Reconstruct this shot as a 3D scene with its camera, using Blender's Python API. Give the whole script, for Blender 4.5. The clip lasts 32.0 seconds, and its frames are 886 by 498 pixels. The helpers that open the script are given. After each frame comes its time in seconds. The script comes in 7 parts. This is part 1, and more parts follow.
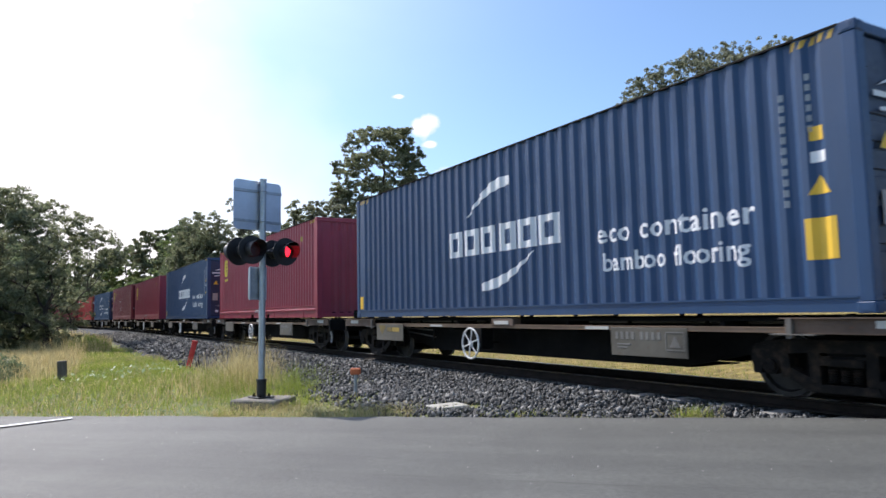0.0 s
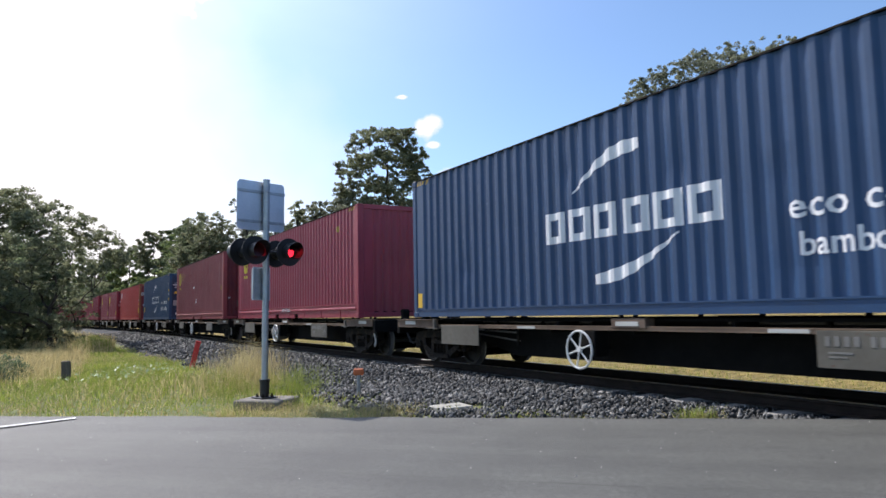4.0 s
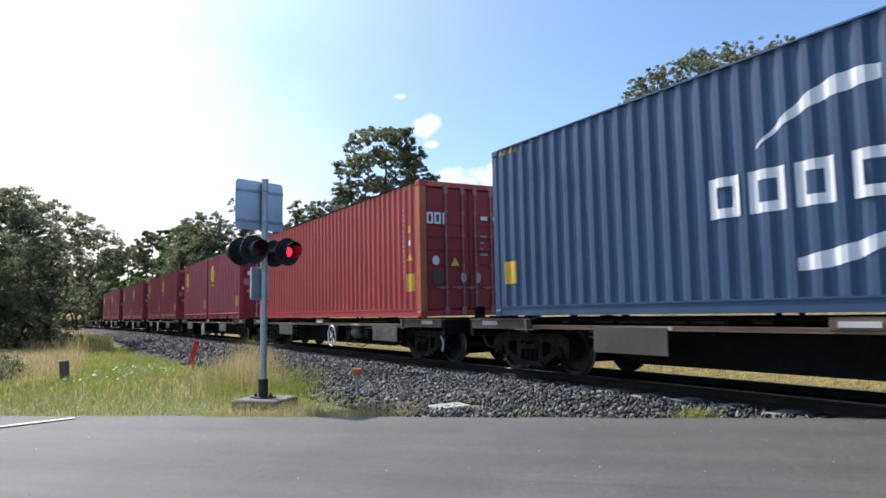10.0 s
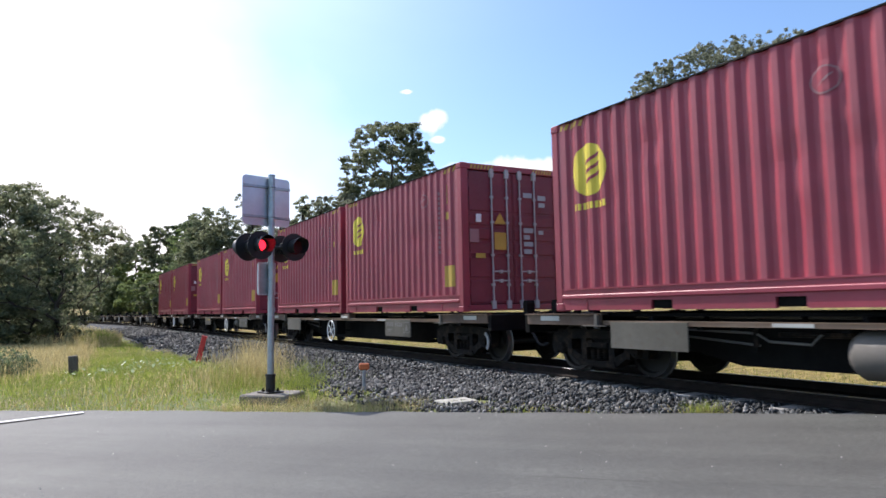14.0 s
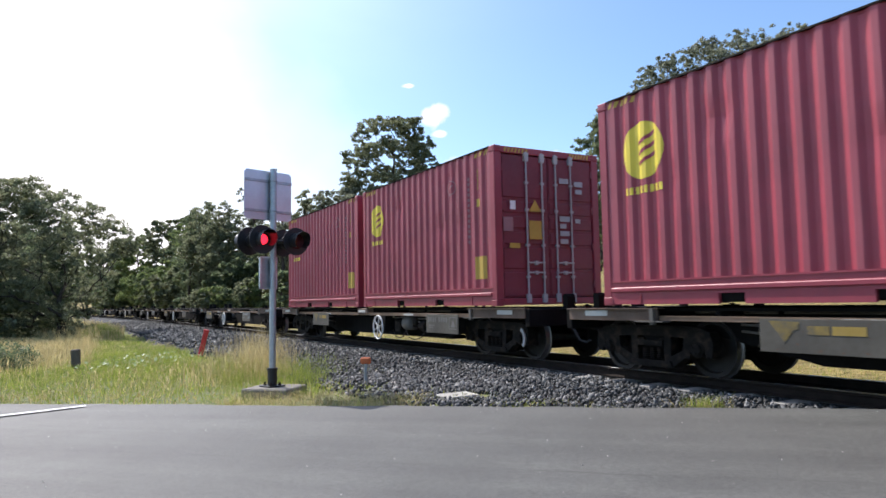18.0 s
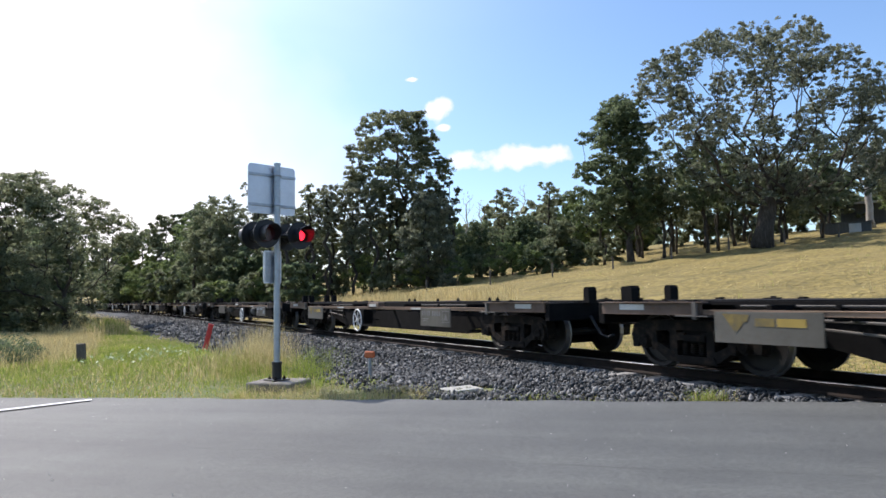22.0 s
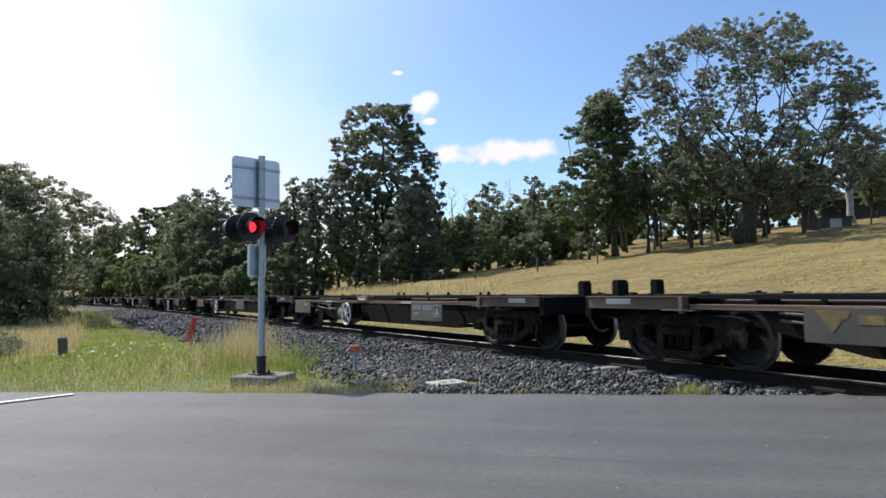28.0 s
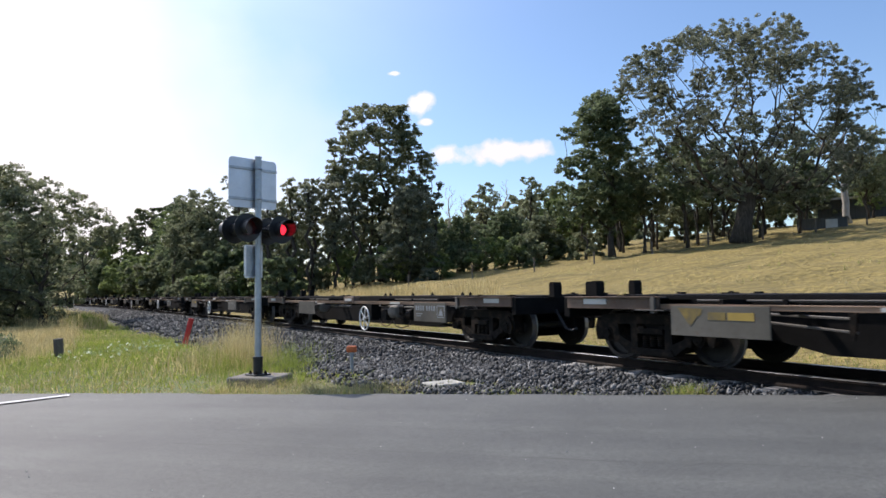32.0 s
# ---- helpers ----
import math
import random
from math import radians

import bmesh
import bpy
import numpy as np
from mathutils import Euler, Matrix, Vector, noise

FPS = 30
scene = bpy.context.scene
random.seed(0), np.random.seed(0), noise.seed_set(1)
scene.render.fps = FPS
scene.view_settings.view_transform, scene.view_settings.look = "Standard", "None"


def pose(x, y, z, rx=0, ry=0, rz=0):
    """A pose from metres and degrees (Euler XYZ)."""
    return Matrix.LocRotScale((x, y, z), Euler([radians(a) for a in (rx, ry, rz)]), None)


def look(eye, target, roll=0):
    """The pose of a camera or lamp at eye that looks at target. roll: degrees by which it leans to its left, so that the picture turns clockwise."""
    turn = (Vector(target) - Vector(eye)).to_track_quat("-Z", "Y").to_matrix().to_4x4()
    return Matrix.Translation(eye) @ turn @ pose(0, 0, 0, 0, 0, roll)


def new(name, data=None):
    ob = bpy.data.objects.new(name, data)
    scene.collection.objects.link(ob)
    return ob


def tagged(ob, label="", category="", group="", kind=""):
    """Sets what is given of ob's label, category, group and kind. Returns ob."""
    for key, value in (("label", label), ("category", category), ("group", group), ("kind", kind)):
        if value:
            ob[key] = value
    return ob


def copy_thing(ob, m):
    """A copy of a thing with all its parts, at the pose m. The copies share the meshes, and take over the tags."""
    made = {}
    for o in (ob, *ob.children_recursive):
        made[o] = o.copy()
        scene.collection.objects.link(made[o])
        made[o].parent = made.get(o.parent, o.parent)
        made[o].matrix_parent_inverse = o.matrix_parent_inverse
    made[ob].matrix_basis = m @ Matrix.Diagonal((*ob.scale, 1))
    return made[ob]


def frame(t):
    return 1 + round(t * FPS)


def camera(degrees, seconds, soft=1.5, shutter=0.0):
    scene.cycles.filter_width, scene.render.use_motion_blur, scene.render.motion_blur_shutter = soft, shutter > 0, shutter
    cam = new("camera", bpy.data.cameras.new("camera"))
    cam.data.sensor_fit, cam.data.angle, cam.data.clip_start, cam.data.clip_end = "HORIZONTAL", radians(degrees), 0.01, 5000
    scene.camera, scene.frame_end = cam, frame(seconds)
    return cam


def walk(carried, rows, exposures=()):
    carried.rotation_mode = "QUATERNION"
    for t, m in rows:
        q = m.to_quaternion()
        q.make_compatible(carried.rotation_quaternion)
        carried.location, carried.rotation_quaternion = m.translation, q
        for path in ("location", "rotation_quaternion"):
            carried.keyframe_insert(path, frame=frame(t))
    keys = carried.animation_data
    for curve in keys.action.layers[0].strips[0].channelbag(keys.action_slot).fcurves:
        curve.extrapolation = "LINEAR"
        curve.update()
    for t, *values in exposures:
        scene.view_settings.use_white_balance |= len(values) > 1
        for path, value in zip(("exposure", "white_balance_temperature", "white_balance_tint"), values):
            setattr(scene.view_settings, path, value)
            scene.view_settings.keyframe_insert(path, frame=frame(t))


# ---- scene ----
# ---- camera ----
cam = camera(65.03, 32.0, soft=1.55, shutter=0.12)
EYE_Z = 1.04
WALK = (
    (0, 95.18, 1.15, -0.18),
    (0.5, 95.11, 1.16, -0.06),
    (1, 95.04, 1.17, 0.06),
    (1.5, 95.03, 1.17, 0.14),
    (2, 95.06, 1.16, 0.08),
    (2.5, 95.16, 1.14, 0.06),
    (3, 95.24, 1.12, 0.04),
    (3.5, 95.25, 1.11, 0.02),
    (5.5, 95.02, 1.12, 0.46),
    (6, 94.97, 1.13, 0.50),
    (6.5, 94.94, 1.14, 0.51),
    (7, 94.93, 1.13, 0.57),
    (7.5, 94.89, 1.11, 0.56),
    (8, 94.74, 1.07, 0.57),
    (8.5, 94.95, 1.05, 0.54),
    (9, 95.09, 1.06, 0.09),
    (9.5, 95.17, 1.10, -0.04),
    (10, 95.19, 1.13, -0.04),
    (10.5, 95.13, 1.15, -0.02),
    (11, 95.03, 1.16, 0.07),
    (11.5, 94.89, 1.15, 0.13),
    (12, 94.82, 1.13, 0.27),
    (12.5, 94.83, 1.12, 0.36),
    (13, 94.85, 1.13, 0.40),
    (13.5, 94.86, 1.14, 0.46),
    (14, 94.81, 1.15, 0.50),
    (14.5, 94.79, 1.15, 0.58),
    (16.5, 94.59, 1.13, 0.73),
    (17, 94.51, 1.11, 0.71),
    (17.5, 94.40, 1.09, 0.65),
    (18, 94.35, 1.06, 0.63),
    (18.5, 94.26, 1.04, 0.58),
    (19, 94.19, 1.03, 0.61),
    (19.5, 94.06, 1.04, 0.65),
    (20, 94.03, 1.07, 0.78),
    (20.5, 93.99, 1.09, 0.80),
    (21, 93.91, 1.11, 0.82),
    (21.5, 93.88, 1.13, 0.90),
    (22, 93.86, 1.13, 0.95),
    (22.5, 93.87, 1.13, 0.94),
    (23, 93.87, 1.13, 0.91),
    (23.5, 93.85, 1.13, 0.83),
    (24, 93.88, 1.12, 0.74),
    (24.5, 93.83, 1.11, 0.38),
    (25, 93.84, 1.10, 0.21),
    (25.5, 93.77, 1.10, 0.10),
    (27.5, 93.48, 1.04, -0.14),
    (28, 93.34, 1.04, -0.26),
    (28.5, 93.29, 1.04, -0.31),
    (29, 93.25, 1.04, -0.31),
    (29.5, 93.26, 1.06, -0.32),
    (30, 93.31, 1.07, -0.32),
    (30.5, 93.38, 1.09, -0.34),
    (31, 93.44, 1.09, -0.41),
    (31.5, 93.44, 1.10, -0.52),
    (32, 93.38, 1.10, -0.52),
)

walk(cam, [(t, pose(0, 0, EYE_Z, rx, ry, rz)) for t, rx, ry, rz in WALK],
     [(0, 0.18, 6350, 17), (5, 0.08, 6350, 17), (8, 0.10, 6350, 17), (13, 0.24, 6350, 17), (18, 0.28, 6350, 17), (21, 0.20, 6350, 17), (24, 0.14, 6350, 17), (26, 0.08, 6350, 17), (28, -0.03, 6340, 17), (31, -0.03, 6380, 17), (32, 0.0, 6450, 18)])

# ---- daylight ----
SUN_AZ, SUN_EL = radians(-46.0), radians(49.0)
SUN_DIR = Vector((math.sin(SUN_AZ) * math.cos(SUN_EL), math.cos(SUN_AZ) * math.cos(SUN_EL), math.sin(SUN_EL)))
world = bpy.data.worlds.new("world")
scene.world = world
world.use_nodes = True
wn, wl = world.node_tree.nodes, world.node_tree.links
wn.clear()
sky = wn.new("ShaderNodeTexSky")
sky.sky_type = "NISHITA"
sky.sun_disc = False
sky.sun_elevation, sky.sun_rotation = SUN_EL, SUN_AZ
sky.air_density, sky.dust_density, sky.ozone_density, sky.altitude = 1.1, 0.5, 1.6, 200
co = wn.new("ShaderNodeTexCoord")


def wmath(op, a, b=None, clamp=False):
    n = wn.new("ShaderNodeMath")
    n.operation, n.use_clamp = op, clamp
    for k, v in enumerate((a, b)):
        if v is None:
            continue
        if isinstance(v, (int, float)):
            n.inputs[k].default_value = v
        else:
            wl.new(v, n.inputs[k])
    return n.outputs[0]


# bright thin haze round the sun
dot = wn.new("ShaderNodeVectorMath")
dot.operation = "DOT_PRODUCT"
wl.new(co.outputs["Generated"], dot.inputs[0])
dot.inputs[1].default_value = SUN_DIR
near_sun = wmath("MAXIMUM", dot.outputs["Value"], 0.0)
cirrus = wn.new("ShaderNodeTexNoise")
cirrus.inputs["Scale"].default_value, cirrus.inputs["Detail"].default_value = 2.2, 6
cmap = wn.new("ShaderNodeMapping")
cmap.inputs["Scale"].default_value = (1.0, 1.0, 2.6)
wl.new(co.outputs["Generated"], cmap.inputs["Vector"])
wl.new(cmap.outputs[0], cirrus.inputs["Vector"])
veil = wmath("MULTIPLY", wmath("POWER", near_sun, 8.0), wmath("ADD", cirrus.outputs["Fac"], 0.35))


# small fair-weather clouds: soft ragged patches in a few directions
def puff(azimuth, elevation, wide, high, seed):
    a, e = radians(azimuth), radians(elevation)
    mid = Vector((math.sin(a) * math.cos(e), math.cos(a) * math.cos(e), math.sin(e)))
    right = Vector((math.cos(a), -math.sin(a), 0))
    up = right.cross(mid) * (1 if right.cross(mid).z > 0 else -1)
    parts = []
    for axis, size in ((right, wide), (up, high)):
        d = wn.new("ShaderNodeVectorMath")
        d.operation = "DOT_PRODUCT"
        sub = wn.new("ShaderNodeVectorMath")
        sub.operation = "SUBTRACT"
        wl.new(co.outputs["Generated"], sub.inputs[0])
        sub.inputs[1].default_value = mid
        wl.new(sub.outputs[0], d.inputs[0])
        d.inputs[1].default_value = axis
        parts.append(wmath("POWER", wmath("ABSOLUTE", wmath("DIVIDE", d.outputs["Value"], radians(size))), 2.0))
    dist = wmath("SQRT", wmath("ADD", *parts))
    n = wn.new("ShaderNodeTexNoise")
    n.inputs["Scale"].default_value, n.inputs["Detail"].default_value = 34, 6
    m = wn.new("ShaderNodeMapping")
    m.inputs["Location"].default_value = (seed, seed * 1.7, 0)
    wl.new(co.outputs["Generated"], m.inputs["Vector"])
    wl.new(m.outputs[0], n.inputs["Vector"])
    edge = wmath("ADD", wmath("SUBTRACT", 1.15, dist), wmath("MULTIPLY", wmath("SUBTRACT", n.outputs["Fac"], 0.5), 2.2))
    return wmath("MULTIPLY", wmath("MULTIPLY", edge, 1.8, True), wmath("LESS_THAN", dist, 2.5))


clouds = None
for row in ((-1.1, 15.3, 1.1, 0.85, 1.3), (-0.6, 13.8, 0.6, 0.3, 3.1), (1.2, 11.0, 1.6, 0.75, 5.2), (6.0, 11.2, 3.4, 0.95, 7.4),
            (-3.2, 17.6, 0.5, 0.2, 2.2), (-24, 24.5, 4.5, 1.6, 9.1), (-20.5, 25.5, 1.9, 1.6, 11.3), (38, 23, 5, 1.3, 13.7), (80, 30, 8, 3, 15.2), (150, 28, 9, 3, 17.0), (-120, 26, 8, 3, 19.0)):
    one = puff(*row)
    clouds = one if clouds is None else wmath("MAXIMUM", clouds, one)
# a broad bank of thin bright cloud on the sunward side, soft along its edge
a, e = radians(-41.0), radians(-5.0)
mid = Vector((math.sin(a) * math.cos(e), math.cos(a) * math.cos(e), math.sin(e)))
spread = []
for axis, size in ((Vector((math.cos(a), -math.sin(a), 0)), 38.0), (Vector((0, 0, 1)), 31.5)):
    d, sub = wn.new("ShaderNodeVectorMath"), wn.new("ShaderNodeVectorMath")
    d.operation, sub.operation = "DOT_PRODUCT", "SUBTRACT"
    wl.new(co.outputs["Generated"], sub.inputs[0])
    sub.inputs[1].default_value = mid
    wl.new(sub.outputs[0], d.inputs[0])
    d.inputs[1].default_value = axis
    spread.append(wmath("POWER", wmath("ABSOLUTE", wmath("DIVIDE", d.outputs["Value"], math.sin(radians(size)))), 2.0))
wisp = wn.new("ShaderNodeTexNoise")
wisp.inputs["Scale"].default_value, wisp.inputs["Detail"].default_value = 7.0, 5
wl.new(co.outputs["Generated"], wisp.inputs["Vector"])
ahead = wn.new("ShaderNodeVectorMath")
ahead.operation = "DOT_PRODUCT"
wl.new(co.outputs["Generated"], ahead.inputs[0])
ahead.inputs[1].default_value = mid
edge = wmath("ADD", wmath("SUBTRACT", 1.13, wmath("SQRT", wmath("ADD", *spread))), wmath("MULTIPLY", wmath("SUBTRACT", wisp.outputs["Fac"], 0.5), 0.3))
bank = wmath("MULTIPLY", wmath("MULTIPLY", edge, 2.0, True), wmath("GREATER_THAN", ahead.outputs["Value"], 0.0))
clouds = wmath("MAXIMUM", clouds, bank)
bg_sky, bg_veil, bg_cloud = (wn.new("ShaderNodeBackground") for _ in range(3))
azure = wn.new("ShaderNodeMix")
azure.data_type, azure.blend_type = "RGBA", "MULTIPLY"
azure.inputs[0].default_value = 1.0
azure.inputs[7].default_value = (0.88, 1.02, 1.12, 1)
wl.new(sky.outputs[0], azure.inputs[6])
wl.new(azure.outputs[2], bg_sky.inputs["Color"])
bg_sky.inputs["Strength"].default_value = 0.145
bg_veil.inputs["Color"].default_value = (1.0, 0.985, 0.955, 1)
wl.new(wmath("MULTIPLY", veil, 2.0), bg_veil.inputs["Strength"])
bg_cloud.inputs["Color"].default_value = (1, 0.985, 0.97, 1)
bg_cloud.inputs["Strength"].default_value = 1.0
both, mixed = wn.new("ShaderNodeAddShader"), wn.new("ShaderNodeMixShader")
wl.new(clouds, mixed.inputs[0])
wl.new(bg_sky.outputs[0], mixed.inputs[1])
wl.new(bg_cloud.outputs[0], mixed.inputs[2])
wl.new(mixed.outputs[0], both.inputs[0])
wl.new(bg_veil.outputs[0], both.inputs[1])
wout = wn.new("ShaderNodeOutputWorld")
wl.new(both.outputs[0], wout.inputs[0])
sun_data = bpy.data.lights.new("sun", "SUN")
sun_data.energy, sun_data.angle, sun_data.color = 5.0, radians(0.53), (1.0, 0.95, 0.86)
sun = new("sun", sun_data)
sun.matrix_world = look(SUN_DIR * 100, (0, 0, 0))

# ---- materials ----
def nodes_of(name):
    m = bpy.data.materials.new(name)
    m.use_nodes = True
    n, l = m.node_tree.nodes, m.node_tree.links
    return m, n, l, n["Principled BSDF"]


def noise_node(n, l, scale, detail=5, rough=0.55, stretch=None, coord="Object"):
    t = n.new("ShaderNodeTexNoise")
    t.inputs["Scale"].default_value, t.inputs["Detail"].default_value, t.inputs["Roughness"].default_value = scale, detail, rough
    c = n.new("ShaderNodeTexCoord")
    src = c.outputs[coord]
    if stretch:
        mp = n.new("ShaderNodeMapping")
        mp.inputs["Scale"].default_value = stretch
        l.new(src, mp.inputs["Vector"])
        src = mp.outputs[0]
    l.new(src, t.inputs["Vector"])
    return t.outputs["Fac"]


def ramp_node(n, l, fac, stops):
    r = n.new("ShaderNodeValToRGB")
    while len(r.color_ramp.elements) < len(stops):
        r.color_ramp.elements.new(0.5)
    for e, (p, c) in zip(r.color_ramp.elements, stops):
        e.position, e.color = p, (*c, 1)
    l.new(fac, r.inputs[0])
    return r.outputs[0]


def mix_node(n, l, fac, a, b, mode="MIX"):
    m = n.new("ShaderNodeMix")
    m.data_type, m.blend_type = "RGBA", mode
    for k, v in ((0, fac), (6, a), (7, b)):
        if isinstance(v, (int, float)):
            m.inputs[k].default_value = v
        elif isinstance(v, tuple):
            m.inputs[k].default_value = (*v, 1)
        else:
            l.new(v, m.inputs[k])
    return m.outputs[2]


def surface(name, stops, scale=4.0, fine=40.0, rough=0.7, metal=0.0, bump=0.2, bump_dist=0.01, stretch=None, grain=0.25, vary=0.0, coord="Object", spec=0.5):
    """Colour from a coarse noise, darkened and lightened by a fine grain, with relief of its own."""
    m, n, l, b = nodes_of(name)
    coarse = noise_node(n, l, scale, 6, 0.6, stretch, coord)
    grainy = noise_node(n, l, fine, 4, 0.6, None, coord)
    col = ramp_node(n, l, coarse, stops)
    tone = ramp_node(n, l, grainy, ((0.25, (1 - grain,) * 3), (0.75, (1.0,) * 3)))
    col = mix_node(n, l, 1.0, col, tone, "MULTIPLY")
    if vary:
        info = n.new("ShaderNodeObjectInfo")
        each = ramp_node(n, l, info.outputs["Random"], ((0, (1 - vary,) * 3), (1, (1,) * 3)))
        col = mix_node(n, l, 1.0, col, each, "MULTIPLY")
    l.new(col, b.inputs["Base Color"])
    b.inputs["Roughness"].default_value, b.inputs["Metallic"].default_value = rough, metal
    b.inputs["Specular IOR Level"].default_value = spec
    if bump:
        bp = n.new("ShaderNodeBump")
        bp.inputs["Strength"].default_value, bp.inputs["Distance"].default_value = bump, bump_dist
        l.new(grainy, bp.inputs["Height"])
        l.new(bp.outputs[0], b.inputs["Normal"])
    return m


def leaf_surface(name, dark, light, shine=0.35, through_light=0.42):
    """Leaves: a little gloss, some light let through, each leaf its own tone."""
    m, n, l, b = nodes_of(name)
    geo = n.new("ShaderNodeNewGeometry")
    col = ramp_node(n, l, geo.outputs["Random Per Island"], ((0, dark), (0.6, tuple((a + c) / 2 for a, c in zip(dark, light))), (1, light)))
    patch = ramp_node(n, l, noise_node(n, l, 0.35, 3), ((0.3, (0.7, 0.75, 0.7)), (0.7, (1.15, 1.1, 1.0))))
    col = mix_node(n, l, 1.0, col, patch, "MULTIPLY")
    l.new(col, b.inputs["Base Color"])
    b.inputs["Roughness"].default_value = 0.5
    b.inputs["Specular IOR Level"].default_value = shine
    tr, mx, out = n.new("ShaderNodeBsdfTranslucent"), n.new("ShaderNodeMixShader"), n["Material Output"]
    l.new(col, tr.inputs["Color"])
    mx.inputs[0].default_value = through_light
    l.new(b.outputs[0], mx.inputs[1])
    l.new(tr.outputs[0], mx.inputs[2])
    l.new(mx.outputs[0], out.inputs["Surface"])
    return m


def paint(name, rgb, rust=0.25, rough=0.5, fade=0.25, ribs=0.0):
    """Weathered container or steel paint: faded patches, rust runs down the height, fine dirt."""
    m, n, l, b = nodes_of(name)
    coarse = noise_node(n, l, 0.9, 5)
    lo = tuple(c * (1 - fade) for c in rgb)
    hi = tuple(min(1, c * (1 + 0.5 * fade) + 0.05 * fade) for c in rgb)
    col = ramp_node(n, l, coarse, ((0.3, lo), (0.55, rgb), (0.78, hi)))
    runs = noise_node(n, l, 5.0, 5, 0.6, (1, 1, 0.12))
    col = mix_node(n, l, ramp_node(n, l, runs, ((0.5, (0, 0, 0)), (0.8, (0.45,) * 3))), col, tuple(c * 0.6 + 0.02 for c in rgb))
    spots = noise_node(n, l, 14.0, 8, 0.72)
    col = mix_node(n, l, ramp_node(n, l, spots, ((0.66 - 0.08 * rust, (0, 0, 0)), (0.74, (rust * 2.2,) * 3))), col, (0.13, 0.06, 0.035))
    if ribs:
        # chalky rubbed paint and sunlit highlights, both put in as paler proud rib faces
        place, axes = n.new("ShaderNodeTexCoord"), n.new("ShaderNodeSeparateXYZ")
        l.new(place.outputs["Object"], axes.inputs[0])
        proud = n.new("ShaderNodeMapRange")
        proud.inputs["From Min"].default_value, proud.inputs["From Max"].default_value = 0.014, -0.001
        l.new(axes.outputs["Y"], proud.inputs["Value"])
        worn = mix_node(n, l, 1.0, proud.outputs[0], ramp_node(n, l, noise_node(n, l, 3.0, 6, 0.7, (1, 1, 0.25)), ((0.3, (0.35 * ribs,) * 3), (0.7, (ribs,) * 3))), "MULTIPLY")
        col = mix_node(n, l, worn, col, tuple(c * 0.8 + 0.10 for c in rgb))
    l.new(col, b.inputs["Base Color"])
    rr = ramp_node(n, l, spots, ((0.3, (rough * 0.85,) * 3), (0.8, (min(1, rough * 1.5),) * 3)))
    l.new(rr, b.inputs["Roughness"])
    bp = n.new("ShaderNodeBump")
    bp.inputs["Strength"].default_value, bp.inputs["Distance"].default_value = 0.15, 0.02
    l.new(coarse, bp.inputs["Height"])
    l.new(bp.outputs[0], b.inputs["Normal"])
    return m


def plain(name, rgb, rough=0.5, metal=0.0, emit=0.0):
    m, n, l, b = nodes_of(name)
    b.inputs["Base Color"].default_value = (*rgb, 1)
    b.inputs["Roughness"].default_value, b.inputs["Metallic"].default_value = rough, metal
    if emit:
        b.inputs["Emission Color"].default_value, b.inputs["Emission Strength"].default_value = (*rgb, 1), emit
    return m




def asphalt_surface():
    """Worn asphalt: long tyre-polished streaks, blotches, and grit of two sizes."""
    m, n, l, b = nodes_of("asphalt")
    turn = n.new("ShaderNodeMapping")
    turn.inputs["Rotation"].default_value = (0, 0, radians(23))
    tc = n.new("ShaderNodeTexCoord")
    l.new(tc.outputs["Object"], turn.inputs["Vector"])
    long = n.new("ShaderNodeMapping")
    long.inputs["Scale"].default_value = (0.10, 1.5, 1)
    l.new(turn.outputs[0], long.inputs["Vector"])
    streak = n.new("ShaderNodeTexNoise")
    streak.inputs["Scale"].default_value, streak.inputs["Detail"].default_value = 1.4, 5
    l.new(long.outputs[0], streak.inputs["Vector"])
    col = ramp_node(n, l, streak.outputs["Fac"], ((0.32, (0.070, 0.073, 0.065)), (0.5, (0.085, 0.088, 0.078)), (0.68, (0.102, 0.105, 0.093))))
    blotch = ramp_node(n, l, noise_node(n, l, 1.1, 6, 0.65), ((0.3, (0.82,) * 3), (0.7, (1.12,) * 3)))
    grit = ramp_node(n, l, noise_node(n, l, 26, 6, 0.75), ((0.3, (0.62,) * 3), (0.7, (1.25,) * 3)))
    fine = noise_node(n, l, 110, 3, 0.7)
    specks = ramp_node(n, l, fine, ((0.28, (0.55,) * 3), (0.72, (1.35,) * 3)))
    for layer in (blotch, grit, specks):
        col = mix_node(n, l, 1.0, col, layer, "MULTIPLY")
    l.new(col, b.inputs["Base Color"])
    b.inputs["Roughness"].default_value = 0.68
    bp = n.new("ShaderNodeBump")
    bp.inputs["Strength"].default_value, bp.inputs["Distance"].default_value = 0.6, 0.008
    l.new(fine, bp.inputs["Height"])
    l.new(bp.outputs[0], b.inputs["Normal"])
    return m


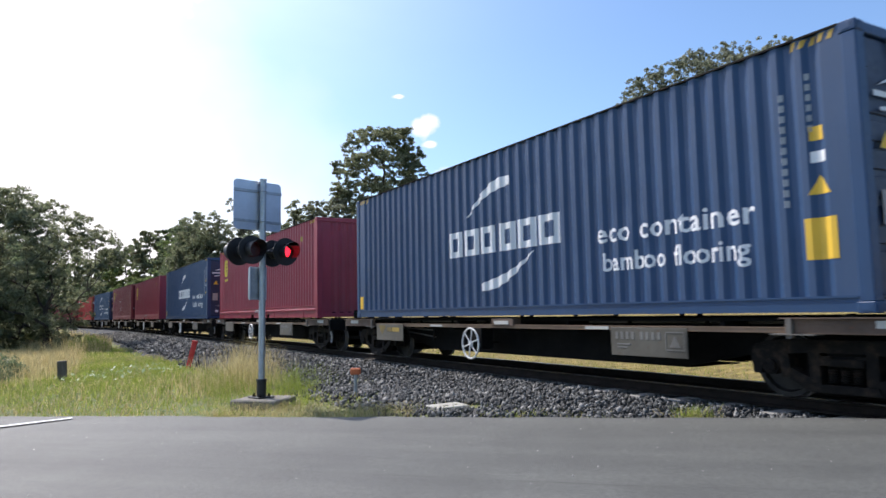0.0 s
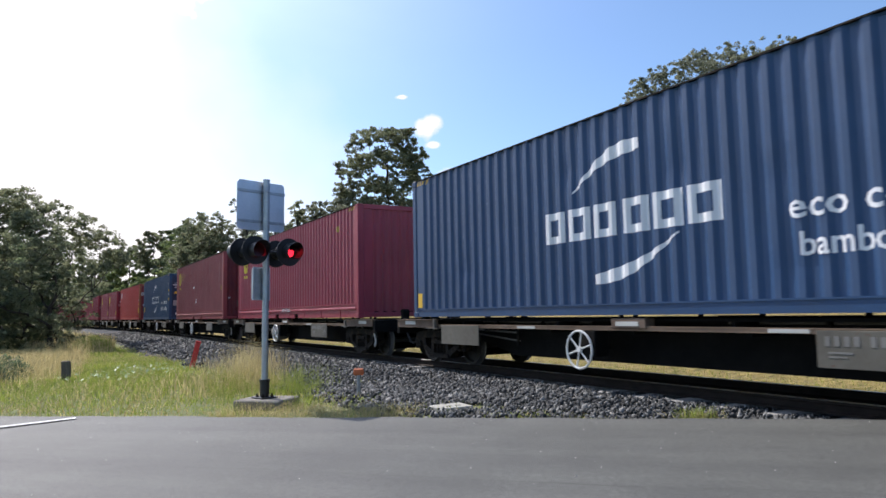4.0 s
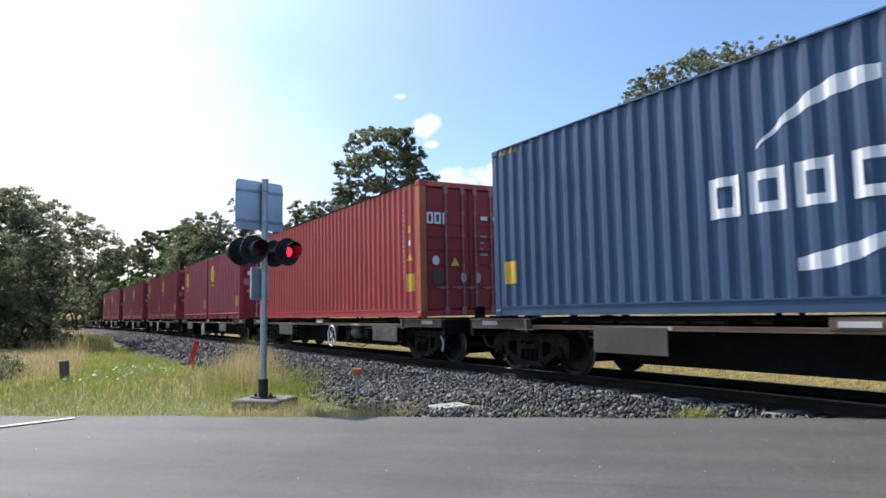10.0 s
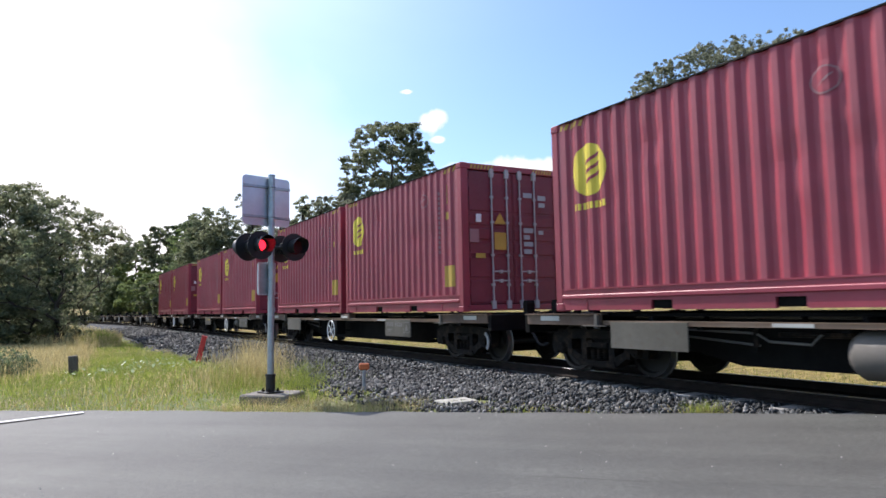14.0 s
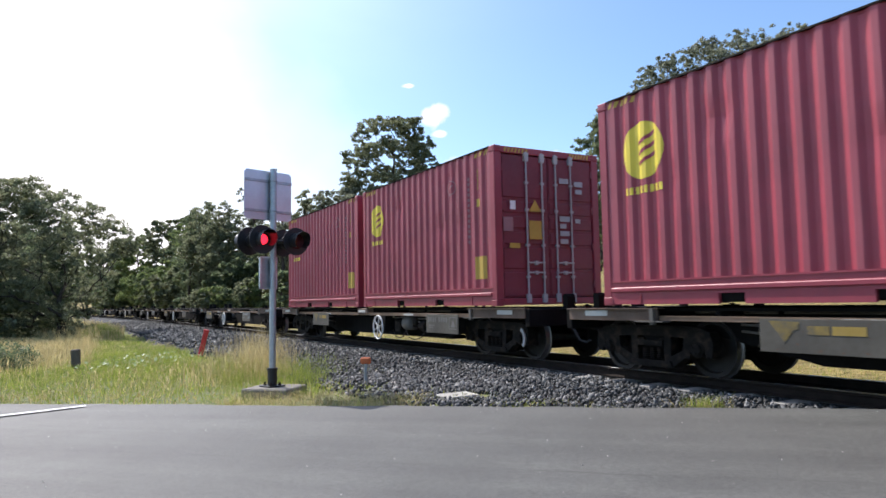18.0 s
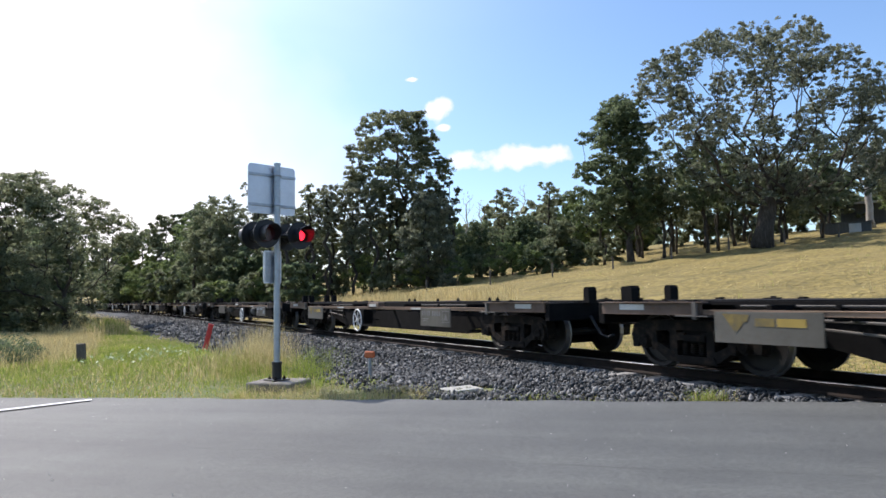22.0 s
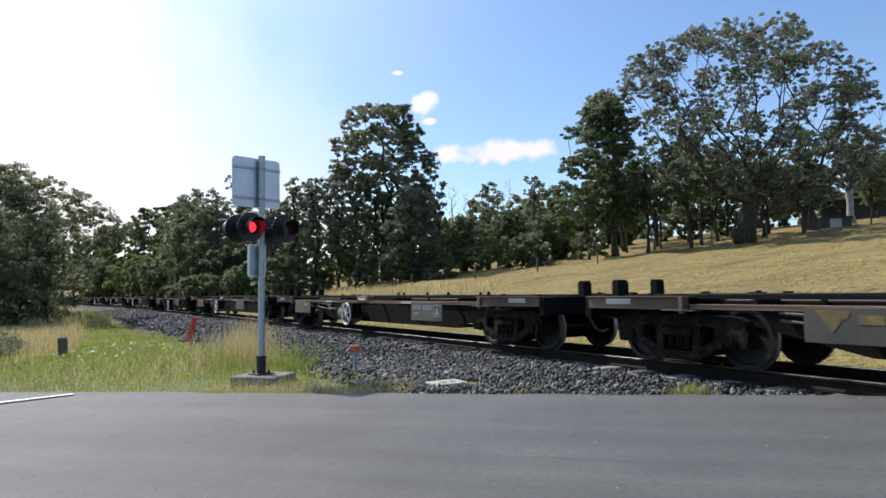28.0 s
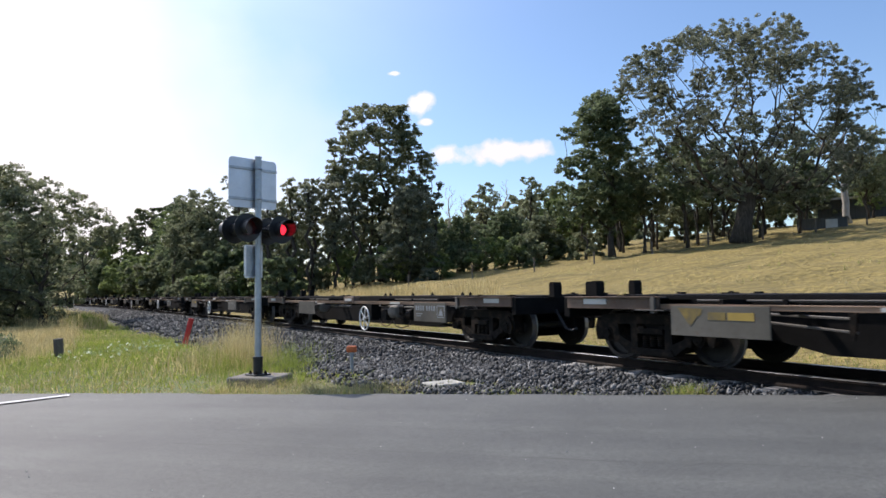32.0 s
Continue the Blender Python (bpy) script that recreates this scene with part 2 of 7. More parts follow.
M_ASPHALT = asphalt_surface()
M_VERGE = surface("verge_soil", ((0.3, (0.085, 0.115, 0.03)), (0.5, (0.14, 0.16, 0.05)), (0.7, (0.22, 0.19, 0.085))), 0.5, 22, 0.95, 0, 0.6, 0.05)
M_PADDOCK = surface("dry_paddock", ((0.26, (0.14, 0.122, 0.032)), (0.40, (0.285, 0.22, 0.062)), (0.58, (0.385, 0.295, 0.085)), (0.76, (0.21, 0.20, 0.05))), 0.34, 4.0, 0.95, 0, 1.0, 0.25, (0.45, 2.1, 1), 0.65)
M_BALLAST = surface("ballast_bed", ((0.3, (0.02, 0.022, 0.025)), (0.7, (0.07, 0.075, 0.08))), 9, 45, 0.9, 0, 1.0, 0.06)


def stone_surface():
    m, n, l, b = nodes_of("basalt_stones")
    geo = n.new("ShaderNodeNewGeometry")
    col = ramp_node(n, l, geo.outputs["Random Per Island"], ((0, (0.012, 0.013, 0.0125)), (0.45, (0.036, 0.039, 0.038)), (0.8, (0.105, 0.11, 0.106)), (1, (0.27, 0.265, 0.245))))
    tone = ramp_node(n, l, noise_node(n, l, 60, 4), ((0.3, (0.7,) * 3), (0.7, (1.1,) * 3)))
    l.new(mix_node(n, l, 1.0, col, tone, "MULTIPLY"), b.inputs["Base Color"])
    b.inputs["Roughness"].default_value = 0.75
    return m


M_STONE = stone_surface()
M_RAIL = surface("rail_steel", ((0.3, (0.014, 0.011, 0.009)), (0.7, (0.036, 0.026, 0.02))), 6, 60, 0.85, 0, 0.2, 0.003, None, 0.25, 0.0, "Object", 0.15)
M_RAILTOP = surface("polished_railhead", ((0.3, (0.45, 0.45, 0.46)), (0.7, (0.62, 0.62, 0.63))), 3, 40, 0.3, 1.0, 0.05, 0.001, (0.2, 4, 1), 0.1)
M_SLEEPER = surface("weathered_concrete", ((0.3, (0.2, 0.19, 0.175)), (0.7, (0.34, 0.33, 0.30))), 5, 50, 0.9, 0, 0.4, 0.01)
M_CONCRETE = surface("pad_concrete", ((0.3, (0.15, 0.135, 0.11)), (0.7, (0.27, 0.25, 0.215))), 4, 60, 0.9, 0, 0.5, 0.01)
M_PITLID = surface("pale_concrete", ((0.3, (0.33, 0.32, 0.27)), (0.7, (0.46, 0.45, 0.39))), 6, 60, 0.85, 0, 0.3, 0.006)
M_LINE = surface("road_marking", ((0.3, (0.62, 0.62, 0.60)), (0.7, (0.82, 0.82, 0.80))), 3, 70, 0.7, 0, 0.2, 0.002)
M_GALV = surface("galvanised_steel", ((0.3, (0.36, 0.39, 0.42)), (0.7, (0.52, 0.55, 0.58))), 6, 30, 0.42, 0.75, 0.1, 0.003, None, 0.15)
M_SIGNBACK = surface("brushed_aluminium", ((0.3, (0.60, 0.62, 0.66)), (0.7, (0.72, 0.74, 0.78))), 3, 30, 0.42, 1.0, 0.03, 0.001, None, 0.08)
M_BLACK = surface("black_housing", ((0.3, (0.010, 0.010, 0.011)), (0.7, (0.022, 0.022, 0.023))), 5, 40, 0.45, 0, 0.1, 0.003)
M_RED_ON = plain("lit_red_lens", (1.0, 0.02, 0.04), 0.3, 0, 2.4)
M_RED_OFF = plain("unlit_red_lens", (0.05, 0.006, 0.006), 0.25)
M_ORANGE = surface("faded_orange_paint", ((0.3, (0.55, 0.11, 0.03)), (0.7, (0.72, 0.2, 0.07))), 8, 60, 0.6, 0, 0.1)
M_REDPOST = surface("red_plastic", ((0.3, (0.55, 0.02, 0.02)), (0.7, (0.75, 0.04, 0.035))), 6, 40, 0.45, 0, 0.05)
M_POSTWOOD = surface("grey_timber", ((0.3, (0.09, 0.075, 0.06)), (0.7, (0.2, 0.175, 0.145))), 4, 40, 0.9, 0, 0.5, 0.01, (6, 6, 0.5))
M_GREYPOST = surface("grey_painted_steel", ((0.3, (0.3, 0.31, 0.32)), (0.7, (0.42, 0.43, 0.44))), 6, 40, 0.6)
M_BARK = surface("eucalypt_bark", ((0.3, (0.03, 0.024, 0.018)), (0.55, (0.066, 0.054, 0.042)), (0.75, (0.13, 0.11, 0.09))), 3, 18, 0.95, 0, 0.7, 0.05, (3, 3, 0.5))
M_BARKPALE = surface("pale_gum_bark", ((0.3, (0.27, 0.24, 0.2)), (0.7, (0.52, 0.48, 0.42))), 2, 16, 0.9, 0, 0.4, 0.03, (3, 3, 0.6))
M_LEAF = leaf_surface("gum_leaves", (0.14, 0.156, 0.10), (0.35, 0.38, 0.24), 0.2, 0.58)
M_LEAFDARK = leaf_surface("wattle_leaves", (0.10, 0.133, 0.082), (0.265, 0.32, 0.18), 0.2, 0.58)
M_LEAFGREY = leaf_surface("blue_gum_leaves", (0.13, 0.146, 0.115), (0.335, 0.36, 0.265), 0.2, 0.58)
M_LEAFGREEN = leaf_surface("bush_leaves", (0.13, 0.18, 0.075), (0.34, 0.41, 0.17), 0.2, 0.5)
M_GRASS = leaf_surface("green_grass", (0.155, 0.215, 0.034), (0.44, 0.50, 0.115), 0.2, 0.5)
M_STRAW = leaf_surface("dry_grass", (0.37, 0.30, 0.14), (0.76, 0.64, 0.36), 0.2, 0.45)
M_FLOWER = leaf_surface("pale_weed_leaves", (0.22, 0.32, 0.12), (0.42, 0.5, 0.28), 0.3, 0.3)

M_BLUE = paint("royal_blue_container_paint", (0.014, 0.056, 0.142), 0.15, 0.42, 0.15)
M_BLUEOLD = paint("weathered_blue_container_paint", (0.028, 0.075, 0.160), 0.25, 0.45)
# darker copy of the blue: the shade on the door end is in the colour
M_BLUEDOOR_SHADED = paint("shade_darkened_blue_door_paint", (0.022, 0.042, 0.090), 0.2, 0.45)
M_MAROON = paint("maroon_container_paint", (0.315, 0.034, 0.060), 0.12, 0.40, 0.2)
M_BROWN = paint("faded_maroon_container_paint", (0.25, 0.054, 0.058), 0.3, 0.5, 0.25)
M_REDC = paint("bright_red_container_paint", (0.52, 0.048, 0.045), 0.15, 0.42, 0.15)
M_PINK = paint("chalky_maroon_container_paint", (0.31, 0.040, 0.062), 0.2, 0.42, 0.25)
# darker copies of the body paints, holding the shade of the door ends
M_BROWNDOOR_SHADED = paint("shade_darkened_faded_maroon_door_paint", (0.125, 0.020, 0.028), 0.4, 0.6, 0.35)
M_PINKDOOR_SHADED = paint("shade_darkened_maroon_door_paint", (0.20, 0.027, 0.044), 0.25, 0.5, 0.25)
M_REDDOOR_SHADED = paint("shade_darkened_red_door_paint", (0.34, 0.032, 0.036), 0.25, 0.5, 0.2)
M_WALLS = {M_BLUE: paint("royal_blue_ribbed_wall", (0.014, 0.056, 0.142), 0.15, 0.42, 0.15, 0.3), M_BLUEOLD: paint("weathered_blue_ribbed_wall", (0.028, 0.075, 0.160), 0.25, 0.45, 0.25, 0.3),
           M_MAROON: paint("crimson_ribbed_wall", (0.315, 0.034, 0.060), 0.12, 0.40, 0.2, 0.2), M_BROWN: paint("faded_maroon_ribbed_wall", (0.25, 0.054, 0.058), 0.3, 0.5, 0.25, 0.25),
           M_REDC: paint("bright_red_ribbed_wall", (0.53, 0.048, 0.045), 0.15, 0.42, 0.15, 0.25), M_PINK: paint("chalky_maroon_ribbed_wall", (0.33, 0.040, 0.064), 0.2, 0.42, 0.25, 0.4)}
M_FAINT = paint("faint_worn_characters", (0.33, 0.17, 0.18), 0.2, 0.6, 0.3)
M_LABEL = paint("faded_yellow_label", (0.55, 0.36, 0.06), 0.25, 0.6, 0.25)
M_WHITE = paint("white_lettering", (0.78, 0.79, 0.80), 0.05, 0.5, 0.1)
M_YELLOW = paint("yellow_marking", (0.80, 0.50, 0.04), 0.1, 0.5, 0.15)
M_LOGOWORN = paint("worn_yellow_roundel_paint", (0.58, 0.44, 0.05), 0.2, 0.5, 0.25)
M_LOGOY = paint("yellow_roundel_paint", (0.78, 0.62, 0.06), 0.1, 0.5, 0.15)
M_OCHRE = paint("ochre_marking", (0.38, 0.26, 0.05), 0.35, 0.65, 0.35)
M_RODRED = paint("dull_pink_rod", (0.36, 0.20, 0.19), 0.3, 0.5, 0.25)
M_BLEACHED = paint("sun_bleached_orange_paint", (0.52, 0.15, 0.06), 0.3, 0.6, 0.3)
M_ZINC = paint("zinc_rod", (0.44, 0.43, 0.43), 0.3, 0.45, 0.2)
M_FRAME = surface("black_underframe", ((0.3, (0.0055, 0.0055, 0.0055)), (0.7, (0.013, 0.012, 0.011))), 4, 30, 0.85, 0, 0.2, 0.004, None, 0.25, 0.0, "Object", 0.12)
M_RUSTY = surface("rusty_sill", ((0.3, (0.02, 0.015, 0.012)), (0.52, (0.045, 0.03, 0.021)), (0.72, (0.13, 0.075, 0.042))), 3, 30, 0.8, 0, 0.3, 0.004)
M_PLATE = paint("dusty_grey_plate", (0.105, 0.096, 0.074), 0.7, 0.75, 0.55)
M_WHEEL = surface("greasy_wheel_steel", ((0.3, (0.010, 0.009, 0.008)), (0.7, (0.028, 0.024, 0.02))), 5, 30, 0.6, 0.2, 0.3, 0.004)
M_TREAD = plain("polished_tread", (0.30, 0.285, 0.27), 0.42, 0.9)
M_SCRAWL = surface("faint_yellow_spray", ((0.36, (0.11, 0.10, 0.075)), (0.5, (0.19, 0.14, 0.045)), (0.66, (0.27, 0.19, 0.045))), 7, 40, 0.75, 0, 0.2, 0.002)
M_CHARSOLD = paint("nearly_worn_off_characters", (0.175, 0.168, 0.15), 0.5, 0.7, 0.5)
M_CHARS = paint("worn_white_characters", (0.27, 0.29, 0.30), 0.2, 0.6, 0.35)
M_SIDERAIL = paint("rust_brown_rail", (0.27, 0.175, 0.11), 0.4, 0.75, 0.4)
M_RODBLUE = paint("scuffed_blue_lock_gear", (0.20, 0.24, 0.29), 0.25, 0.5, 0.3)
M_PAPER = paint("faded_paper_label", (0.42, 0.37, 0.35), 0.15, 0.7, 0.3)
M_CODE = paint("worn_code_characters", (0.38, 0.40, 0.42), 0.1, 0.6, 0.3)
M_CASTING = surface("greasy_casting", ((0.3, (0.006, 0.005, 0.0045)), (0.5, (0.013, 0.011, 0.009)), (0.66, (0.05, 0.034, 0.022)), (0.78, (0.085, 0.07, 0.055))), 7, 30, 0.75, 0, 0.5, 0.008, None, 0.4, 0.0, "Object", 0.15)
M_REFLECT = paint("dusty_white_reflector", (0.56, 0.55, 0.50), 0.15, 0.5, 0.3)
M_HANDWHEEL = plain("white_enamel", (0.72, 0.72, 0.70), 0.4)
M_PLATFORM = paint("rust_stained_platform_steel", (0.15, 0.098, 0.066), 0.9, 0.75, 0.6)
M_DUSTY = paint("dusty_grey_brake_gear", (0.145, 0.132, 0.112), 0.35, 0.7, 0.35)
M_RUBBER = plain("rubber_hose", (0.015, 0.015, 0.015), 0.7)

# ---- plan: the track's line, the road, the lie of the land ----
TRACK_AZ = radians(29.83)
TO_US = np.array((math.sin(TRACK_AZ), -math.cos(TRACK_AZ)))      # the way the train runs
ACROSS = np.array((math.cos(TRACK_AZ), math.sin(TRACK_AZ)))      # away from the camera's side
CENTRE, BEND, RADIUS = 8.05, 50.0, 720.0
ROAD_OUT = np.array((0.39, 0.92)) / math.hypot(0.39, 0.92)
ROAD_RUN = np.array((ROAD_OUT[1], -ROAD_OUT[0]))
ROAD_EDGE = 7.64 / math.hypot(0.39, 0.92)


def track(s, q=0.0):
    """Place and heading on the track, s metres up the line, q metres off its middle."""
    if s <= BEND:
        p = ACROSS * (CENTRE + q) - TO_US * s
        return p[0], p[1], math.atan2(TO_US[1], TO_US[0])
    a = (s - BEND) / RADIUS
    mid = ACROSS * (CENTRE - RADIUS) - TO_US * BEND
    out = ACROSS * math.cos(a) - TO_US * math.sin(a)
    p = mid + out * (RADIUS + q)
    h = TO_US * math.cos(a) + ACROSS * math.sin(a)
    return p[0], p[1], math.atan2(h[1], h[0])


def off_track(x, y):
    """Signed distance off the track's middle and the distance up the line."""
    x, y = np.asarray(x, float), np.asarray(y, float)
    s = -(x * TO_US[0] + y * TO_US[1])
    q = x * ACROSS[0] + y * ACROSS[1] - CENTRE
    mid = ACROSS * (CENTRE - RADIUS) - TO_US * BEND
    r = np.hypot(x - mid[0], y - mid[1])
    return np.where(s > BEND, r - RADIUS, q), s


def road_level(x):
    return -0.02 + 0.04 * (np.clip(x, -14, 4.2) - 4.2)


def ease(a, b, v):
    u = np.clip((v - a) / (b - a), 0, 1)
    return u * u * (3 - 2 * u)


def land(x, y):
    """Height of the natural ground."""
    x, y = np.asarray(x, float), np.asarray(y, float)
    q, s = off_track(x, y)
    e = x * ROAD_OUT[0] + y * ROAD_OUT[1] - ROAD_EDGE
    wave = 0.05 * np.sin(0.9 * x + 0.5 * y) + 0.04 * np.sin(0.37 * x - 1.1 * y + 1)
    low = road_level(x) - 0.03 + wave * ease(1, 6, e)
    near = -0.24 + (low + 0.24) * ease(1.7, 4.1, -q)
    hill = -0.30 + 0.127 * np.clip(q - 3.2, 0, 62) + 0.05 * np.clip(q - 65, 0, 120) + wave * 2.2 * ease(4, 14, q)
    far = -0.30 + (hill + 0.30) * ease(3.0, 4.5, q)
    z = np.where(q < 0, near, far)
    road = (e < 0.25) & (e > -8.2)
    return np.where(road, np.minimum(z, road_level(x) - 0.05), z)


def ground_at(x, y):
    return float(land(x, y))


# ---- mesh helpers ----
def mesh_of(name, verts, faces, mats, smooth=False, slots=None):
    me = bpy.data.meshes.new(name)
    me.from_pydata([tuple(v) for v in verts], [], [tuple(f) for f in faces])
    for m in (mats if isinstance(mats, (list, tuple)) else [mats]):
        me.materials.append(m)
    if slots is not None:
        me.polygons.foreach_set("material_index", np.asarray(slots, dtype=np.int32))
    if smooth:
        me.polygons.foreach_set("use_smooth", np.ones(len(me.polygons), dtype=bool))
    me.update()
    return me


def cards(name, verts, size, mat):
    """A mesh of many loose faces of the same number of corners."""
    verts = np.asarray(verts, dtype=np.float32).reshape(-1, 3)
    count = len(verts) // size
    me = bpy.data.meshes.new(name)
    me.vertices.add(len(verts))
    me.vertices.foreach_set("co", verts.ravel())
    me.loops.add(len(verts))
    me.loops.foreach_set("vertex_index", np.arange(len(verts), dtype=np.int32))
    me.polygons.add(count)
    me.polygons.foreach_set("loop_start", np.arange(0, len(verts), size, dtype=np.int32))
    me.materials.append(mat)
    me.update(calc_edges=True)
    return me


def part(name, bm, material, parent, label="", at=None, smooth=False):
    """Links a bmesh (or a mesh) as one object under a thing or a part."""
    if isinstance(bm, bmesh.types.BMesh):
        me = bpy.data.meshes.new(name)
        bm.to_mesh(me)
        bm.free()
        me.materials.append(material)
        if smooth:
            me.polygons.foreach_set("use_smooth", np.ones(len(me.polygons), dtype=bool))
    else:
        me = bm
    ob = new(name, me)
    ob.parent = parent
    if at is not None:
        ob.matrix_basis = at
    return tagged(ob, label) if label else ob


def box(bm, x0, x1, y0, y1, z0, z1, bevel=0.0):
    m = Matrix.LocRotScale(((x0 + x1) / 2, (y0 + y1) / 2, (z0 + z1) / 2), None, (x1 - x0, y1 - y0, z1 - z0))
    got = bmesh.ops.create_cube(bm, size=1, matrix=m)["verts"]
    if bevel:
        edges = list({e for v in got for e in v.link_edges})
        bmesh.ops.bevel(bm, geom=edges, offset=bevel, segments=1, affect="EDGES")
    return bm


def boxes(*rows, bevel=0.0):
    bm = bmesh.new()
    for r in rows:
        box(bm, *r, bevel=bevel)
    return bm


def rod(bm, a, b, r, seg=8, r2=None):
    a, b = Vector(a), Vector(b)
    d = b - a
    m = Matrix.Translation((a + b) / 2) @ d.to_track_quat("Z", "Y").to_matrix().to_4x4()
    bmesh.ops.create_cone(bm, cap_ends=True, segments=seg, radius1=r, radius2=r if r2 is None else r2, depth=d.length, matrix=m)
    return bm


def tube(points, radii, seg=7):
    """Verts and faces of a tapered tube through points."""
    verts, faces = [], []
    pts = [Vector(p) for p in points]
    for k, p in enumerate(pts):
        d = (pts[min(k + 1, len(pts) - 1)] - pts[max(k - 1, 0)]).normalized()
        side = d.cross(Vector((0.3, 1, 0.1))).normalized()
        up = side.cross(d)
        for j in range(seg):
            a = 2 * math.pi * j / seg
            verts.append(p + (side * math.cos(a) + up * math.sin(a)) * radii[k])
    for k in range(len(pts) - 1):
        for j in range(seg):
            a, b = k * seg + j, k * seg + (j + 1) % seg
            faces.append((a, b, b + seg, a + seg))
    faces.append(tuple(range(seg - 1, -1, -1)))
    faces.append(tuple(range((len(pts) - 1) * seg, len(pts) * seg)))
    return verts, faces


def torus(bm, ring, thick, seg=24, small=6, axis="Y"):
    rows = []
    for i in range(seg):
        a = 2 * math.pi * i / seg
        row = []
        for j in range(small):
            b = 2 * math.pi * j / small
            r = ring + thick * math.cos(b)
            x, y, z = r * math.cos(a), thick * math.sin(b), r * math.sin(a)
            row.append(bm.verts.new((x, y, z) if axis == "Y" else (y, x, z)))
        rows.append(row)
    for i in range(seg):
        for j in range(small):
            bm.faces.new((rows[i][j], rows[(i + 1) % seg][j], rows[(i + 1) % seg][(j + 1) % small], rows[i][(j + 1) % small]))
    return bm


def thing(name, m, label, category, group="", kind=""):
    ob = new(name)
    ob.matrix_basis = m
    ob.empty_display_size = 0.2
    return tagged(ob, label, category, group, kind)


# ---- ground, road, track ----
def build_ground():
    u = np.linspace(-1, 1, 231)
    span = np.sinh(u * 6.2) / np.sinh(6.2) * 1800
    gx, gy = np.meshgrid(span, span + 12.0)
    z = land(gx, gy) - 0.02
    verts = np.stack([gx.ravel(), gy.ravel(), z.ravel()], 1)
    n = len(u)
    i, j = np.meshgrid(np.arange(n - 1), np.arange(n - 1), indexing="ij")
    a = (i * n + j).ravel()
    faces = np.stack([a, a + 1, a + n + 1, a + n], 1)
    mid = verts[faces].mean(1)
    q, s = off_track(mid[:, 0], mid[:, 1])
    ob = new("ground", mesh_of("ground", verts, faces.tolist(), [M_VERGE, M_PADDOCK], True, (q > 2).astype(int)))
    tagged(ob, "dry summer grassland rising to a tan paddock hillside", "ground", kind="structure")


def build_road():
    verts, faces = [], []
    cols = [-400, -120, -60, -30] + list(np.arange(-20, 14, 0.5)) + [16, 20, 30, 60, 140, 400]
    rng = random.Random(5)
    offs = [-8.0, -6.0, -4.0, -2.0, -0.7, 0.0]
    for c in cols:
        for k, o in enumerate(offs):
            w = (rng.uniform(-0.05, 0.05) if k == len(offs) - 1 else 0)
            p = ROAD_RUN * c + ROAD_OUT * (ROAD_EDGE + o + w)
            verts.append((p[0], p[1], float(road_level(p[0])) + 0.012 * math.sin(o * 0.9)))
        p = ROAD_RUN * c + ROAD_OUT * (ROAD_EDGE + 0.03 + rng.uniform(0, 0.03))
        verts.append((p[0], p[1], float(road_level(p[0])) - 0.09))
        p = ROAD_RUN * c + ROAD_OUT * (ROAD_EDGE - 8.05)
        verts.append((p[0], p[1], float(road_level(p[0])) - 0.09))
    m = len(offs) + 2
    order = [m - 1] + list(range(len(offs))) + [m - 2]
    for i in range(len(cols) - 1):
        for a, b in zip(order[:-1], order[1:]):
            faces.append((i * m + a, (i + 1) * m + a, (i + 1) * m + b, i * m + b))
    road = new("road", mesh_of("road", verts, faces, M_ASPHALT, False))
    tagged(road, "worn grey asphalt road with a tarred seam along it", "road", kind="structure")
    # the tarred seam and the painted stop line
    pts = []
    rng = random.Random(8)
    for k in range(70):
        c = -16 + k * 0.4
        o = -2.72 + 0.04 * math.sin(c * 1.3) + rng.uniform(-0.03, 0.03)
        pts.append((c, o, 0.006 + rng.uniform(-0.005, 0.006)))
    verts, faces = [], []
    for c, o, w in pts:
        for s in (-w, w):
            p = ROAD_RUN * c + ROAD_OUT * (ROAD_EDGE + o + s)
            verts.append((p[0], p[1], float(road_level(p[0])) + 0.012 * math.sin(o * 0.9) + 0.003))
    for k in range(len(pts) - 1):
        faces.append((2 * k, 2 * k + 2, 2 * k + 3, 2 * k + 1))
    seam = new("road_seam", mesh_of("road_seam", verts, faces, surface("tar", ((0.3, (0.06, 0.062, 0.055)), (0.7, (0.092, 0.095, 0.084))), 5, 60, 0.8)))
    tagged(seam, "thin cracked tar seam along the road", "road marking", kind="structure")
    a, b = Vector((-5.42, 10.36, 0)), Vector((-8.4, 8.45, 0))
    side = Vector((-(b - a).y, (b - a).x, 0)).normalized() * 0.085
    verts = []
    for k in range(9):
        p = a.lerp(b, k / 8)
        for s in (-1, 1):
            v = p + side * s
            verts.append((v.x, v.y, float(road_level(v.x)) + 0.014))
    line = new("road_marking", mesh_of("road_marking", verts, [(2 * k, 2 * k + 1, 2 * k + 3, 2 * k + 2) for k in range(8)], M_LINE))
    tagged(line, "white painted line meeting the road edge", "road marking", kind="structure")
    # loose chips of stone on the asphalt
    rng = np.random.default_rng(12)
    c, o = rng.uniform(-11, 9, 420), rng.uniform(-6.5, -0.1, 420)
    p = ROAD_RUN[None] * c[:, None] + ROAD_OUT[None] * (ROAD_EDGE + o)[:, None]
    z = road_level(p[:, 0]) + 0.012 * np.sin(o * 0.9) + 0.004
    chips = new("road_grit", stones("road_grit", np.stack([p[:, 0], p[:, 1], z], 1), rng.uniform(0.003, 0.008, 420), rng, surface("pale_grit", ((0.3, (0.36, 0.35, 0.32)), (0.7, (0.62, 0.6, 0.56))), 3, 30, 0.9)))
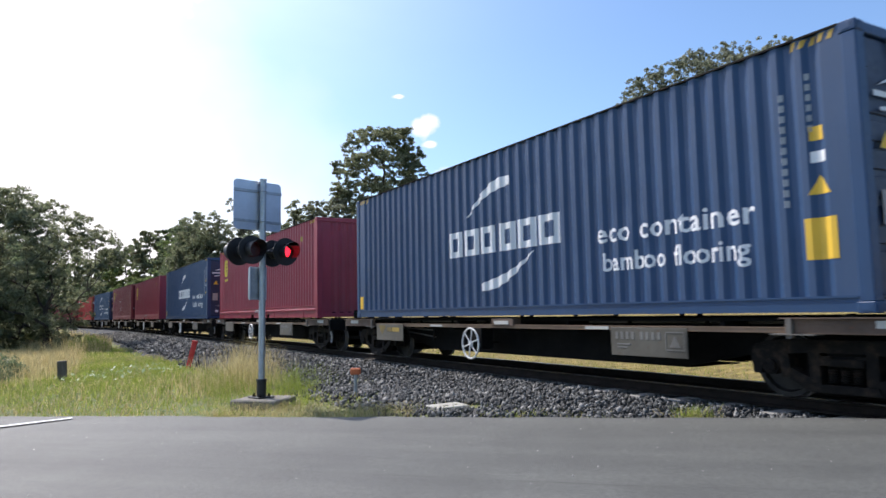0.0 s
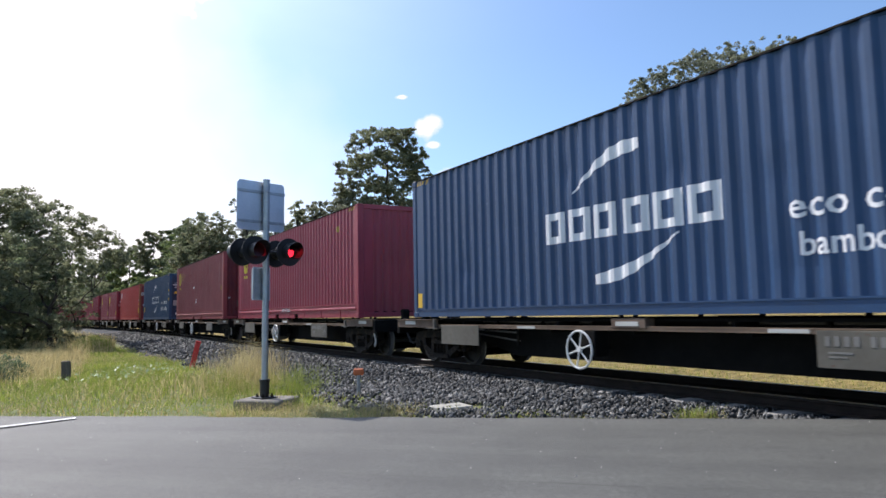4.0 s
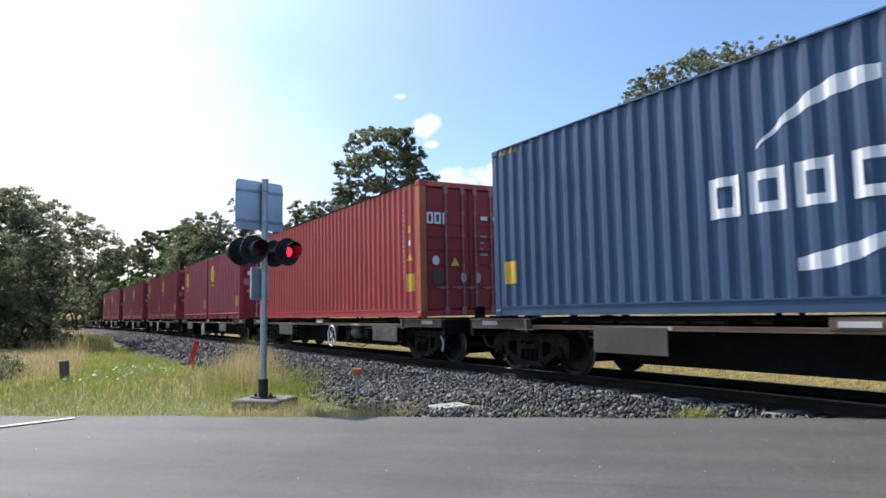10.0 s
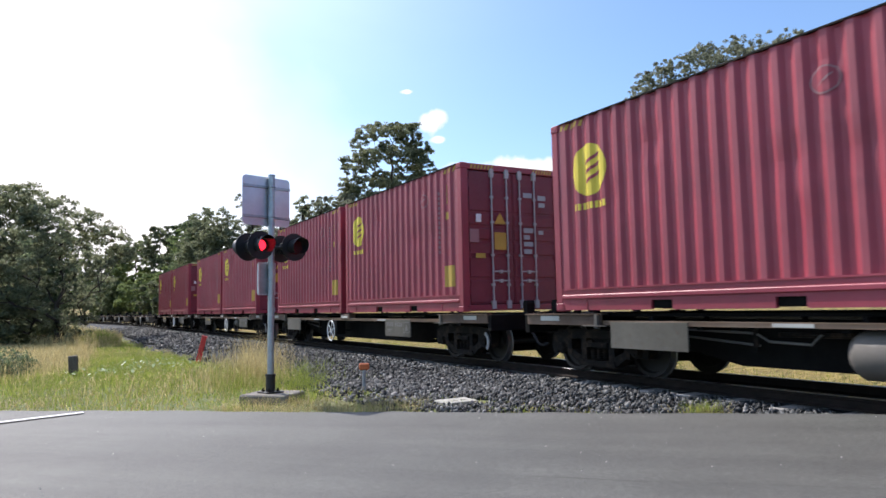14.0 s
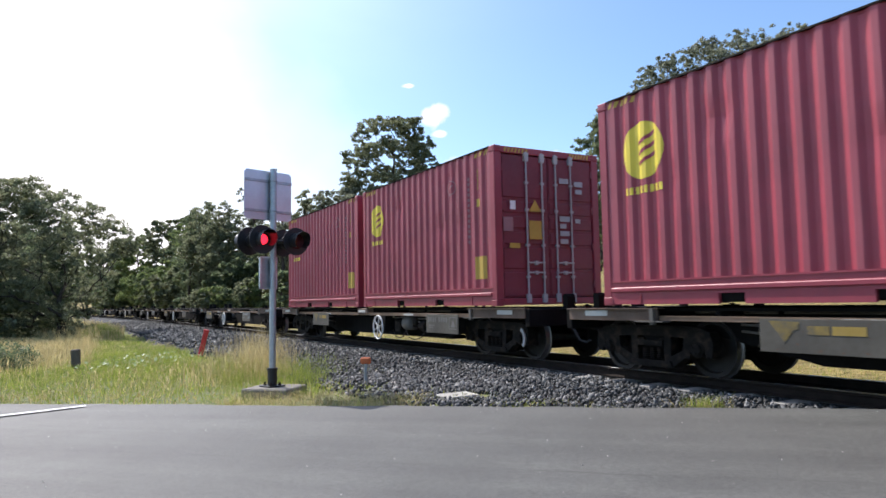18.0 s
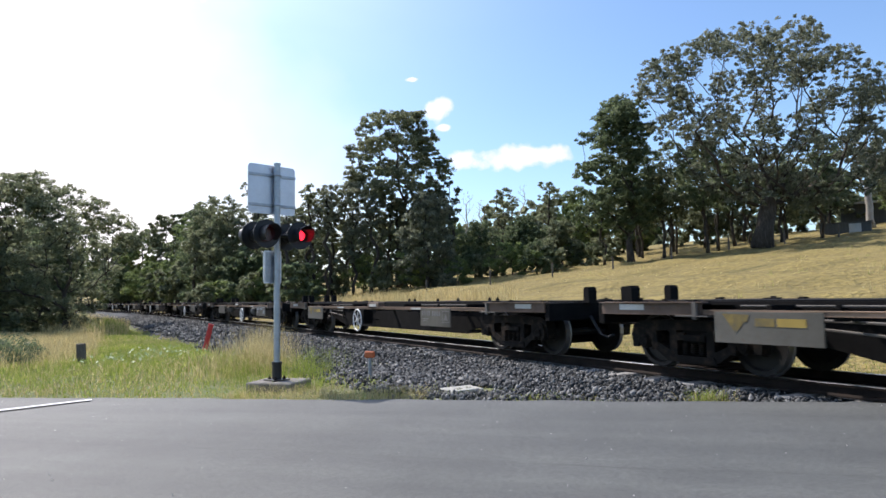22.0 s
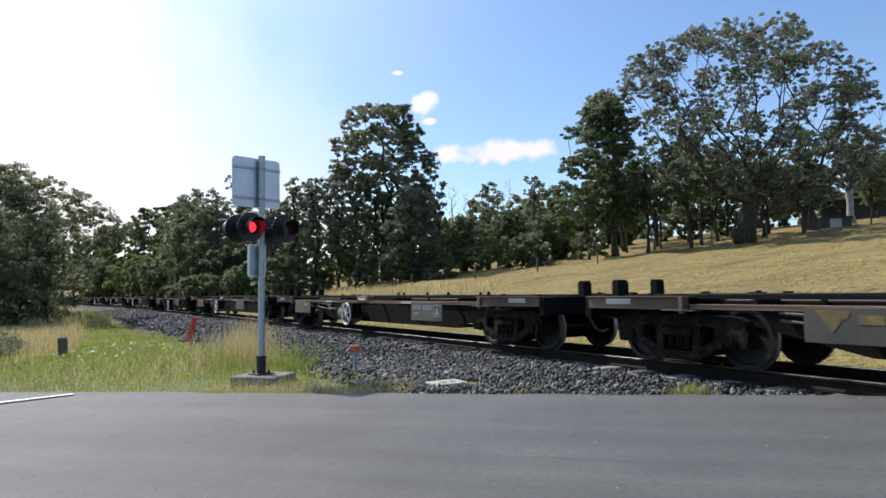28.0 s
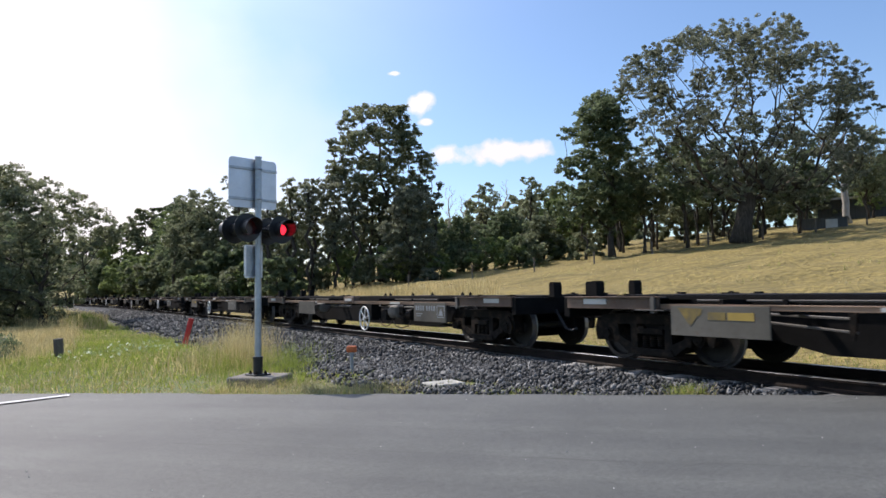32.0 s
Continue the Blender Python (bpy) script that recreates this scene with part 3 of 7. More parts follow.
    tagged(chips, "pale stone chips lying on the asphalt", "grit", kind="stuff")


def stones(name, at, size, rng, mat):
    """Angular stones: squashed, cut octahedra with a bevelled belt, one mesh."""
    base = np.array([(1, 0, 0), (0.3, 0.9, 0.15), (-0.8, 0.55, -0.1), (-0.75, -0.6, 0.1), (0.35, -0.95, -0.1), (0.45, 0.1, 0.7), (-0.4, 0.15, 0.75), (0.0, -0.4, 0.68), (0.1, 0.1, -0.7)])
    tri = np.array([(0, 1, 5), (1, 2, 6), (1, 6, 5), (2, 3, 6), (3, 7, 6), (3, 4, 7), (4, 0, 7), (0, 5, 7), (5, 6, 7), (1, 0, 8), (2, 1, 8), (3, 2, 8), (4, 3, 8), (0, 4, 8)])
    n = len(at)
    v = base[None] * rng.uniform(0.65, 1.25, (n, 9, 1)) * rng.uniform(0.45, 1.45, (n, 1, 3)) * np.asarray(size)[:, None, None]
    e = rng.uniform(0, 2 * np.pi, (n, 3)) * np.array((1, 0.35, 0.35))
    c, s = np.cos(e), np.sin(e)
    x, y, z = v[..., 0], v[..., 1], v[..., 2]
    x, y = x * c[:, :1] - y * s[:, :1], x * s[:, :1] + y * c[:, :1]
    x, z = x * c[:, 1:2] - z * s[:, 1:2], x * s[:, 1:2] + z * c[:, 1:2]
    y, z = y * c[:, 2:] - z * s[:, 2:], y * s[:, 2:] + z * c[:, 2:]
    v = np.stack([x, y, z], -1) + np.asarray(at)[:, None]
    faces = (tri[None] + (np.arange(n) * 9)[:, None, None]).reshape(-1, 3)
    me = bpy.data.meshes.new(name)
    me.vertices.add(n * 9)
    me.vertices.foreach_set("co", v.astype(np.float32).ravel())
    me.loops.add(len(faces) * 3)
    me.loops.foreach_set("vertex_index", faces.astype(np.int32).ravel())
    me.polygons.add(len(faces))
    me.polygons.foreach_set("loop_start", np.arange(0, len(faces) * 3, 3, dtype=np.int32))
    me.materials.append(mat)
    me.update(calc_edges=True)
    return me


def bed_level(q):
    """Top of the ballast across the track."""
    a = abs(q)
    if a < 1.45:
        return -0.15
    return -0.15 - 0.10 * (a - 1.45)


def build_track():
    # ballast bed
    ss = list(np.arange(-60, 60, 1.0)) + list(np.arange(60, 420, 6.0))
    qs = [-3.9, -3.2, -2.6, -2.0, -1.45, 0, 1.45, 2.0, 2.7]
    verts, faces = [], []
    for s in ss:
        for k, q in enumerate(qs):
            x, y, _ = track(s, q + (0.18 * math.sin(s * 1.7) if k in (0, 8) else 0))
            z = max(bed_level(q), ground_at(x, y) + 0.02) if k not in (0, 8) else ground_at(x, y) - 0.03
            verts.append((x, y, z - 0.05))
    m = len(qs)
    for i in range(len(ss) - 1):
        for k in range(m - 1):
            faces.append((i * m + k, i * m + k + 1, (i + 1) * m + k + 1, (i + 1) * m + k))
    bed = new("ballast_bed", mesh_of("ballast_bed", verts, faces, M_BALLAST, True))
    tagged(bed, "dark basalt ballast bank under the railway track", "ballast", kind="structure")
    # loose stones over the bed, thickest where they lie nearest
    rng = np.random.default_rng(21)
    s = np.concatenate([rng.uniform(-2, 12, 24000), rng.uniform(8, 24, 14000), rng.uniform(22, 70, 7000)])
    q = np.concatenate([rng.uniform(-4.3, -0.75, 24000), rng.uniform(-4.2, -0.75, 14000), rng.uniform(-3.9, -0.75, 7000)])
    size = np.concatenate([rng.uniform(0.017, 0.042, 24000), rng.uniform(0.024, 0.05, 14000), rng.uniform(0.04, 0.08, 7000)])
    p = np.array([track(a, b)[:2] for a, b in zip(s, q)])
    e = p @ ROAD_OUT - ROAD_EDGE
    ragged = -3.75 + 0.35 * np.sin(s * 1.3) + 0.25 * np.sin(s * 3.1 + 1)
    keep = (e > 0.10) & ((q > ragged) | (rng.uniform(0, 1, len(q)) < 0.25))
    keep &= np.hypot((p[:, 0] - 0.2) / 0.42, (p[:, 1] - 9.42) / 0.34) > 1
    s, q, size, p = s[keep], q[keep], size[keep], p[keep]
    g = land(p[:, 0], p[:, 1])
    z = np.maximum(np.where(np.abs(q) < 1.45, -0.15, -0.15 - 0.10 * (np.abs(q) - 1.45)), g + 0.02) - 0.05 + rng.uniform(0, 0.055, len(q))
    tip = (np.abs(((s + 12.0) % 0.68) - 0.34) > 0.22) & (np.abs(q) < 1.04) & (s < 9)
    z = np.where(tip, z - 0.07, z)
    heap = new("ballast_stones", stones("ballast_stones", np.stack([p[:, 0], p[:, 1], z], 1), size, rng, M_STONE))
    tagged(heap, "loose angular dark basalt ballast stones", "ballast", kind="stuff")
    # rails: foot, web and head swept along the line
    prof = [(-0.065, -0.14), (0.065, -0.14), (0.065, -0.125), (0.012, -0.105), (0.012, -0.04), (0.034, -0.03), (0.034, -0.004), (0.028, 0.0), (-0.028, 0.0), (-0.034, -0.004), (-0.034, -0.03), (-0.012, -0.04), (-0.012, -0.105), (-0.065, -0.125)]
    rs = list(np.arange(-260, BEND, 10.0)) + list(np.arange(BEND, 420, 5.0))
    for side, lab in ((-1, "near rail"), (1, "far rail")):
        verts, faces, slots = [], [], []
        for s in rs:
            for a, b in prof:
                x, y, _ = track(s, side * 0.568 + a)
                verts.append((x, y, b))
        m = len(prof)
        for i in range(len(rs) - 1):
            for k in range(m):
                faces.append((i * m + k, i * m + (k + 1) % m, (i + 1) * m + (k + 1) % m, (i + 1) * m + k))
                slots.append(1 if k in (6, 7, 8) else 0)
        ob = new("rail", mesh_of("rail", verts, faces, [M_RAIL, M_RAILTOP], False, slots))
        tagged(ob, "rusty steel rail with a polished running head", "rail", "running rails", "structure")
    # sleepers
    bm = boxes((-0.115, 0.115, -1.0, 1.0, -0.26, -0.145), bevel=0.012)
    me = bpy.data.meshes.new("sleeper")
    bm.to_mesh(me)
    bm.free()
    me.materials.append(M_SLEEPER)
    s = -12.0
    rng = random.Random(4)
    while s < 90:
        x, y, h = track(s)
        ob = new("sleeper", me)
        ob.matrix_basis = Matrix.Translation((x, y, rng.uniform(-0.008, 0.008))) @ Matrix.Rotation(h + rng.uniform(-0.02, 0.02), 4, "Z")
        tagged(ob, "grey concrete railway sleeper bedded in ballast", "sleeper", "sleepers", "structure")
        s += 0.68


build_ground()
build_road()
build_track()

# ---- the train: containers ----
HIGH, WIDE = 2.896, 2.438
PITCH, DEPTH, FLAT = 0.278, 0.036, 0.36


def dent(x, start, end):
    """How far the corrugated wall is set back at x."""
    if x <= start or x >= end:
        return 0.0
    u = ((x - start) % PITCH) / PITCH
    for a, b, va, vb in ((0, 0.26, 0, 0), (0.26, 0.5, 0, 1), (0.5, 0.76, 1, 1), (0.76, 1.0, 1, 0)):
        if a <= u <= b:
            return DEPTH * (va + (vb - va) * (u - a) / (b - a))
    return 0.0


def breaks(start, end):
    out, x = [start], start
    while x < end - PITCH * 0.999:
        out += [x + PITCH * f for f in (0.26, 0.5, 0.76, 1.0)]
        x += PITCH
    if out[-1] < end - 1e-4:
        out.append(end)
    return out


def wall_span(length):
    room = length - FLAT
    n = int(room / PITCH)
    start = -n * PITCH / 2
    return start, -start


def corrugated(length, z0, z1, dents=0):
    """A pressed steel wall standing along x, its ribs facing -y, with a few knocks in it."""
    start, end = wall_span(length)
    xs = [-length / 2 + 0.12] + breaks(start, end) + [length / 2 - 0.12]
    rng = random.Random(int(length * 10) + dents)
    knocks = [(rng.uniform(-length / 2 + 1, length / 2 - 1), rng.uniform(z0 + 0.4, z1 - 0.4), rng.uniform(0.12, 0.3), rng.uniform(0.012, 0.03)) for _ in range(dents)]
    zs = [z0 + (z1 - z0) * k / 8 for k in range(9)] if dents else [z0, z1]
    verts, faces = [], []
    for x in xs:
        d = dent(x, start, end)
        for z in zs:
            extra = sum(k[3] * math.exp(-((x - k[0]) ** 2 + (z - k[1]) ** 2) / k[2] ** 2) for k in knocks)
            verts.append((x, d + extra, z))
    m = len(zs)
    for i in range(len(xs) - 1):
        for k in range(m - 1):
            faces.append((i * m + k, (i + 1) * m + k, (i + 1) * m + k + 1, i * m + k + 1))
    n = len(verts)
    verts += [(x, y + 0.004, z) for x, y, z in verts]
    faces += [tuple(n + v for v in reversed(f)) for f in faces]
    return verts, faces


def drape(bm, length, lift=0.004):
    """Lays flat lettering (x, z at y=0) over the ribs of a wall."""
    start, end = wall_span(length)
    lo, hi = min(v.co.x for v in bm.verts), max(v.co.x for v in bm.verts)
    for x in breaks(start, end):
        if lo < x < hi:
            bmesh.ops.bisect_plane(bm, geom=bm.verts[:] + bm.edges[:] + bm.faces[:], plane_co=(x, 0, 0), plane_no=(1, 0, 0))
    for v in bm.verts:
        v.co.y = dent(v.co.x, start, end) - lift
    return bm


def words(text, x, z, height, width=None):
    """A bmesh of words in the built-in font, standing in the xz plane, read from -y."""
    cu = bpy.data.curves.new("words", "FONT")
    cu.body, cu.size, cu.resolution_u, cu.offset = text, height / 0.72, 2, 0.006
    ob = bpy.data.objects.new("words", cu)
    scene.collection.objects.link(ob)
    bpy.context.view_layer.update()
    me = bpy.data.meshes.new_from_object(ob.evaluated_get(bpy.context.evaluated_depsgraph_get()))
    bm = bmesh.new()
    bm.from_mesh(me)
    bpy.data.objects.remove(ob)
    bpy.data.curves.remove(cu)
    bpy.data.meshes.remove(me)
    span = max(v.co.x for v in bm.verts) - min(v.co.x for v in bm.verts)
    f = width / span if width else 1
    for v in bm.verts:
        v.co = Vector((x + v.co.x * f, 0, z + v.co.y))
    return bm


def each_word(text, x, z, height, width=None):
    """The same line of lettering, one bmesh for each of its words."""
    whole = words(text, x, z, height, width)
    spans = sorted((min(v.co.x for v in f.verts), max(v.co.x for v in f.verts)) for f in whole.faces)
    gaps, reach = [], spans[0][1]
    for lo, hi in spans[1:]:
        gaps.append((lo - reach, (lo + reach) / 2))
        reach = max(reach, hi)
    cuts = sorted(at for _, at in sorted(gaps)[-text.count(" "):])
    out = []
    for lo, hi in zip([-1e9] + cuts, cuts + [1e9]):
        one = whole.copy()
        gone = [f for f in one.faces if not lo < sum(v.co.x for v in f.verts) / len(f.verts) < hi]
        bmesh.ops.delete(one, geom=gone, context="FACES")
        out.append(one)
    whole.free()
    return out


def bars(rows):
    """Flat bars (x0, x1, z0, z1) in the xz plane."""
    bm = bmesh.new()
    for x0, x1, z0, z1 in rows:
        bm.faces.new([bm.verts.new(p) for p in ((x0, 0, z0), (x1, 0, z0), (x1, 0, z1), (x0, 0, z1))])
    return bm


def outline(points):
    bm = bmesh.new()
    bm.faces.new([bm.verts.new((x, 0, z)) for x, z in points])
    bmesh.ops.triangulate(bm, faces=bm.faces[:])
    return bm


def disc(x, z, rx, rz, seg=28):
    return outline([(x + rx * math.cos(2 * math.pi * k / seg), z + rz * math.sin(2 * math.pi * k / seg)) for k in range(seg)])


def sweep_shape(x0, z0, x1, z1, fat, bow, seg=10):
    """A leaf-like swoosh from a point to a broad end."""
    top, low = [], []
    for k in range(seg + 1):
        u = k / seg
        x, z = x0 + (x1 - x0) * u, z0 + (z1 - z0) * u + bow * math.sin(math.pi * u)
        w = fat * math.sin(math.pi * min(1, 0.12 + 0.70 * u)) * (0.25 + 0.75 * u)
        top.append((x, z + w / 2))
        low.append((x, z - w / 2))
    return outline(low + top[::-1])


def hollow(rows, t):
    """Hollow blocks standing for the letters of a maker's mark."""
    out = []
    for x0, x1, z0, z1 in rows:
        out += [(x0, x0 + t, z0, z1), (x1 - t, x1, z0, z1), (x0 + t, x1 - t, z1 - t, z1), (x0 + t, x1 - t, z0, z0 + t)]
    return out


def code_bars(x, z_top, n, size, gap):
    return [(x, x + size * 0.62, z_top - k * (size + gap) - size, z_top - k * (size + gap)) for k in range(n)]


def prism(outline_, y0, y1):
    """A flat shape in x and z, given thickness along y."""
    bm = bmesh.new()
    a = [bm.verts.new((px, y0, pz)) for px, pz in outline_]
    b = [bm.verts.new((px, y1, pz)) for px, pz in outline_]
    bm.faces.new(a)
    bm.faces.new(b[::-1])
    for k in range(len(outline_)):
        j = (k + 1) % len(outline_)
        bm.faces.new((a[j], a[k], b[k], b[j]))
    bmesh.ops.recalc_face_normals(bm, faces=bm.faces[:])
    bmesh.ops.triangulate(bm, faces=[f for f in bm.faces if len(f.verts) > 4])
    return bm


def prism_z(plan, z0, z1):
    """A flat shape in x and y, given height."""
    bm = bmesh.new()
    a = [bm.verts.new((px, py, z0)) for px, py in plan]
    b = [bm.verts.new((px, py, z1)) for px, py in plan]
    bm.faces.new(a[::-1])
    bm.faces.new(b)
    for k in range(len(plan)):
        j = (k + 1) % len(plan)
        bm.faces.new((a[k], a[j], b[j], b[k]))
    bmesh.ops.recalc_face_normals(bm, faces=bm.faces[:])
    return bm


TURNED = Matrix.Rotation(math.pi, 4, "Z")


def container(name, label, length, body, style, door=None, dents=0, group="stacked freight containers", tall=2.896):
    """A shipping container on its base: frame, pressed walls, roof, doors, marks."""
    global PITCH, FLAT
    FLAT = 0.36 if length < 7 or style in ("eco_old", "block_mark") else 0.60
    PITCH = {"roundel_text": 0.212, "roundel_low": 0.245}.get(style, 0.278)
    HIGH = tall
    box_ = thing("shipping_container", Matrix(), label, "shipping container", group)
    h = length / 2
    near = Matrix.Translation((0, -WIDE / 2 + 0.02, 0))
    far = Matrix.Rotation(math.pi, 4, "Z") @ near
    low = 0.36 if style in ("roundel_low", "roundel_text") else 0.33 if length < 7 else 0.17
    v, f = corrugated(length, low - 0.01, HIGH - 0.014, dents)
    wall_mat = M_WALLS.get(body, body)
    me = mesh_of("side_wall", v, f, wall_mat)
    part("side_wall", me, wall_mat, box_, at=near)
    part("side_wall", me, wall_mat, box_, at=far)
    # roof with shallow cross ribs
    start, end = wall_span(length)
    xs = [-h + 0.1] + breaks(start, end) + [h - 0.1]
    verts, faces = [], []
    for x in xs:
        for y in (-WIDE / 2 + 0.05, WIDE / 2 - 0.05):
            verts.append((x, y, HIGH - 0.03 - 0.5 * dent(x, start, end)))
    for i in range(len(xs) - 1):
        faces.append((2 * i, 2 * i + 2, 2 * i + 3, 2 * i + 1))
    part("roof", mesh_of("roof", verts, faces, body), body, box_)
    part("floor", boxes((-h + 0.05, h - 0.05, -WIDE / 2 + 0.06, WIDE / 2 - 0.06, 0.05, 0.16)), M_FRAME, box_)
    rail_mat = body
    cap_mat = body if style == "eco_old" else M_CASTING
    cap = part("rail_cap", boxes((-h + 0.18, h - 0.18, -0.034, 0.031, -0.011, 0.009)), cap_mat, box_, "worn edge of the roof", Matrix.Translation((0, -WIDE / 2 + 0.040, HIGH - 0.003)))
    part("rail_cap", cap.data, cap_mat, box_, "worn edge of the roof", Matrix.Translation((0, WIDE / 2 - 0.040, HIGH - 0.003)) @ TURNED)
    rail = boxes((-h + 0.15, h - 0.15, -0.03, 0.03, -0.03, 0.03), bevel=0.008)
    top = part("top_rail", rail, rail_mat, box_, at=Matrix.Translation((0, -WIDE / 2 + 0.096, HIGH - 0.046)))
    part("top_rail", top.data, rail_mat, box_, at=Matrix.Translation((0, WIDE / 2 - 0.096, HIGH - 0.046)))
    # bottom rail, with fork pockets on short boxes
    cuts = [(-1.08, -0.72), (0.72, 1.08)] if length < 7 else [(-1.02, -0.64), (1.04, 1.40)] if low > 0.3 else []
    edge = [(-h + 0.15, 0.015)]
    for c0, c1 in cuts:
        edge += [(c0, 0.015), (c0, 0.14), (c1, 0.14), (c1, 0.015)]
    edge += [(h - 0.15, 0.015), (h - 0.15, low), (-h + 0.15, low)]
    bm = prism(edge, -0.022, 0.03)
    low_lip = boxes((-h + 0.15, h - 0.15, -0.036, -0.0225, low - 0.016, low + 0.006))
    if low > 0.3:
        # rounded ridge pressed along the deep sill, with a few weld-on stiffeners below it
        bm_ = prism([(-h + 0.16, low - 0.15), (h - 0.16, low - 0.15), (h - 0.16, low - 0.085), (-h + 0.16, low - 0.085)], -0.05, -0.0225)
        bmesh.ops.bevel(bm_, geom=bm_.edges[:], offset=0.012, segments=1, affect="EDGES")
        part("sill_ridge", bm_, body, box_, at=Matrix.Translation((0, -WIDE / 2 + 0.035, 0)))
        for k in range(int(length / 1.5)):
            x_ = -h + 0.7 + k * 1.5
            if all(not c0 - 0.1 < x_ < c1 + 0.1 for c0, c1 in cuts):
                part("sill_stiffener", boxes((x_ - 0.012, x_ + 0.012, -0.034, -0.0225, 0.03, low - 0.155)), body, box_, at=Matrix.Translation((0, -WIDE / 2 + 0.035, 0)))
    for side, turn in ((-1, Matrix()), (1, TURNED)):
        spot = Matrix.Translation((0, side * (WIDE / 2 - 0.035), 0)) @ turn
        if side < 0:
            lip = part("rail_lip", low_lip, body, box_, at=spot).data
        else:
            part("rail_lip", lip, body, box_, at=spot)
        for c0, c1 in cuts:
            part("fork_pocket", boxes((c0 - 0.02, c1 + 0.02, 0.05, 0.4, 0.03, 0.15)), M_FRAME, box_, at=spot)
    low_rail = part("bottom_rail", bm, body, box_, at=Matrix.Translation((0, -WIDE / 2 + 0.035, 0)))
    part("bottom_rail", low_rail.data, body, box_, at=Matrix.Translation((0, WIDE / 2 - 0.035, 0)) @ TURNED)
    post = boxes((-0.075, 0.075, -0.08, 0.08, 0.11, HIGH - 0.11), bevel=0.012)
    pm = None
    for sx in (-1, 1):
        for sy in (-1, 1):
            at = Matrix.Translation((sx * (h - 0.078), sy * (WIDE / 2 - 0.083), 0))
            if pm is None:
                pm = part("corner_post", post, body, box_, at=at).data
            else:
                ob = part("corner_post", pm, body, box_, at=at)
                if style == "block_mark" and sx > 0 and sy < 0:
                    ob.data = pm.copy()
                    ob.data.materials[0] = M_BLEACHED
                    tagged(ob, "corner post bleached to orange")
    cast = boxes((-0.089, 0.089, -0.081, 0.081, -0.059, 0.059), bevel=0.012)
    box(cast, -0.045, 0.045, -0.085, -0.079, -0.03, 0.03)
    box(cast, 0.087, 0.093, -0.04, 0.04, -0.03, 0.03)
    cm = None
    for sx in (-1, 1):
        for sy in (-1, 1):
            for z in (0.059, HIGH - 0.055):
                at = Matrix.Translation((sx * (h - 0.087), sy * (WIDE / 2 - 0.079), z)) @ (Matrix() if sy < 0 else TURNED)
                if cm is None:
                    cm = part("corner_casting", cast, body, box_, at=at).data
                else:
                    part("corner_casting", cm, body, box_, at=at)
    header = boxes((-0.05, 0.05, -WIDE / 2 + 0.16, WIDE / 2 - 0.16, -0.06, 0.06), bevel=0.01)
    hm = part("end_header", header, body, box_, at=Matrix.Translation((h - 0.06, 0, HIGH - 0.06))).data
    part("end_header", hm, body, box_, at=Matrix.Translation((-h + 0.06, 0, HIGH - 0.06)))
    part("end_sill", hm, body, box_, at=Matrix.Translation((h - 0.06, 0, 0.075)))
    part("end_sill", hm, body, box_, at=Matrix.Translation((-h + 0.06, 0, 0.075)))
    ev, ef = corrugated(WIDE, 0.13, HIGH - 0.11)
    em = mesh_of("end_wall", ev, ef, body)
    part("end_wall", em, body, box_, at=Matrix.Translation((-h + 0.03, 0, 0)) @ Matrix.Rotation(-math.pi / 2, 4, "Z"))
    if door is None:
        part("end_wall", em, body, box_, at=Matrix.Translation((h - 0.03, 0, 0)) @ Matrix.Rotation(math.pi / 2, 4, "Z"))
    else:
        for side in (-1, 1):
            y0, y1 = (-WIDE / 2 + 0.17, -0.006) if side < 0 else (0.006, WIDE / 2 - 0.17)
            # leaves, ribs and panels wear the copy darkened for shade
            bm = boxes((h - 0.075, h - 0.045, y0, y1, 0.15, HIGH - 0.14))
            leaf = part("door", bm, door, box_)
            if style == "roundel_text":
                # upright pressed ribs, with the lock gear sunk between them
                for k in range(5):
                    yk = y0 + 0.05 + k * (y1 - y0 - 0.05) / 5
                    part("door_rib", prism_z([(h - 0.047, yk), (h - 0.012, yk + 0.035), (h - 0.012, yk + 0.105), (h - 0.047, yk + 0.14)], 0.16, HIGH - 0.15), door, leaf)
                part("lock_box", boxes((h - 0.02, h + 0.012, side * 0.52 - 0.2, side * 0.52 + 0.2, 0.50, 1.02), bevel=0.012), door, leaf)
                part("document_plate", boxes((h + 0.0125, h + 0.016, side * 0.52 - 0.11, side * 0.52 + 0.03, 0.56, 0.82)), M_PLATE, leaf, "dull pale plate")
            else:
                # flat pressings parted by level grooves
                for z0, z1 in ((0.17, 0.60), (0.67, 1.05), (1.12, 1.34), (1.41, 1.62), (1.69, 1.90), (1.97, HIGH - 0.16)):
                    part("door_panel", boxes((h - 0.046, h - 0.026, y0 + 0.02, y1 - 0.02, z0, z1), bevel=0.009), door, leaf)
            rod_mat = door if style == "roundel_text" else M_RODBLUE if style.startswith("eco") else M_RODRED if style == "block_mark" else M_ZINC
            for k, y in enumerate((side * 0.16, side * (0.52 if style == "roundel_short" else 0.58))):
                bm = bmesh.new()
                rod(bm, (h + 0.0, y, 0.06), (h + 0.0, y, HIGH - 0.07), 0.017, 8)
                for z in (0.13, HIGH - 0.17):
                    box(bm, h - 0.025, h + 0.024, y - 0.045, y + 0.045, z - 0.08, z + 0.08)
                for z in (0.52, 1.1, 1.75, 2.25):
                    box(bm, h - 0.025, h + 0.022, y - 0.035, y + 0.035, z - 0.022, z + 0.022)
                part("lock_rod", bm, rod_mat, leaf, "upright locking bar")
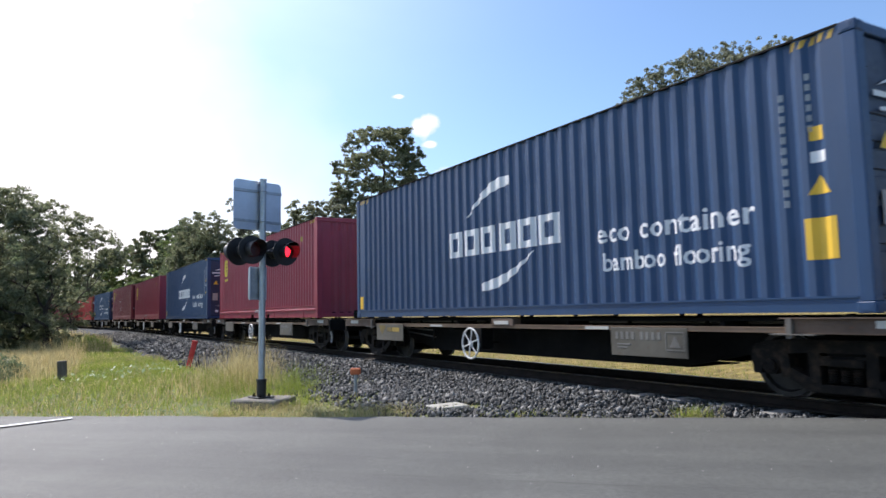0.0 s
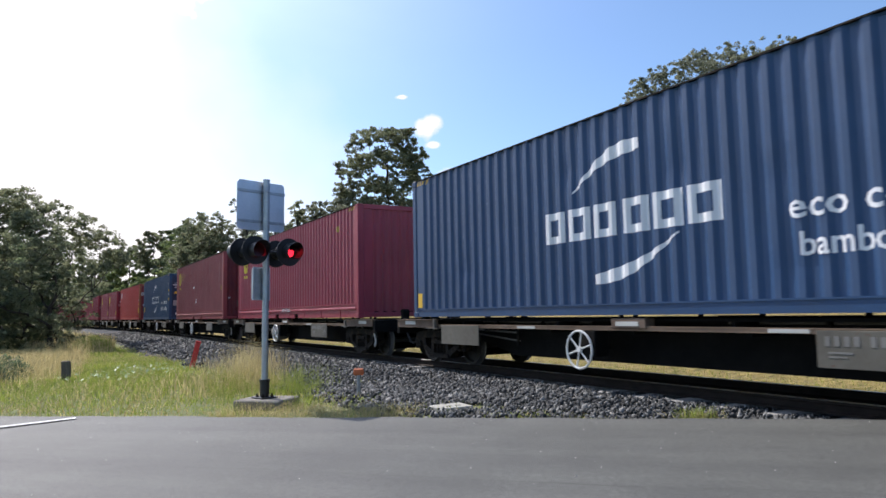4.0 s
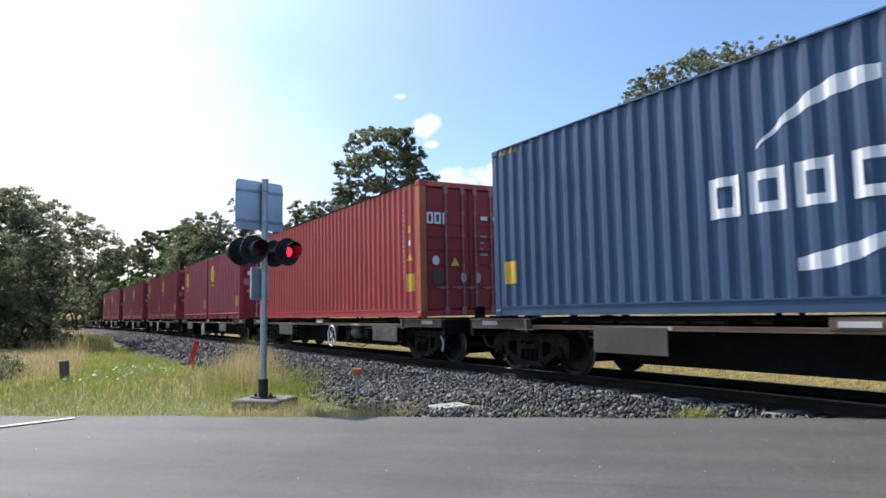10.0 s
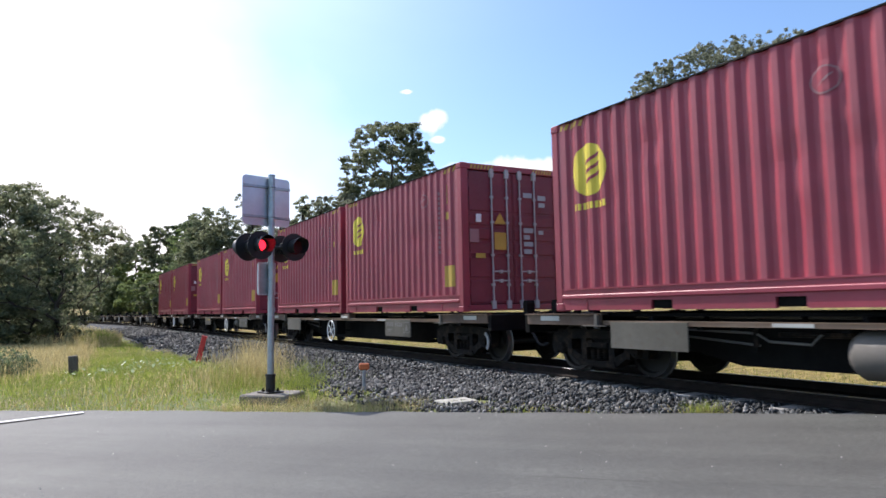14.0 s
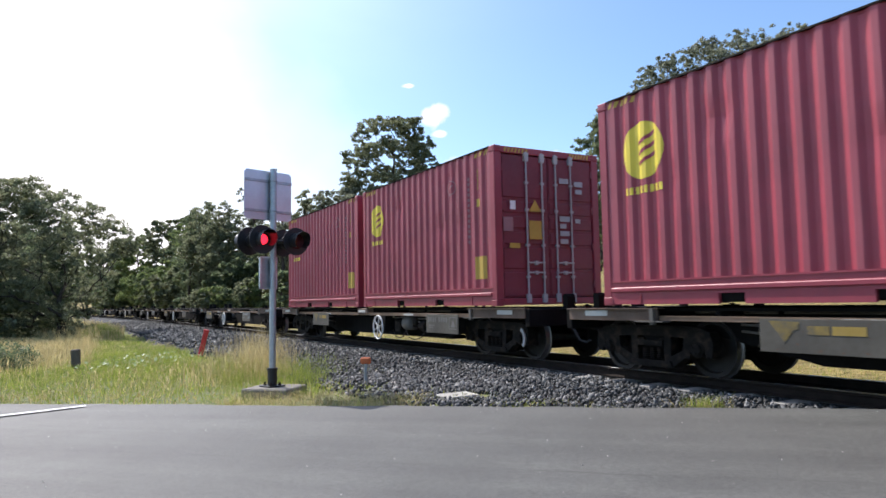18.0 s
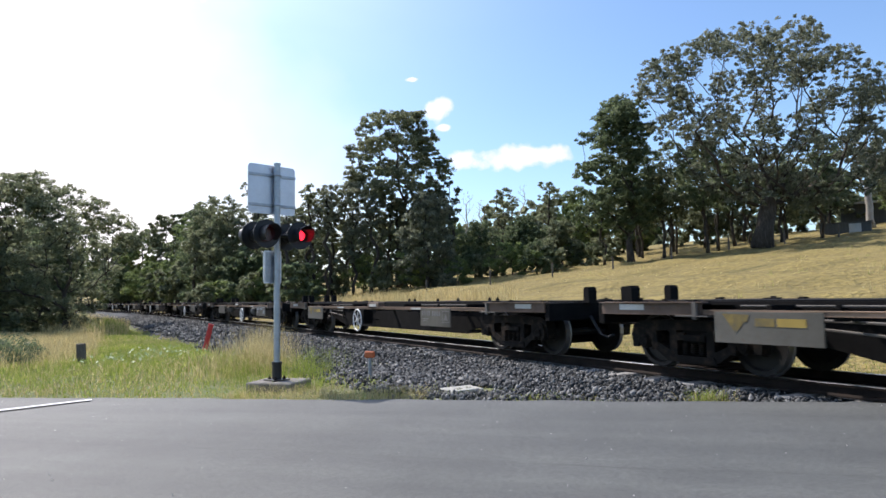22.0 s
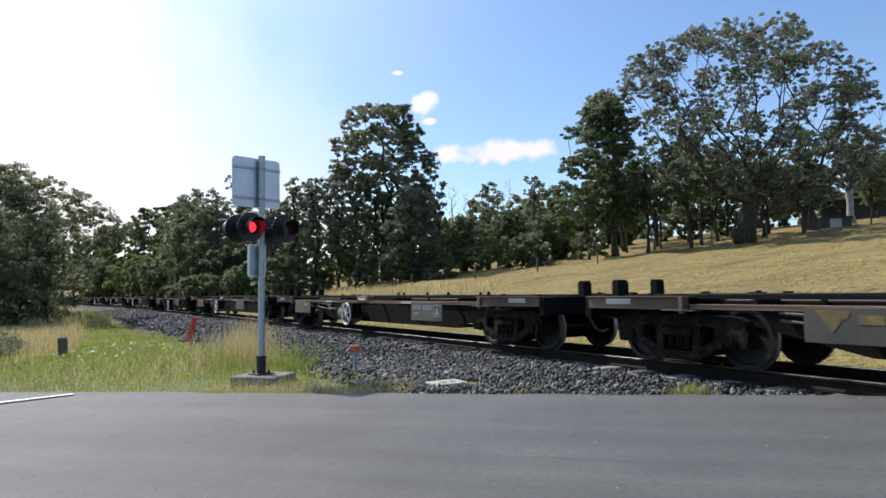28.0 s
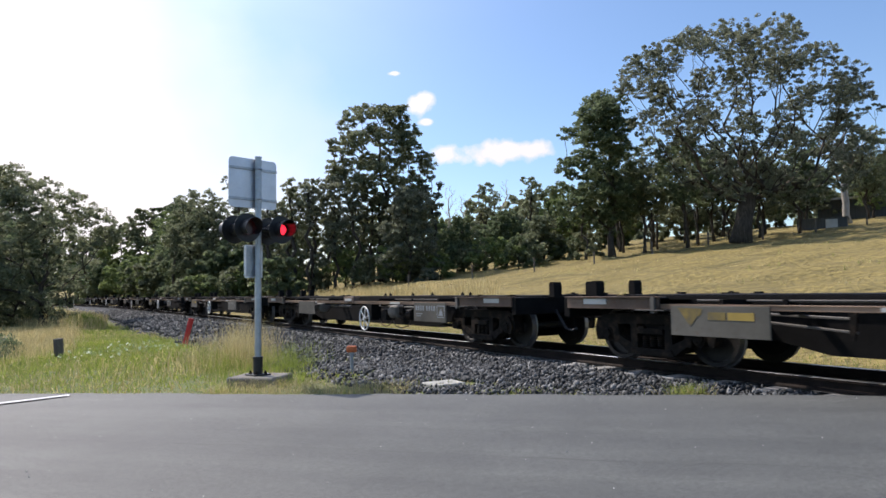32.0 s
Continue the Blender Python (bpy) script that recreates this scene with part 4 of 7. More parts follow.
                lo, hi = sorted((side * 0.14, side * 0.54)) if style == "roundel_short" else sorted((y - 0.28, y + 0.03))
                z = (0.60 + 0.18 * k) if style == "roundel_short" else 0.62
                if style != "roundel_text":
                    bm = boxes((h + 0.017, h + 0.032, lo, hi, z - 0.014, z + 0.014), bevel=0.004)
                    box(bm, h - 0.02, h + 0.03, (lo + hi) / 2 - 0.03, (lo + hi) / 2 + 0.03, z - 0.04, z + 0.03)
                    part("door_handle", bm, rod_mat, leaf, "locking handle")
            for z in (0.4, 1.1, 1.8, 2.5):
                yy = y0 - 0.02 if side < 0 else y1 + 0.02
                part("door_hinge", boxes((h - 0.04, h - 0.005, yy - 0.05, yy + 0.05, z - 0.07, z + 0.07)), door, leaf)

    def mark(name_, bm, mat, label_=""):
        ob = part(name_, drape(bm, length), mat, box_, label_, near)
        if name_ in ("code_column", "small_lettering"):
            tagged(ob, kind="stuff")

    def end_mark(name_, bm, mat, label_="", out=0.012):
        ob = part(name_, bm, mat, box_, label_, Matrix.Translation((h + out, 0, 0)) @ Matrix.Rotation(math.pi / 2, 4, "Z"))
        if name_ == "marking_block":
            tagged(ob, kind="stuff")

    def slants(x0, x1, z0, z1, n):
        step = (x1 - x0) / n
        bm_ = bmesh.new()
        for k in range(n):
            a_ = x0 + k * step
            bm_.faces.new([bm_.verts.new(p) for p in ((a_, 0, z0), (a_ + step * 0.5, 0, z0), (a_ + step * 0.85, 0, z1), (a_ + step * 0.35, 0, z1))])
        return bm_

    if style != "roundel_text":
        for x0, x1 in ((h - 0.72, h - 0.2), (-h + 0.2, -h + 0.72)):
            mark("hazard_stripe", slants(x0, x1, HIGH - 0.115, HIGH - 0.03, 5), M_LABEL, "worn yellow height stripes")
    if door is not None and style in ("roundel_short", "block_mark"):
        for x0, x1 in ((-1.0, -0.45), (0.5, 1.0)):
            end_mark("hazard_stripe", slants(x0, x1, HIGH - 0.105, HIGH - 0.02, 7), M_LABEL, "worn yellow height stripes", -0.006)
    if style == "roundel_text":
        end_mark("marking_block", bars([(0.34 + 0.085 * k, 0.39 + 0.085 * k, 2.28, 2.36) for k in (0, 1.4, 2.2, 3.6, 4.4, 5.2, 6.8, 7.8)] + [(0.66, 0.82, 2.12, 2.19)] + [(0.3, 0.56, z_, z_ + 0.06) for z_ in (1.62, 1.48, 1.32, 1.18)] + [(0.68, 0.8, z_, z_ + 0.05) for z_ in (1.62, 1.48, 1.34, 1.2)]), M_FAINT, "faint worn markings", -0.0105)
        for x0, z0 in ((0.02, 1.48), (-0.42, 1.28), (-1.0, 0.9)):
            end_mark("white_label", bars([(x0, x0 + 0.09, z0, z0 + 0.07)]), M_CODE, "", 0.0)
    if style in ("eco", "eco_old"):
        old = style == "eco_old"
        push = 0.39 if old else 0.32
        mark("emblem_swoosh", sweep_shape(-1.03, 1.84, 0.35, 2.32, 0.27, 0.16), M_WHITE, "white swoosh of the maker's mark")
        mark("emblem_swoosh", sweep_shape(0.95, 1.05, -0.60, 0.52, 0.25, -0.12), M_WHITE, "white swoosh of the maker's mark")
        z0, z1 = 1.12, 1.60
        for a0, a1 in ((-1.68, -1.25), (-1.14, -0.68), (-0.58, -0.15), (0.02, 0.46), (0.56, 1.02), (1.12, 1.60)):
            mark("mark_block", bars(hollow([(a0, a1, z0, z1)], 0.115)), M_WHITE, "white hollow block of the maker's mark")
        lines = each_word("eco container", 2.50 if old else 2.42, 1.02, 0.285, 2.72 if old else 2.56) + each_word("bamboo flooring", 2.62 if old else 2.54, 0.62, 0.26, 2.42 if old else 2.33)
        for word, bm in zip(("eco", "container", "bamboo", "flooring"), lines):
            mark("lettering", bm, M_WHITE, "white painted word " + word)
        mark("code_column", bars(code_bars(5.03 + push, 2.35, 11, 0.075, 0.04)), M_CODE, "white code characters running down")
        mark("code_column", bars(code_bars(5.33 + push, 2.50, 6, 0.07, 0.04)), M_CODE)
        mark("warning_label", bars([(5.34 + push, 5.48 + push, 1.78, 1.93)]), M_YELLOW, "small yellow label")
        mark("size_label", bars([(5.34 + push, 5.50 + push, 1.55, 1.67)]), M_WHITE)
        mark("warning_triangle", outline([(5.30 + push, 1.22), (5.54 + push, 1.22), (5.42 + push, 1.42)]), M_YELLOW, "yellow warning triangle")
        if dents == 5:
            mark("height_label", bars([(5.56, 5.90, 0.55, 0.98)]), M_YELLOW, "yellow height warning label")
        mark("height_label", bars([(-5.92, -5.60, 0.55, 0.93)] if old else [(-6.04, -5.86, 0.2, 0.5)]), M_YELLOW, "yellow height warning label")
        end_mark("maker_mark", bars([(-1.0, -0.45, 2.14, 2.2)]), M_WHITE)
        end_mark("emblem_swoosh", sweep_shape(-0.9, 2.26, -0.55, 2.33, 0.06, 0.03), M_WHITE)
        end_mark("emblem_swoosh", sweep_shape(-0.55, 2.09, -0.9, 2.02, 0.06, -0.02), M_WHITE)
        rows_ = [(0.30, 0.50, 2.24, 2.32), (0.66, 0.90, 2.23, 2.33), (0.96, 1.0, 2.25, 2.31), (0.68, 0.86, 2.08, 2.16)]
        rows_ += [(0.28, 0.50, z_, z_ + 0.035) for z_ in (1.78, 1.66, 1.48, 1.36)] + [(0.66 + 0.03 * (k_ % 2), 0.88, z_, z_ + 0.04) for k_, z_ in enumerate((1.78, 1.70, 1.60, 1.48, 1.38, 1.28))]
        end_mark("marking_block", bars(rows_), M_CODE, "rows of worn white markings")
        end_mark("warning_triangle", outline([(-0.95, 1.62), (-0.72, 1.62), (-0.83, 1.8)]), M_YELLOW, "orange warning triangle")
        end_mark("oval_label", disc(-0.38, 1.66, 0.14, 0.05), M_WHITE)
        end_mark("round_label", disc(-0.4, 1.4, 0.09, 0.09), M_WHITE)
        end_mark("paper_label", bars([(-0.98, -0.74, 0.86, 1.20)]), M_PAPER, "pale paper label")
        end_mark("green_label", bars([(-0.45, -0.12, 1.02, 1.16)]), plain("green_label", (0.05, 0.3, 0.12), 0.5))
        end_mark("paper_label", bars([(-0.85, -0.72, 0.3, 0.42)]), M_WHITE)
        end_mark("paper_label", bars([(0.95, 1.1, 0.3, 0.36)]), M_WHITE)
    if style in ("roundel_low", "roundel_text", "roundel_short"):
        short = style == "roundel_short"
        x = -h + (1.04 if not short else 0.82)
        z, r = (2.13, 0.37) if not short else (2.08, 0.39)
        z += 0.14 if style == "roundel_text" else 0.0
        mat = M_LOGOWORN if style == "roundel_text" else M_LOGOY
        mark("roundel", disc(x, z, r * 0.95, r), mat, "yellow round emblem with three slanting strokes")
        bm = bars([])
        for k in range(3):
            a = x + 0.05
            z_ = z - 0.15 + 0.14 * k
            bm.faces.new([bm.verts.new(p) for p in ((a - 0.13, 0, z_ - 0.06), (a + 0.14, 0, z_ + 0.05), (a + 0.17, 0, z_ + 0.12), (a - 0.13, 0, z_ - 0.01))])
        part("emblem_stroke", drape(bm, length, 0.008), body, box_, "", near)
        mark("small_lettering", bars([(x - 0.34 + 0.088 * k, x - 0.34 + 0.088 * k + 0.06, z - r - 0.19, z - r - 0.09) for k in range(8)]), mat, "small yellow lettering under the emblem")
    if style == "roundel_text":
        mark("code_column", bars(code_bars(h - 1.0, 2.62, 12, 0.075, 0.025)), M_FAINT)
        for x0, z0 in ((-0.95, 1.60), (-0.25, 0.97), (-0.32, 0.83)):
            mark("white_label", bars([(x0, x0 + 0.13, z0, z0 + 0.1)]), M_WHITE, "small white sticker")
        mark("height_label", bars([(h - 0.7, h - 0.52, 1.3, 1.5)]), M_OCHRE)
    if style == "roundel_text":
        mark("small_lettering", bars([(-4.5 + 0.11 * k, -4.45 + 0.11 * k, 2.52, 2.59) for k in range(3)] + [(-4.5 + 0.09 * k, -4.45 + 0.09 * k, 2.36, 2.44) for k in range(11)] + [(-4.5 + 0.09 * k, -4.45 + 0.09 * k, 2.20, 2.28) for k in range(7)]), M_OCHRE, "faded ochre lettering")
    if style == "roundel_low":
        if dents == 4:
            mark("white_label", bars([(-1.26, -0.96, 1.36, 1.52)]), M_WHITE, "small white sticker")
            end_mark("marking_block", bars(code_bars(0.90, 2.6, 9, 0.07, 0.05)), M_CODE, "white code characters running down", -0.026)
            end_mark("height_label", bars([(0.78, 1.04, 0.48, 0.86)]), M_LABEL, "yellow height warning label", -0.026)
        for word, bm in zip(("EMPTY", "LIFT", "ONLY"), each_word("EMPTY LIFT ONLY", -0.34 if dents == 4 else -0.18, 0.215, 0.10, 0.84)):
            for v_ in bm.verts:
                v_.co.y = -0.022
            part("lettering", bm, M_CODE, box_, "worn white painted word " + word, Matrix.Translation((0, -WIDE / 2 + 0.005, 0)))
        mark("code_column", bars(code_bars(h - 1.15, 2.6, 10, 0.08, 0.03)), M_FAINT)
        mark("small_emblem", disc(h - 1.45, 2.4, 0.09, 0.08), M_OCHRE, "small worn emblem")
    if style == "roundel_short":
        mark("small_emblem", disc(h - 1.62, 2.35, 0.17, 0.15), M_FAINT, "small pale ring emblem")
        part("emblem_centre", drape(disc(h - 1.62, 2.35, 0.15, 0.13), length, 0.007), body, box_, "", near)
        part("emblem_stroke", drape(sweep_shape(h - 1.70, 2.30, h - 1.53, 2.40, 0.04, 0.0), length, 0.010), M_FAINT, box_, "", near)
        mark("code_column", bars(code_bars(h - 0.98, 2.45, 13, 0.065, 0.035)), M_FAINT)
        mark("code_column", bars(code_bars(h - 0.66, 2.55, 5, 0.06, 0.02)), M_OCHRE)
        mark("warning_label", bars([(h - 0.68, h - 0.55, 1.85, 2.0)]), M_LABEL)
        mark("height_label", bars([(h - 0.73, h - 0.38, 0.5, 0.92)]), M_LABEL, "yellow height warning label")
        end_mark("warning_label", bars([(-0.48, -0.20, 1.21, 1.55)]), M_LABEL, "yellow label")
        end_mark("warning_triangle", outline([(-0.48, 1.72), (-0.20, 1.72), (-0.34, 1.94)]), M_LABEL, "yellow warning triangle")
        end_mark("white_label", bars([(-0.90, -0.78, 1.74, 1.90)]), M_WHITE)
        end_mark("dull_plate", bars([(-1.05, -0.84, 1.34, 1.60)]), M_FAINT, "dull pinkish plate")
        end_mark("ochre_label", bars([(-0.92, -0.70, 1.04, 1.13)]), M_LABEL)
        end_mark("marking_block", bars([(0.24, 0.46, 2.28, 2.38), (0.60, 0.80, 2.24, 2.34), (0.62, 0.78, 2.10, 2.19), (0.23, 0.47, 1.56, 1.66), (0.23, 0.38, 1.43, 1.52), (0.23, 0.46, 1.29, 1.38), (0.23, 0.42, 1.14, 1.23), (0.60, 0.72, 1.54, 1.62)]), M_CODE)
    if style == "block_mark":
        mark("maker_mark", bars(hollow([(-5.68, -5.40, 2.00, 2.50), (-5.36, -5.06, 2.00, 2.50)], 0.085) + [(-5.00, -4.90, 2.00, 2.50)]), M_WHITE, "white block letters of the maker's mark")
        mark("code_column", bars(code_bars(5.32, 2.4, 14, 0.07, 0.045)), M_CODE)
        mark("code_column", bars(code_bars(5.66, 2.48, 5, 0.07, 0.045)), M_CODE)
        mark("warning_label", bars([(5.59, 5.75, 1.82, 1.98)]), M_YELLOW)
        mark("white_label", bars([(5.59, 5.75, 1.54, 1.66)]), M_WHITE)
        mark("warning_triangle", outline([(5.52, 1.22), (5.82, 1.22), (5.67, 1.44)]), M_YELLOW, "yellow warning triangle")
        mark("height_label", bars([(5.51, 5.87, 0.55, 0.93)]), M_YELLOW, "yellow height warning label")
        end_mark("maker_mark", bars(hollow([(-1.06, -0.90, 1.97, 2.22), (-0.87, -0.71, 1.97, 2.22)], 0.05) + [(-0.67, -0.62, 1.97, 2.22)]), M_WHITE)
        end_mark("round_label", disc(-0.85, 1.19, 0.085, 0.10), M_WHITE)
        end_mark("warning_triangle", outline([(-0.49, 1.08), (-0.27, 1.08), (-0.38, 1.27)]), M_YELLOW)
        end_mark("height_label", bars([(0.70, 0.96, 0.65, 1.0)]), M_YELLOW, "yellow label")
        end_mark("dull_plate", bars([(-0.93, -0.70, 0.69, 0.98)]), M_PLATE, "dull grey plate")
        end_mark("marking_block", bars([(0.30, 0.48, 2.10, 2.19), (0.63, 0.95, 2.09, 2.19), (0.66, 0.88, 1.95, 2.04)]), M_WHITE)
        end_mark("marking_block", bars([(0.66, 0.95, 1.26 + 0.085 * r, 1.31 + 0.085 * r) for r in range(6)] + [(0.28, 0.46, 1.72, 1.76), (0.28, 0.38, 1.58, 1.62), (0.28, 0.34, 1.44, 1.48), (0.28, 0.46, 1.32, 1.36)]), M_CODE)
        for y in (-0.17, 0.2):
            end_mark("scuffed_paint", disc(y, 0.83, 0.07, 0.12, 9), M_ZINC, "pale scuffed patch")
    return box_


# ---- the train: wagons ----
WAGON, HALF, BOGIE = 15.31, 7.655, 5.68
AXLE, WHEEL_R = 0.80, 0.375


def build_bogie(parent, x, guard):
    bogie = part("bogie", boxes((-0.20, 0.20, -0.86, 0.86, 0.36, 0.60), bevel=0.02), M_FRAME, parent, "black cast-steel bogie", Matrix.Translation((x, 0, 0)))
    if not BOGIE_PARTS:
        # cast side frame: arched top member, sloping tension member, jaws over the journals, spring nest
        bm = bmesh.new()

        def slab(poly, y0, y1):
            a = [bm.verts.new((px, y0, pz)) for px, pz in poly]
            b = [bm.verts.new((px, y1, pz)) for px, pz in poly]
            bm.faces.new(a)
            bm.faces.new(b[::-1])
            for k in range(len(poly)):
                j = (k + 1) % len(poly)
                bm.faces.new((a[j], a[k], b[k], b[j]))

        slab([(-1.0, 0.53), (-0.97, 0.60), (-0.88, 0.645), (-0.5, 0.665), (0.5, 0.665), (0.88, 0.645), (0.97, 0.60), (1.0, 0.53), (0.72, 0.50), (0.3, 0.53), (-0.3, 0.53), (-0.72, 0.50)], -0.08, 0.08)
        for sg in (-1, 1):
            slab([(sg * 1.00, 0.60), (sg * 0.60, 0.60), (sg * 0.56, 0.27), (sg * 0.67, 0.25), (sg * 0.70, 0.43), (sg * 0.90, 0.43), (sg * 0.93, 0.28), (sg * 1.02, 0.28), (sg * 1.05, 0.45)][::sg], -0.085, 0.085)
            slab([(sg * 0.62, 0.27), (sg * 0.60, 0.37), (sg * 0.30, 0.24), (sg * 0.30, 0.12), (sg * 0.40, 0.13)][::sg], -0.08, 0.08)
            slab([(sg * 0.36, 0.14), (sg * 0.36, 0.54), (sg * 0.24, 0.54), (sg * 0.24, 0.14)][::-sg], -0.075, 0.075)
            slab([(sg * 0.24, 0.50), (sg * 0.24, 0.42), (sg * 0.13, 0.47), (sg * 0.13, 0.50)][::-sg], -0.06, 0.06)
        slab([(-0.40, 0.12), (-0.36, 0.205), (0.36, 0.205), (0.40, 0.12)], -0.10, 0.10)
        slab([(-0.23, 0.40), (-0.23, 0.47), (0.23, 0.47), (0.23, 0.40)], -0.10, 0.06)
        bmesh.ops.recalc_face_normals(bm, faces=bm.faces[:])
        me = bpy.data.meshes.new("side_frame")
        bm.to_mesh(me)
        bm.free()
        me.materials.append(M_CASTING)
        sv, sf = [], []
        rows = [(0.22 + 0.0125 * k, 0.056 if k % 2 else 0.040) for k in range(13)]
        for z_, r_ in rows:
            for j in range(8):
                sv.append((r_ * math.cos(j * math.pi / 4), r_ * math.sin(j * math.pi / 4), z_))
        for k in range(len(rows) - 1):
            for j in range(8):
                sf.append((k * 8 + j, k * 8 + (j + 1) % 8, (k + 1) * 8 + (j + 1) % 8, (k + 1) * 8 + j))
        spring = mesh_of("spring", sv, sf, M_CASTING)
        bm = bmesh.new()
        rod(bm, (0, -0.09, WHEEL_R), (0, 0.10, WHEEL_R), 0.105, 14)
        rod(bm, (0, -0.125, WHEEL_R), (0, -0.09, WHEEL_R), 0.075, 12)
        for k in range(3):
            a = 2.1 * k + 0.5
            rod(bm, (0.045 * math.cos(a), -0.138, WHEEL_R + 0.045 * math.sin(a)), (0.045 * math.cos(a), -0.12, WHEEL_R + 0.045 * math.sin(a)), 0.014, 6)
        hub = bpy.data.meshes.new("axle_box")
        bm.to_mesh(hub)
        bm.free()
        hub.materials.append(M_CASTING)
        # wheelset turned from a profile
        verts, faces, slots = [], [], []
        seg = 22

        def ring_set(rows, slot_of):
            base = len(verts)
            for y, r in rows:
                for j in range(seg):
                    a = 2 * math.pi * j / seg
                    verts.append((r * math.cos(a), y, r * math.sin(a)))
            for k in range(len(rows) - 1):
                for j in range(seg):
                    j2 = (j + 1) % seg
                    faces.append((base + k * seg + j, base + k * seg + j2, base + (k + 1) * seg + j2, base + (k + 1) * seg + j))
                    slots.append(slot_of(k))

        ring_set([(-0.80, 0.0), (-0.80, 0.06), (0.80, 0.06), (0.80, 0.0)], lambda k: 0)
        for sg in (-1, 1):
            o = sg * 0.568
            ring_set([(o - sg * 0.05, 0.0), (o - sg * 0.05, 0.12), (o - sg * 0.02, 0.14), (o - sg * 0.01, 0.29), (o - sg * 0.045, 0.31), (o - sg * 0.048, 0.40), (o - sg * 0.028, 0.40), (o - sg * 0.02, 0.38), (o + sg * 0.07, WHEEL_R), (o + sg * 0.07, 0.32), (o + sg * 0.02, 0.30), (o + sg * 0.02, 0.15), (o + sg * 0.06, 0.12), (o + sg * 0.06, 0.0)], lambda k: 1 if k in (6, 7) else 0)
        wheel = mesh_of("wheelset", verts, faces, [M_WHEEL, M_TREAD], False, slots)
        BOGIE_PARTS.update(frame=me, spring=spring, hub=hub, wheel=wheel)
    # dark box added behind the springs, blocking sunlit grass from showing through
    part("spring_plank", boxes((-0.26, 0.26, -0.74, 0.74, 0.13, 0.42)), M_FRAME, bogie)
    for sx in (-1, 1):
        part("brake_beam", boxes((sx * 0.37 - 0.05, sx * 0.37 + 0.05, -0.66, 0.66, 0.24, 0.46), bevel=0.02), M_FRAME, bogie)
    for sy in (-1, 1):
        turn = Matrix() if sy < 0 else TURNED
        part("side_frame", BOGIE_PARTS["frame"], None, bogie, at=Matrix.Translation((0, sy * 0.84, 0)) @ turn)
        for sp in (-0.13, 0.0, 0.13):
            part("spring", BOGIE_PARTS["spring"], None, bogie, at=Matrix.Translation((sp, sy * 0.86, 0)))
        for sx in (-1, 1):
            part("axle_box", BOGIE_PARTS["hub"], None, bogie, at=Matrix.Translation((sx * AXLE, sy * 0.84, 0)) @ turn)
    for sx in (-1, 1):
        part("wheelset", BOGIE_PARTS["wheel"], None, bogie, "greasy steel wheels on one axle", Matrix.Translation((sx * AXLE, 0, WHEEL_R)))
    if x > 0:
        ring = [(0.20 * math.cos(radians(a)), 0.20 * math.sin(radians(a))) for a in range(-48, 65, 14)] + [(0.145 * math.cos(radians(a)), 0.145 * math.sin(radians(a))) for a in range(64, -49, -14)]
        part("bearing_guard", prism(ring, -0.012, 0.012), guard, bogie, "worn bearing guard", Matrix.Translation((AXLE, -0.95, WHEEL_R + 0.01)))
    return bogie


BOGIE_PARTS = {}


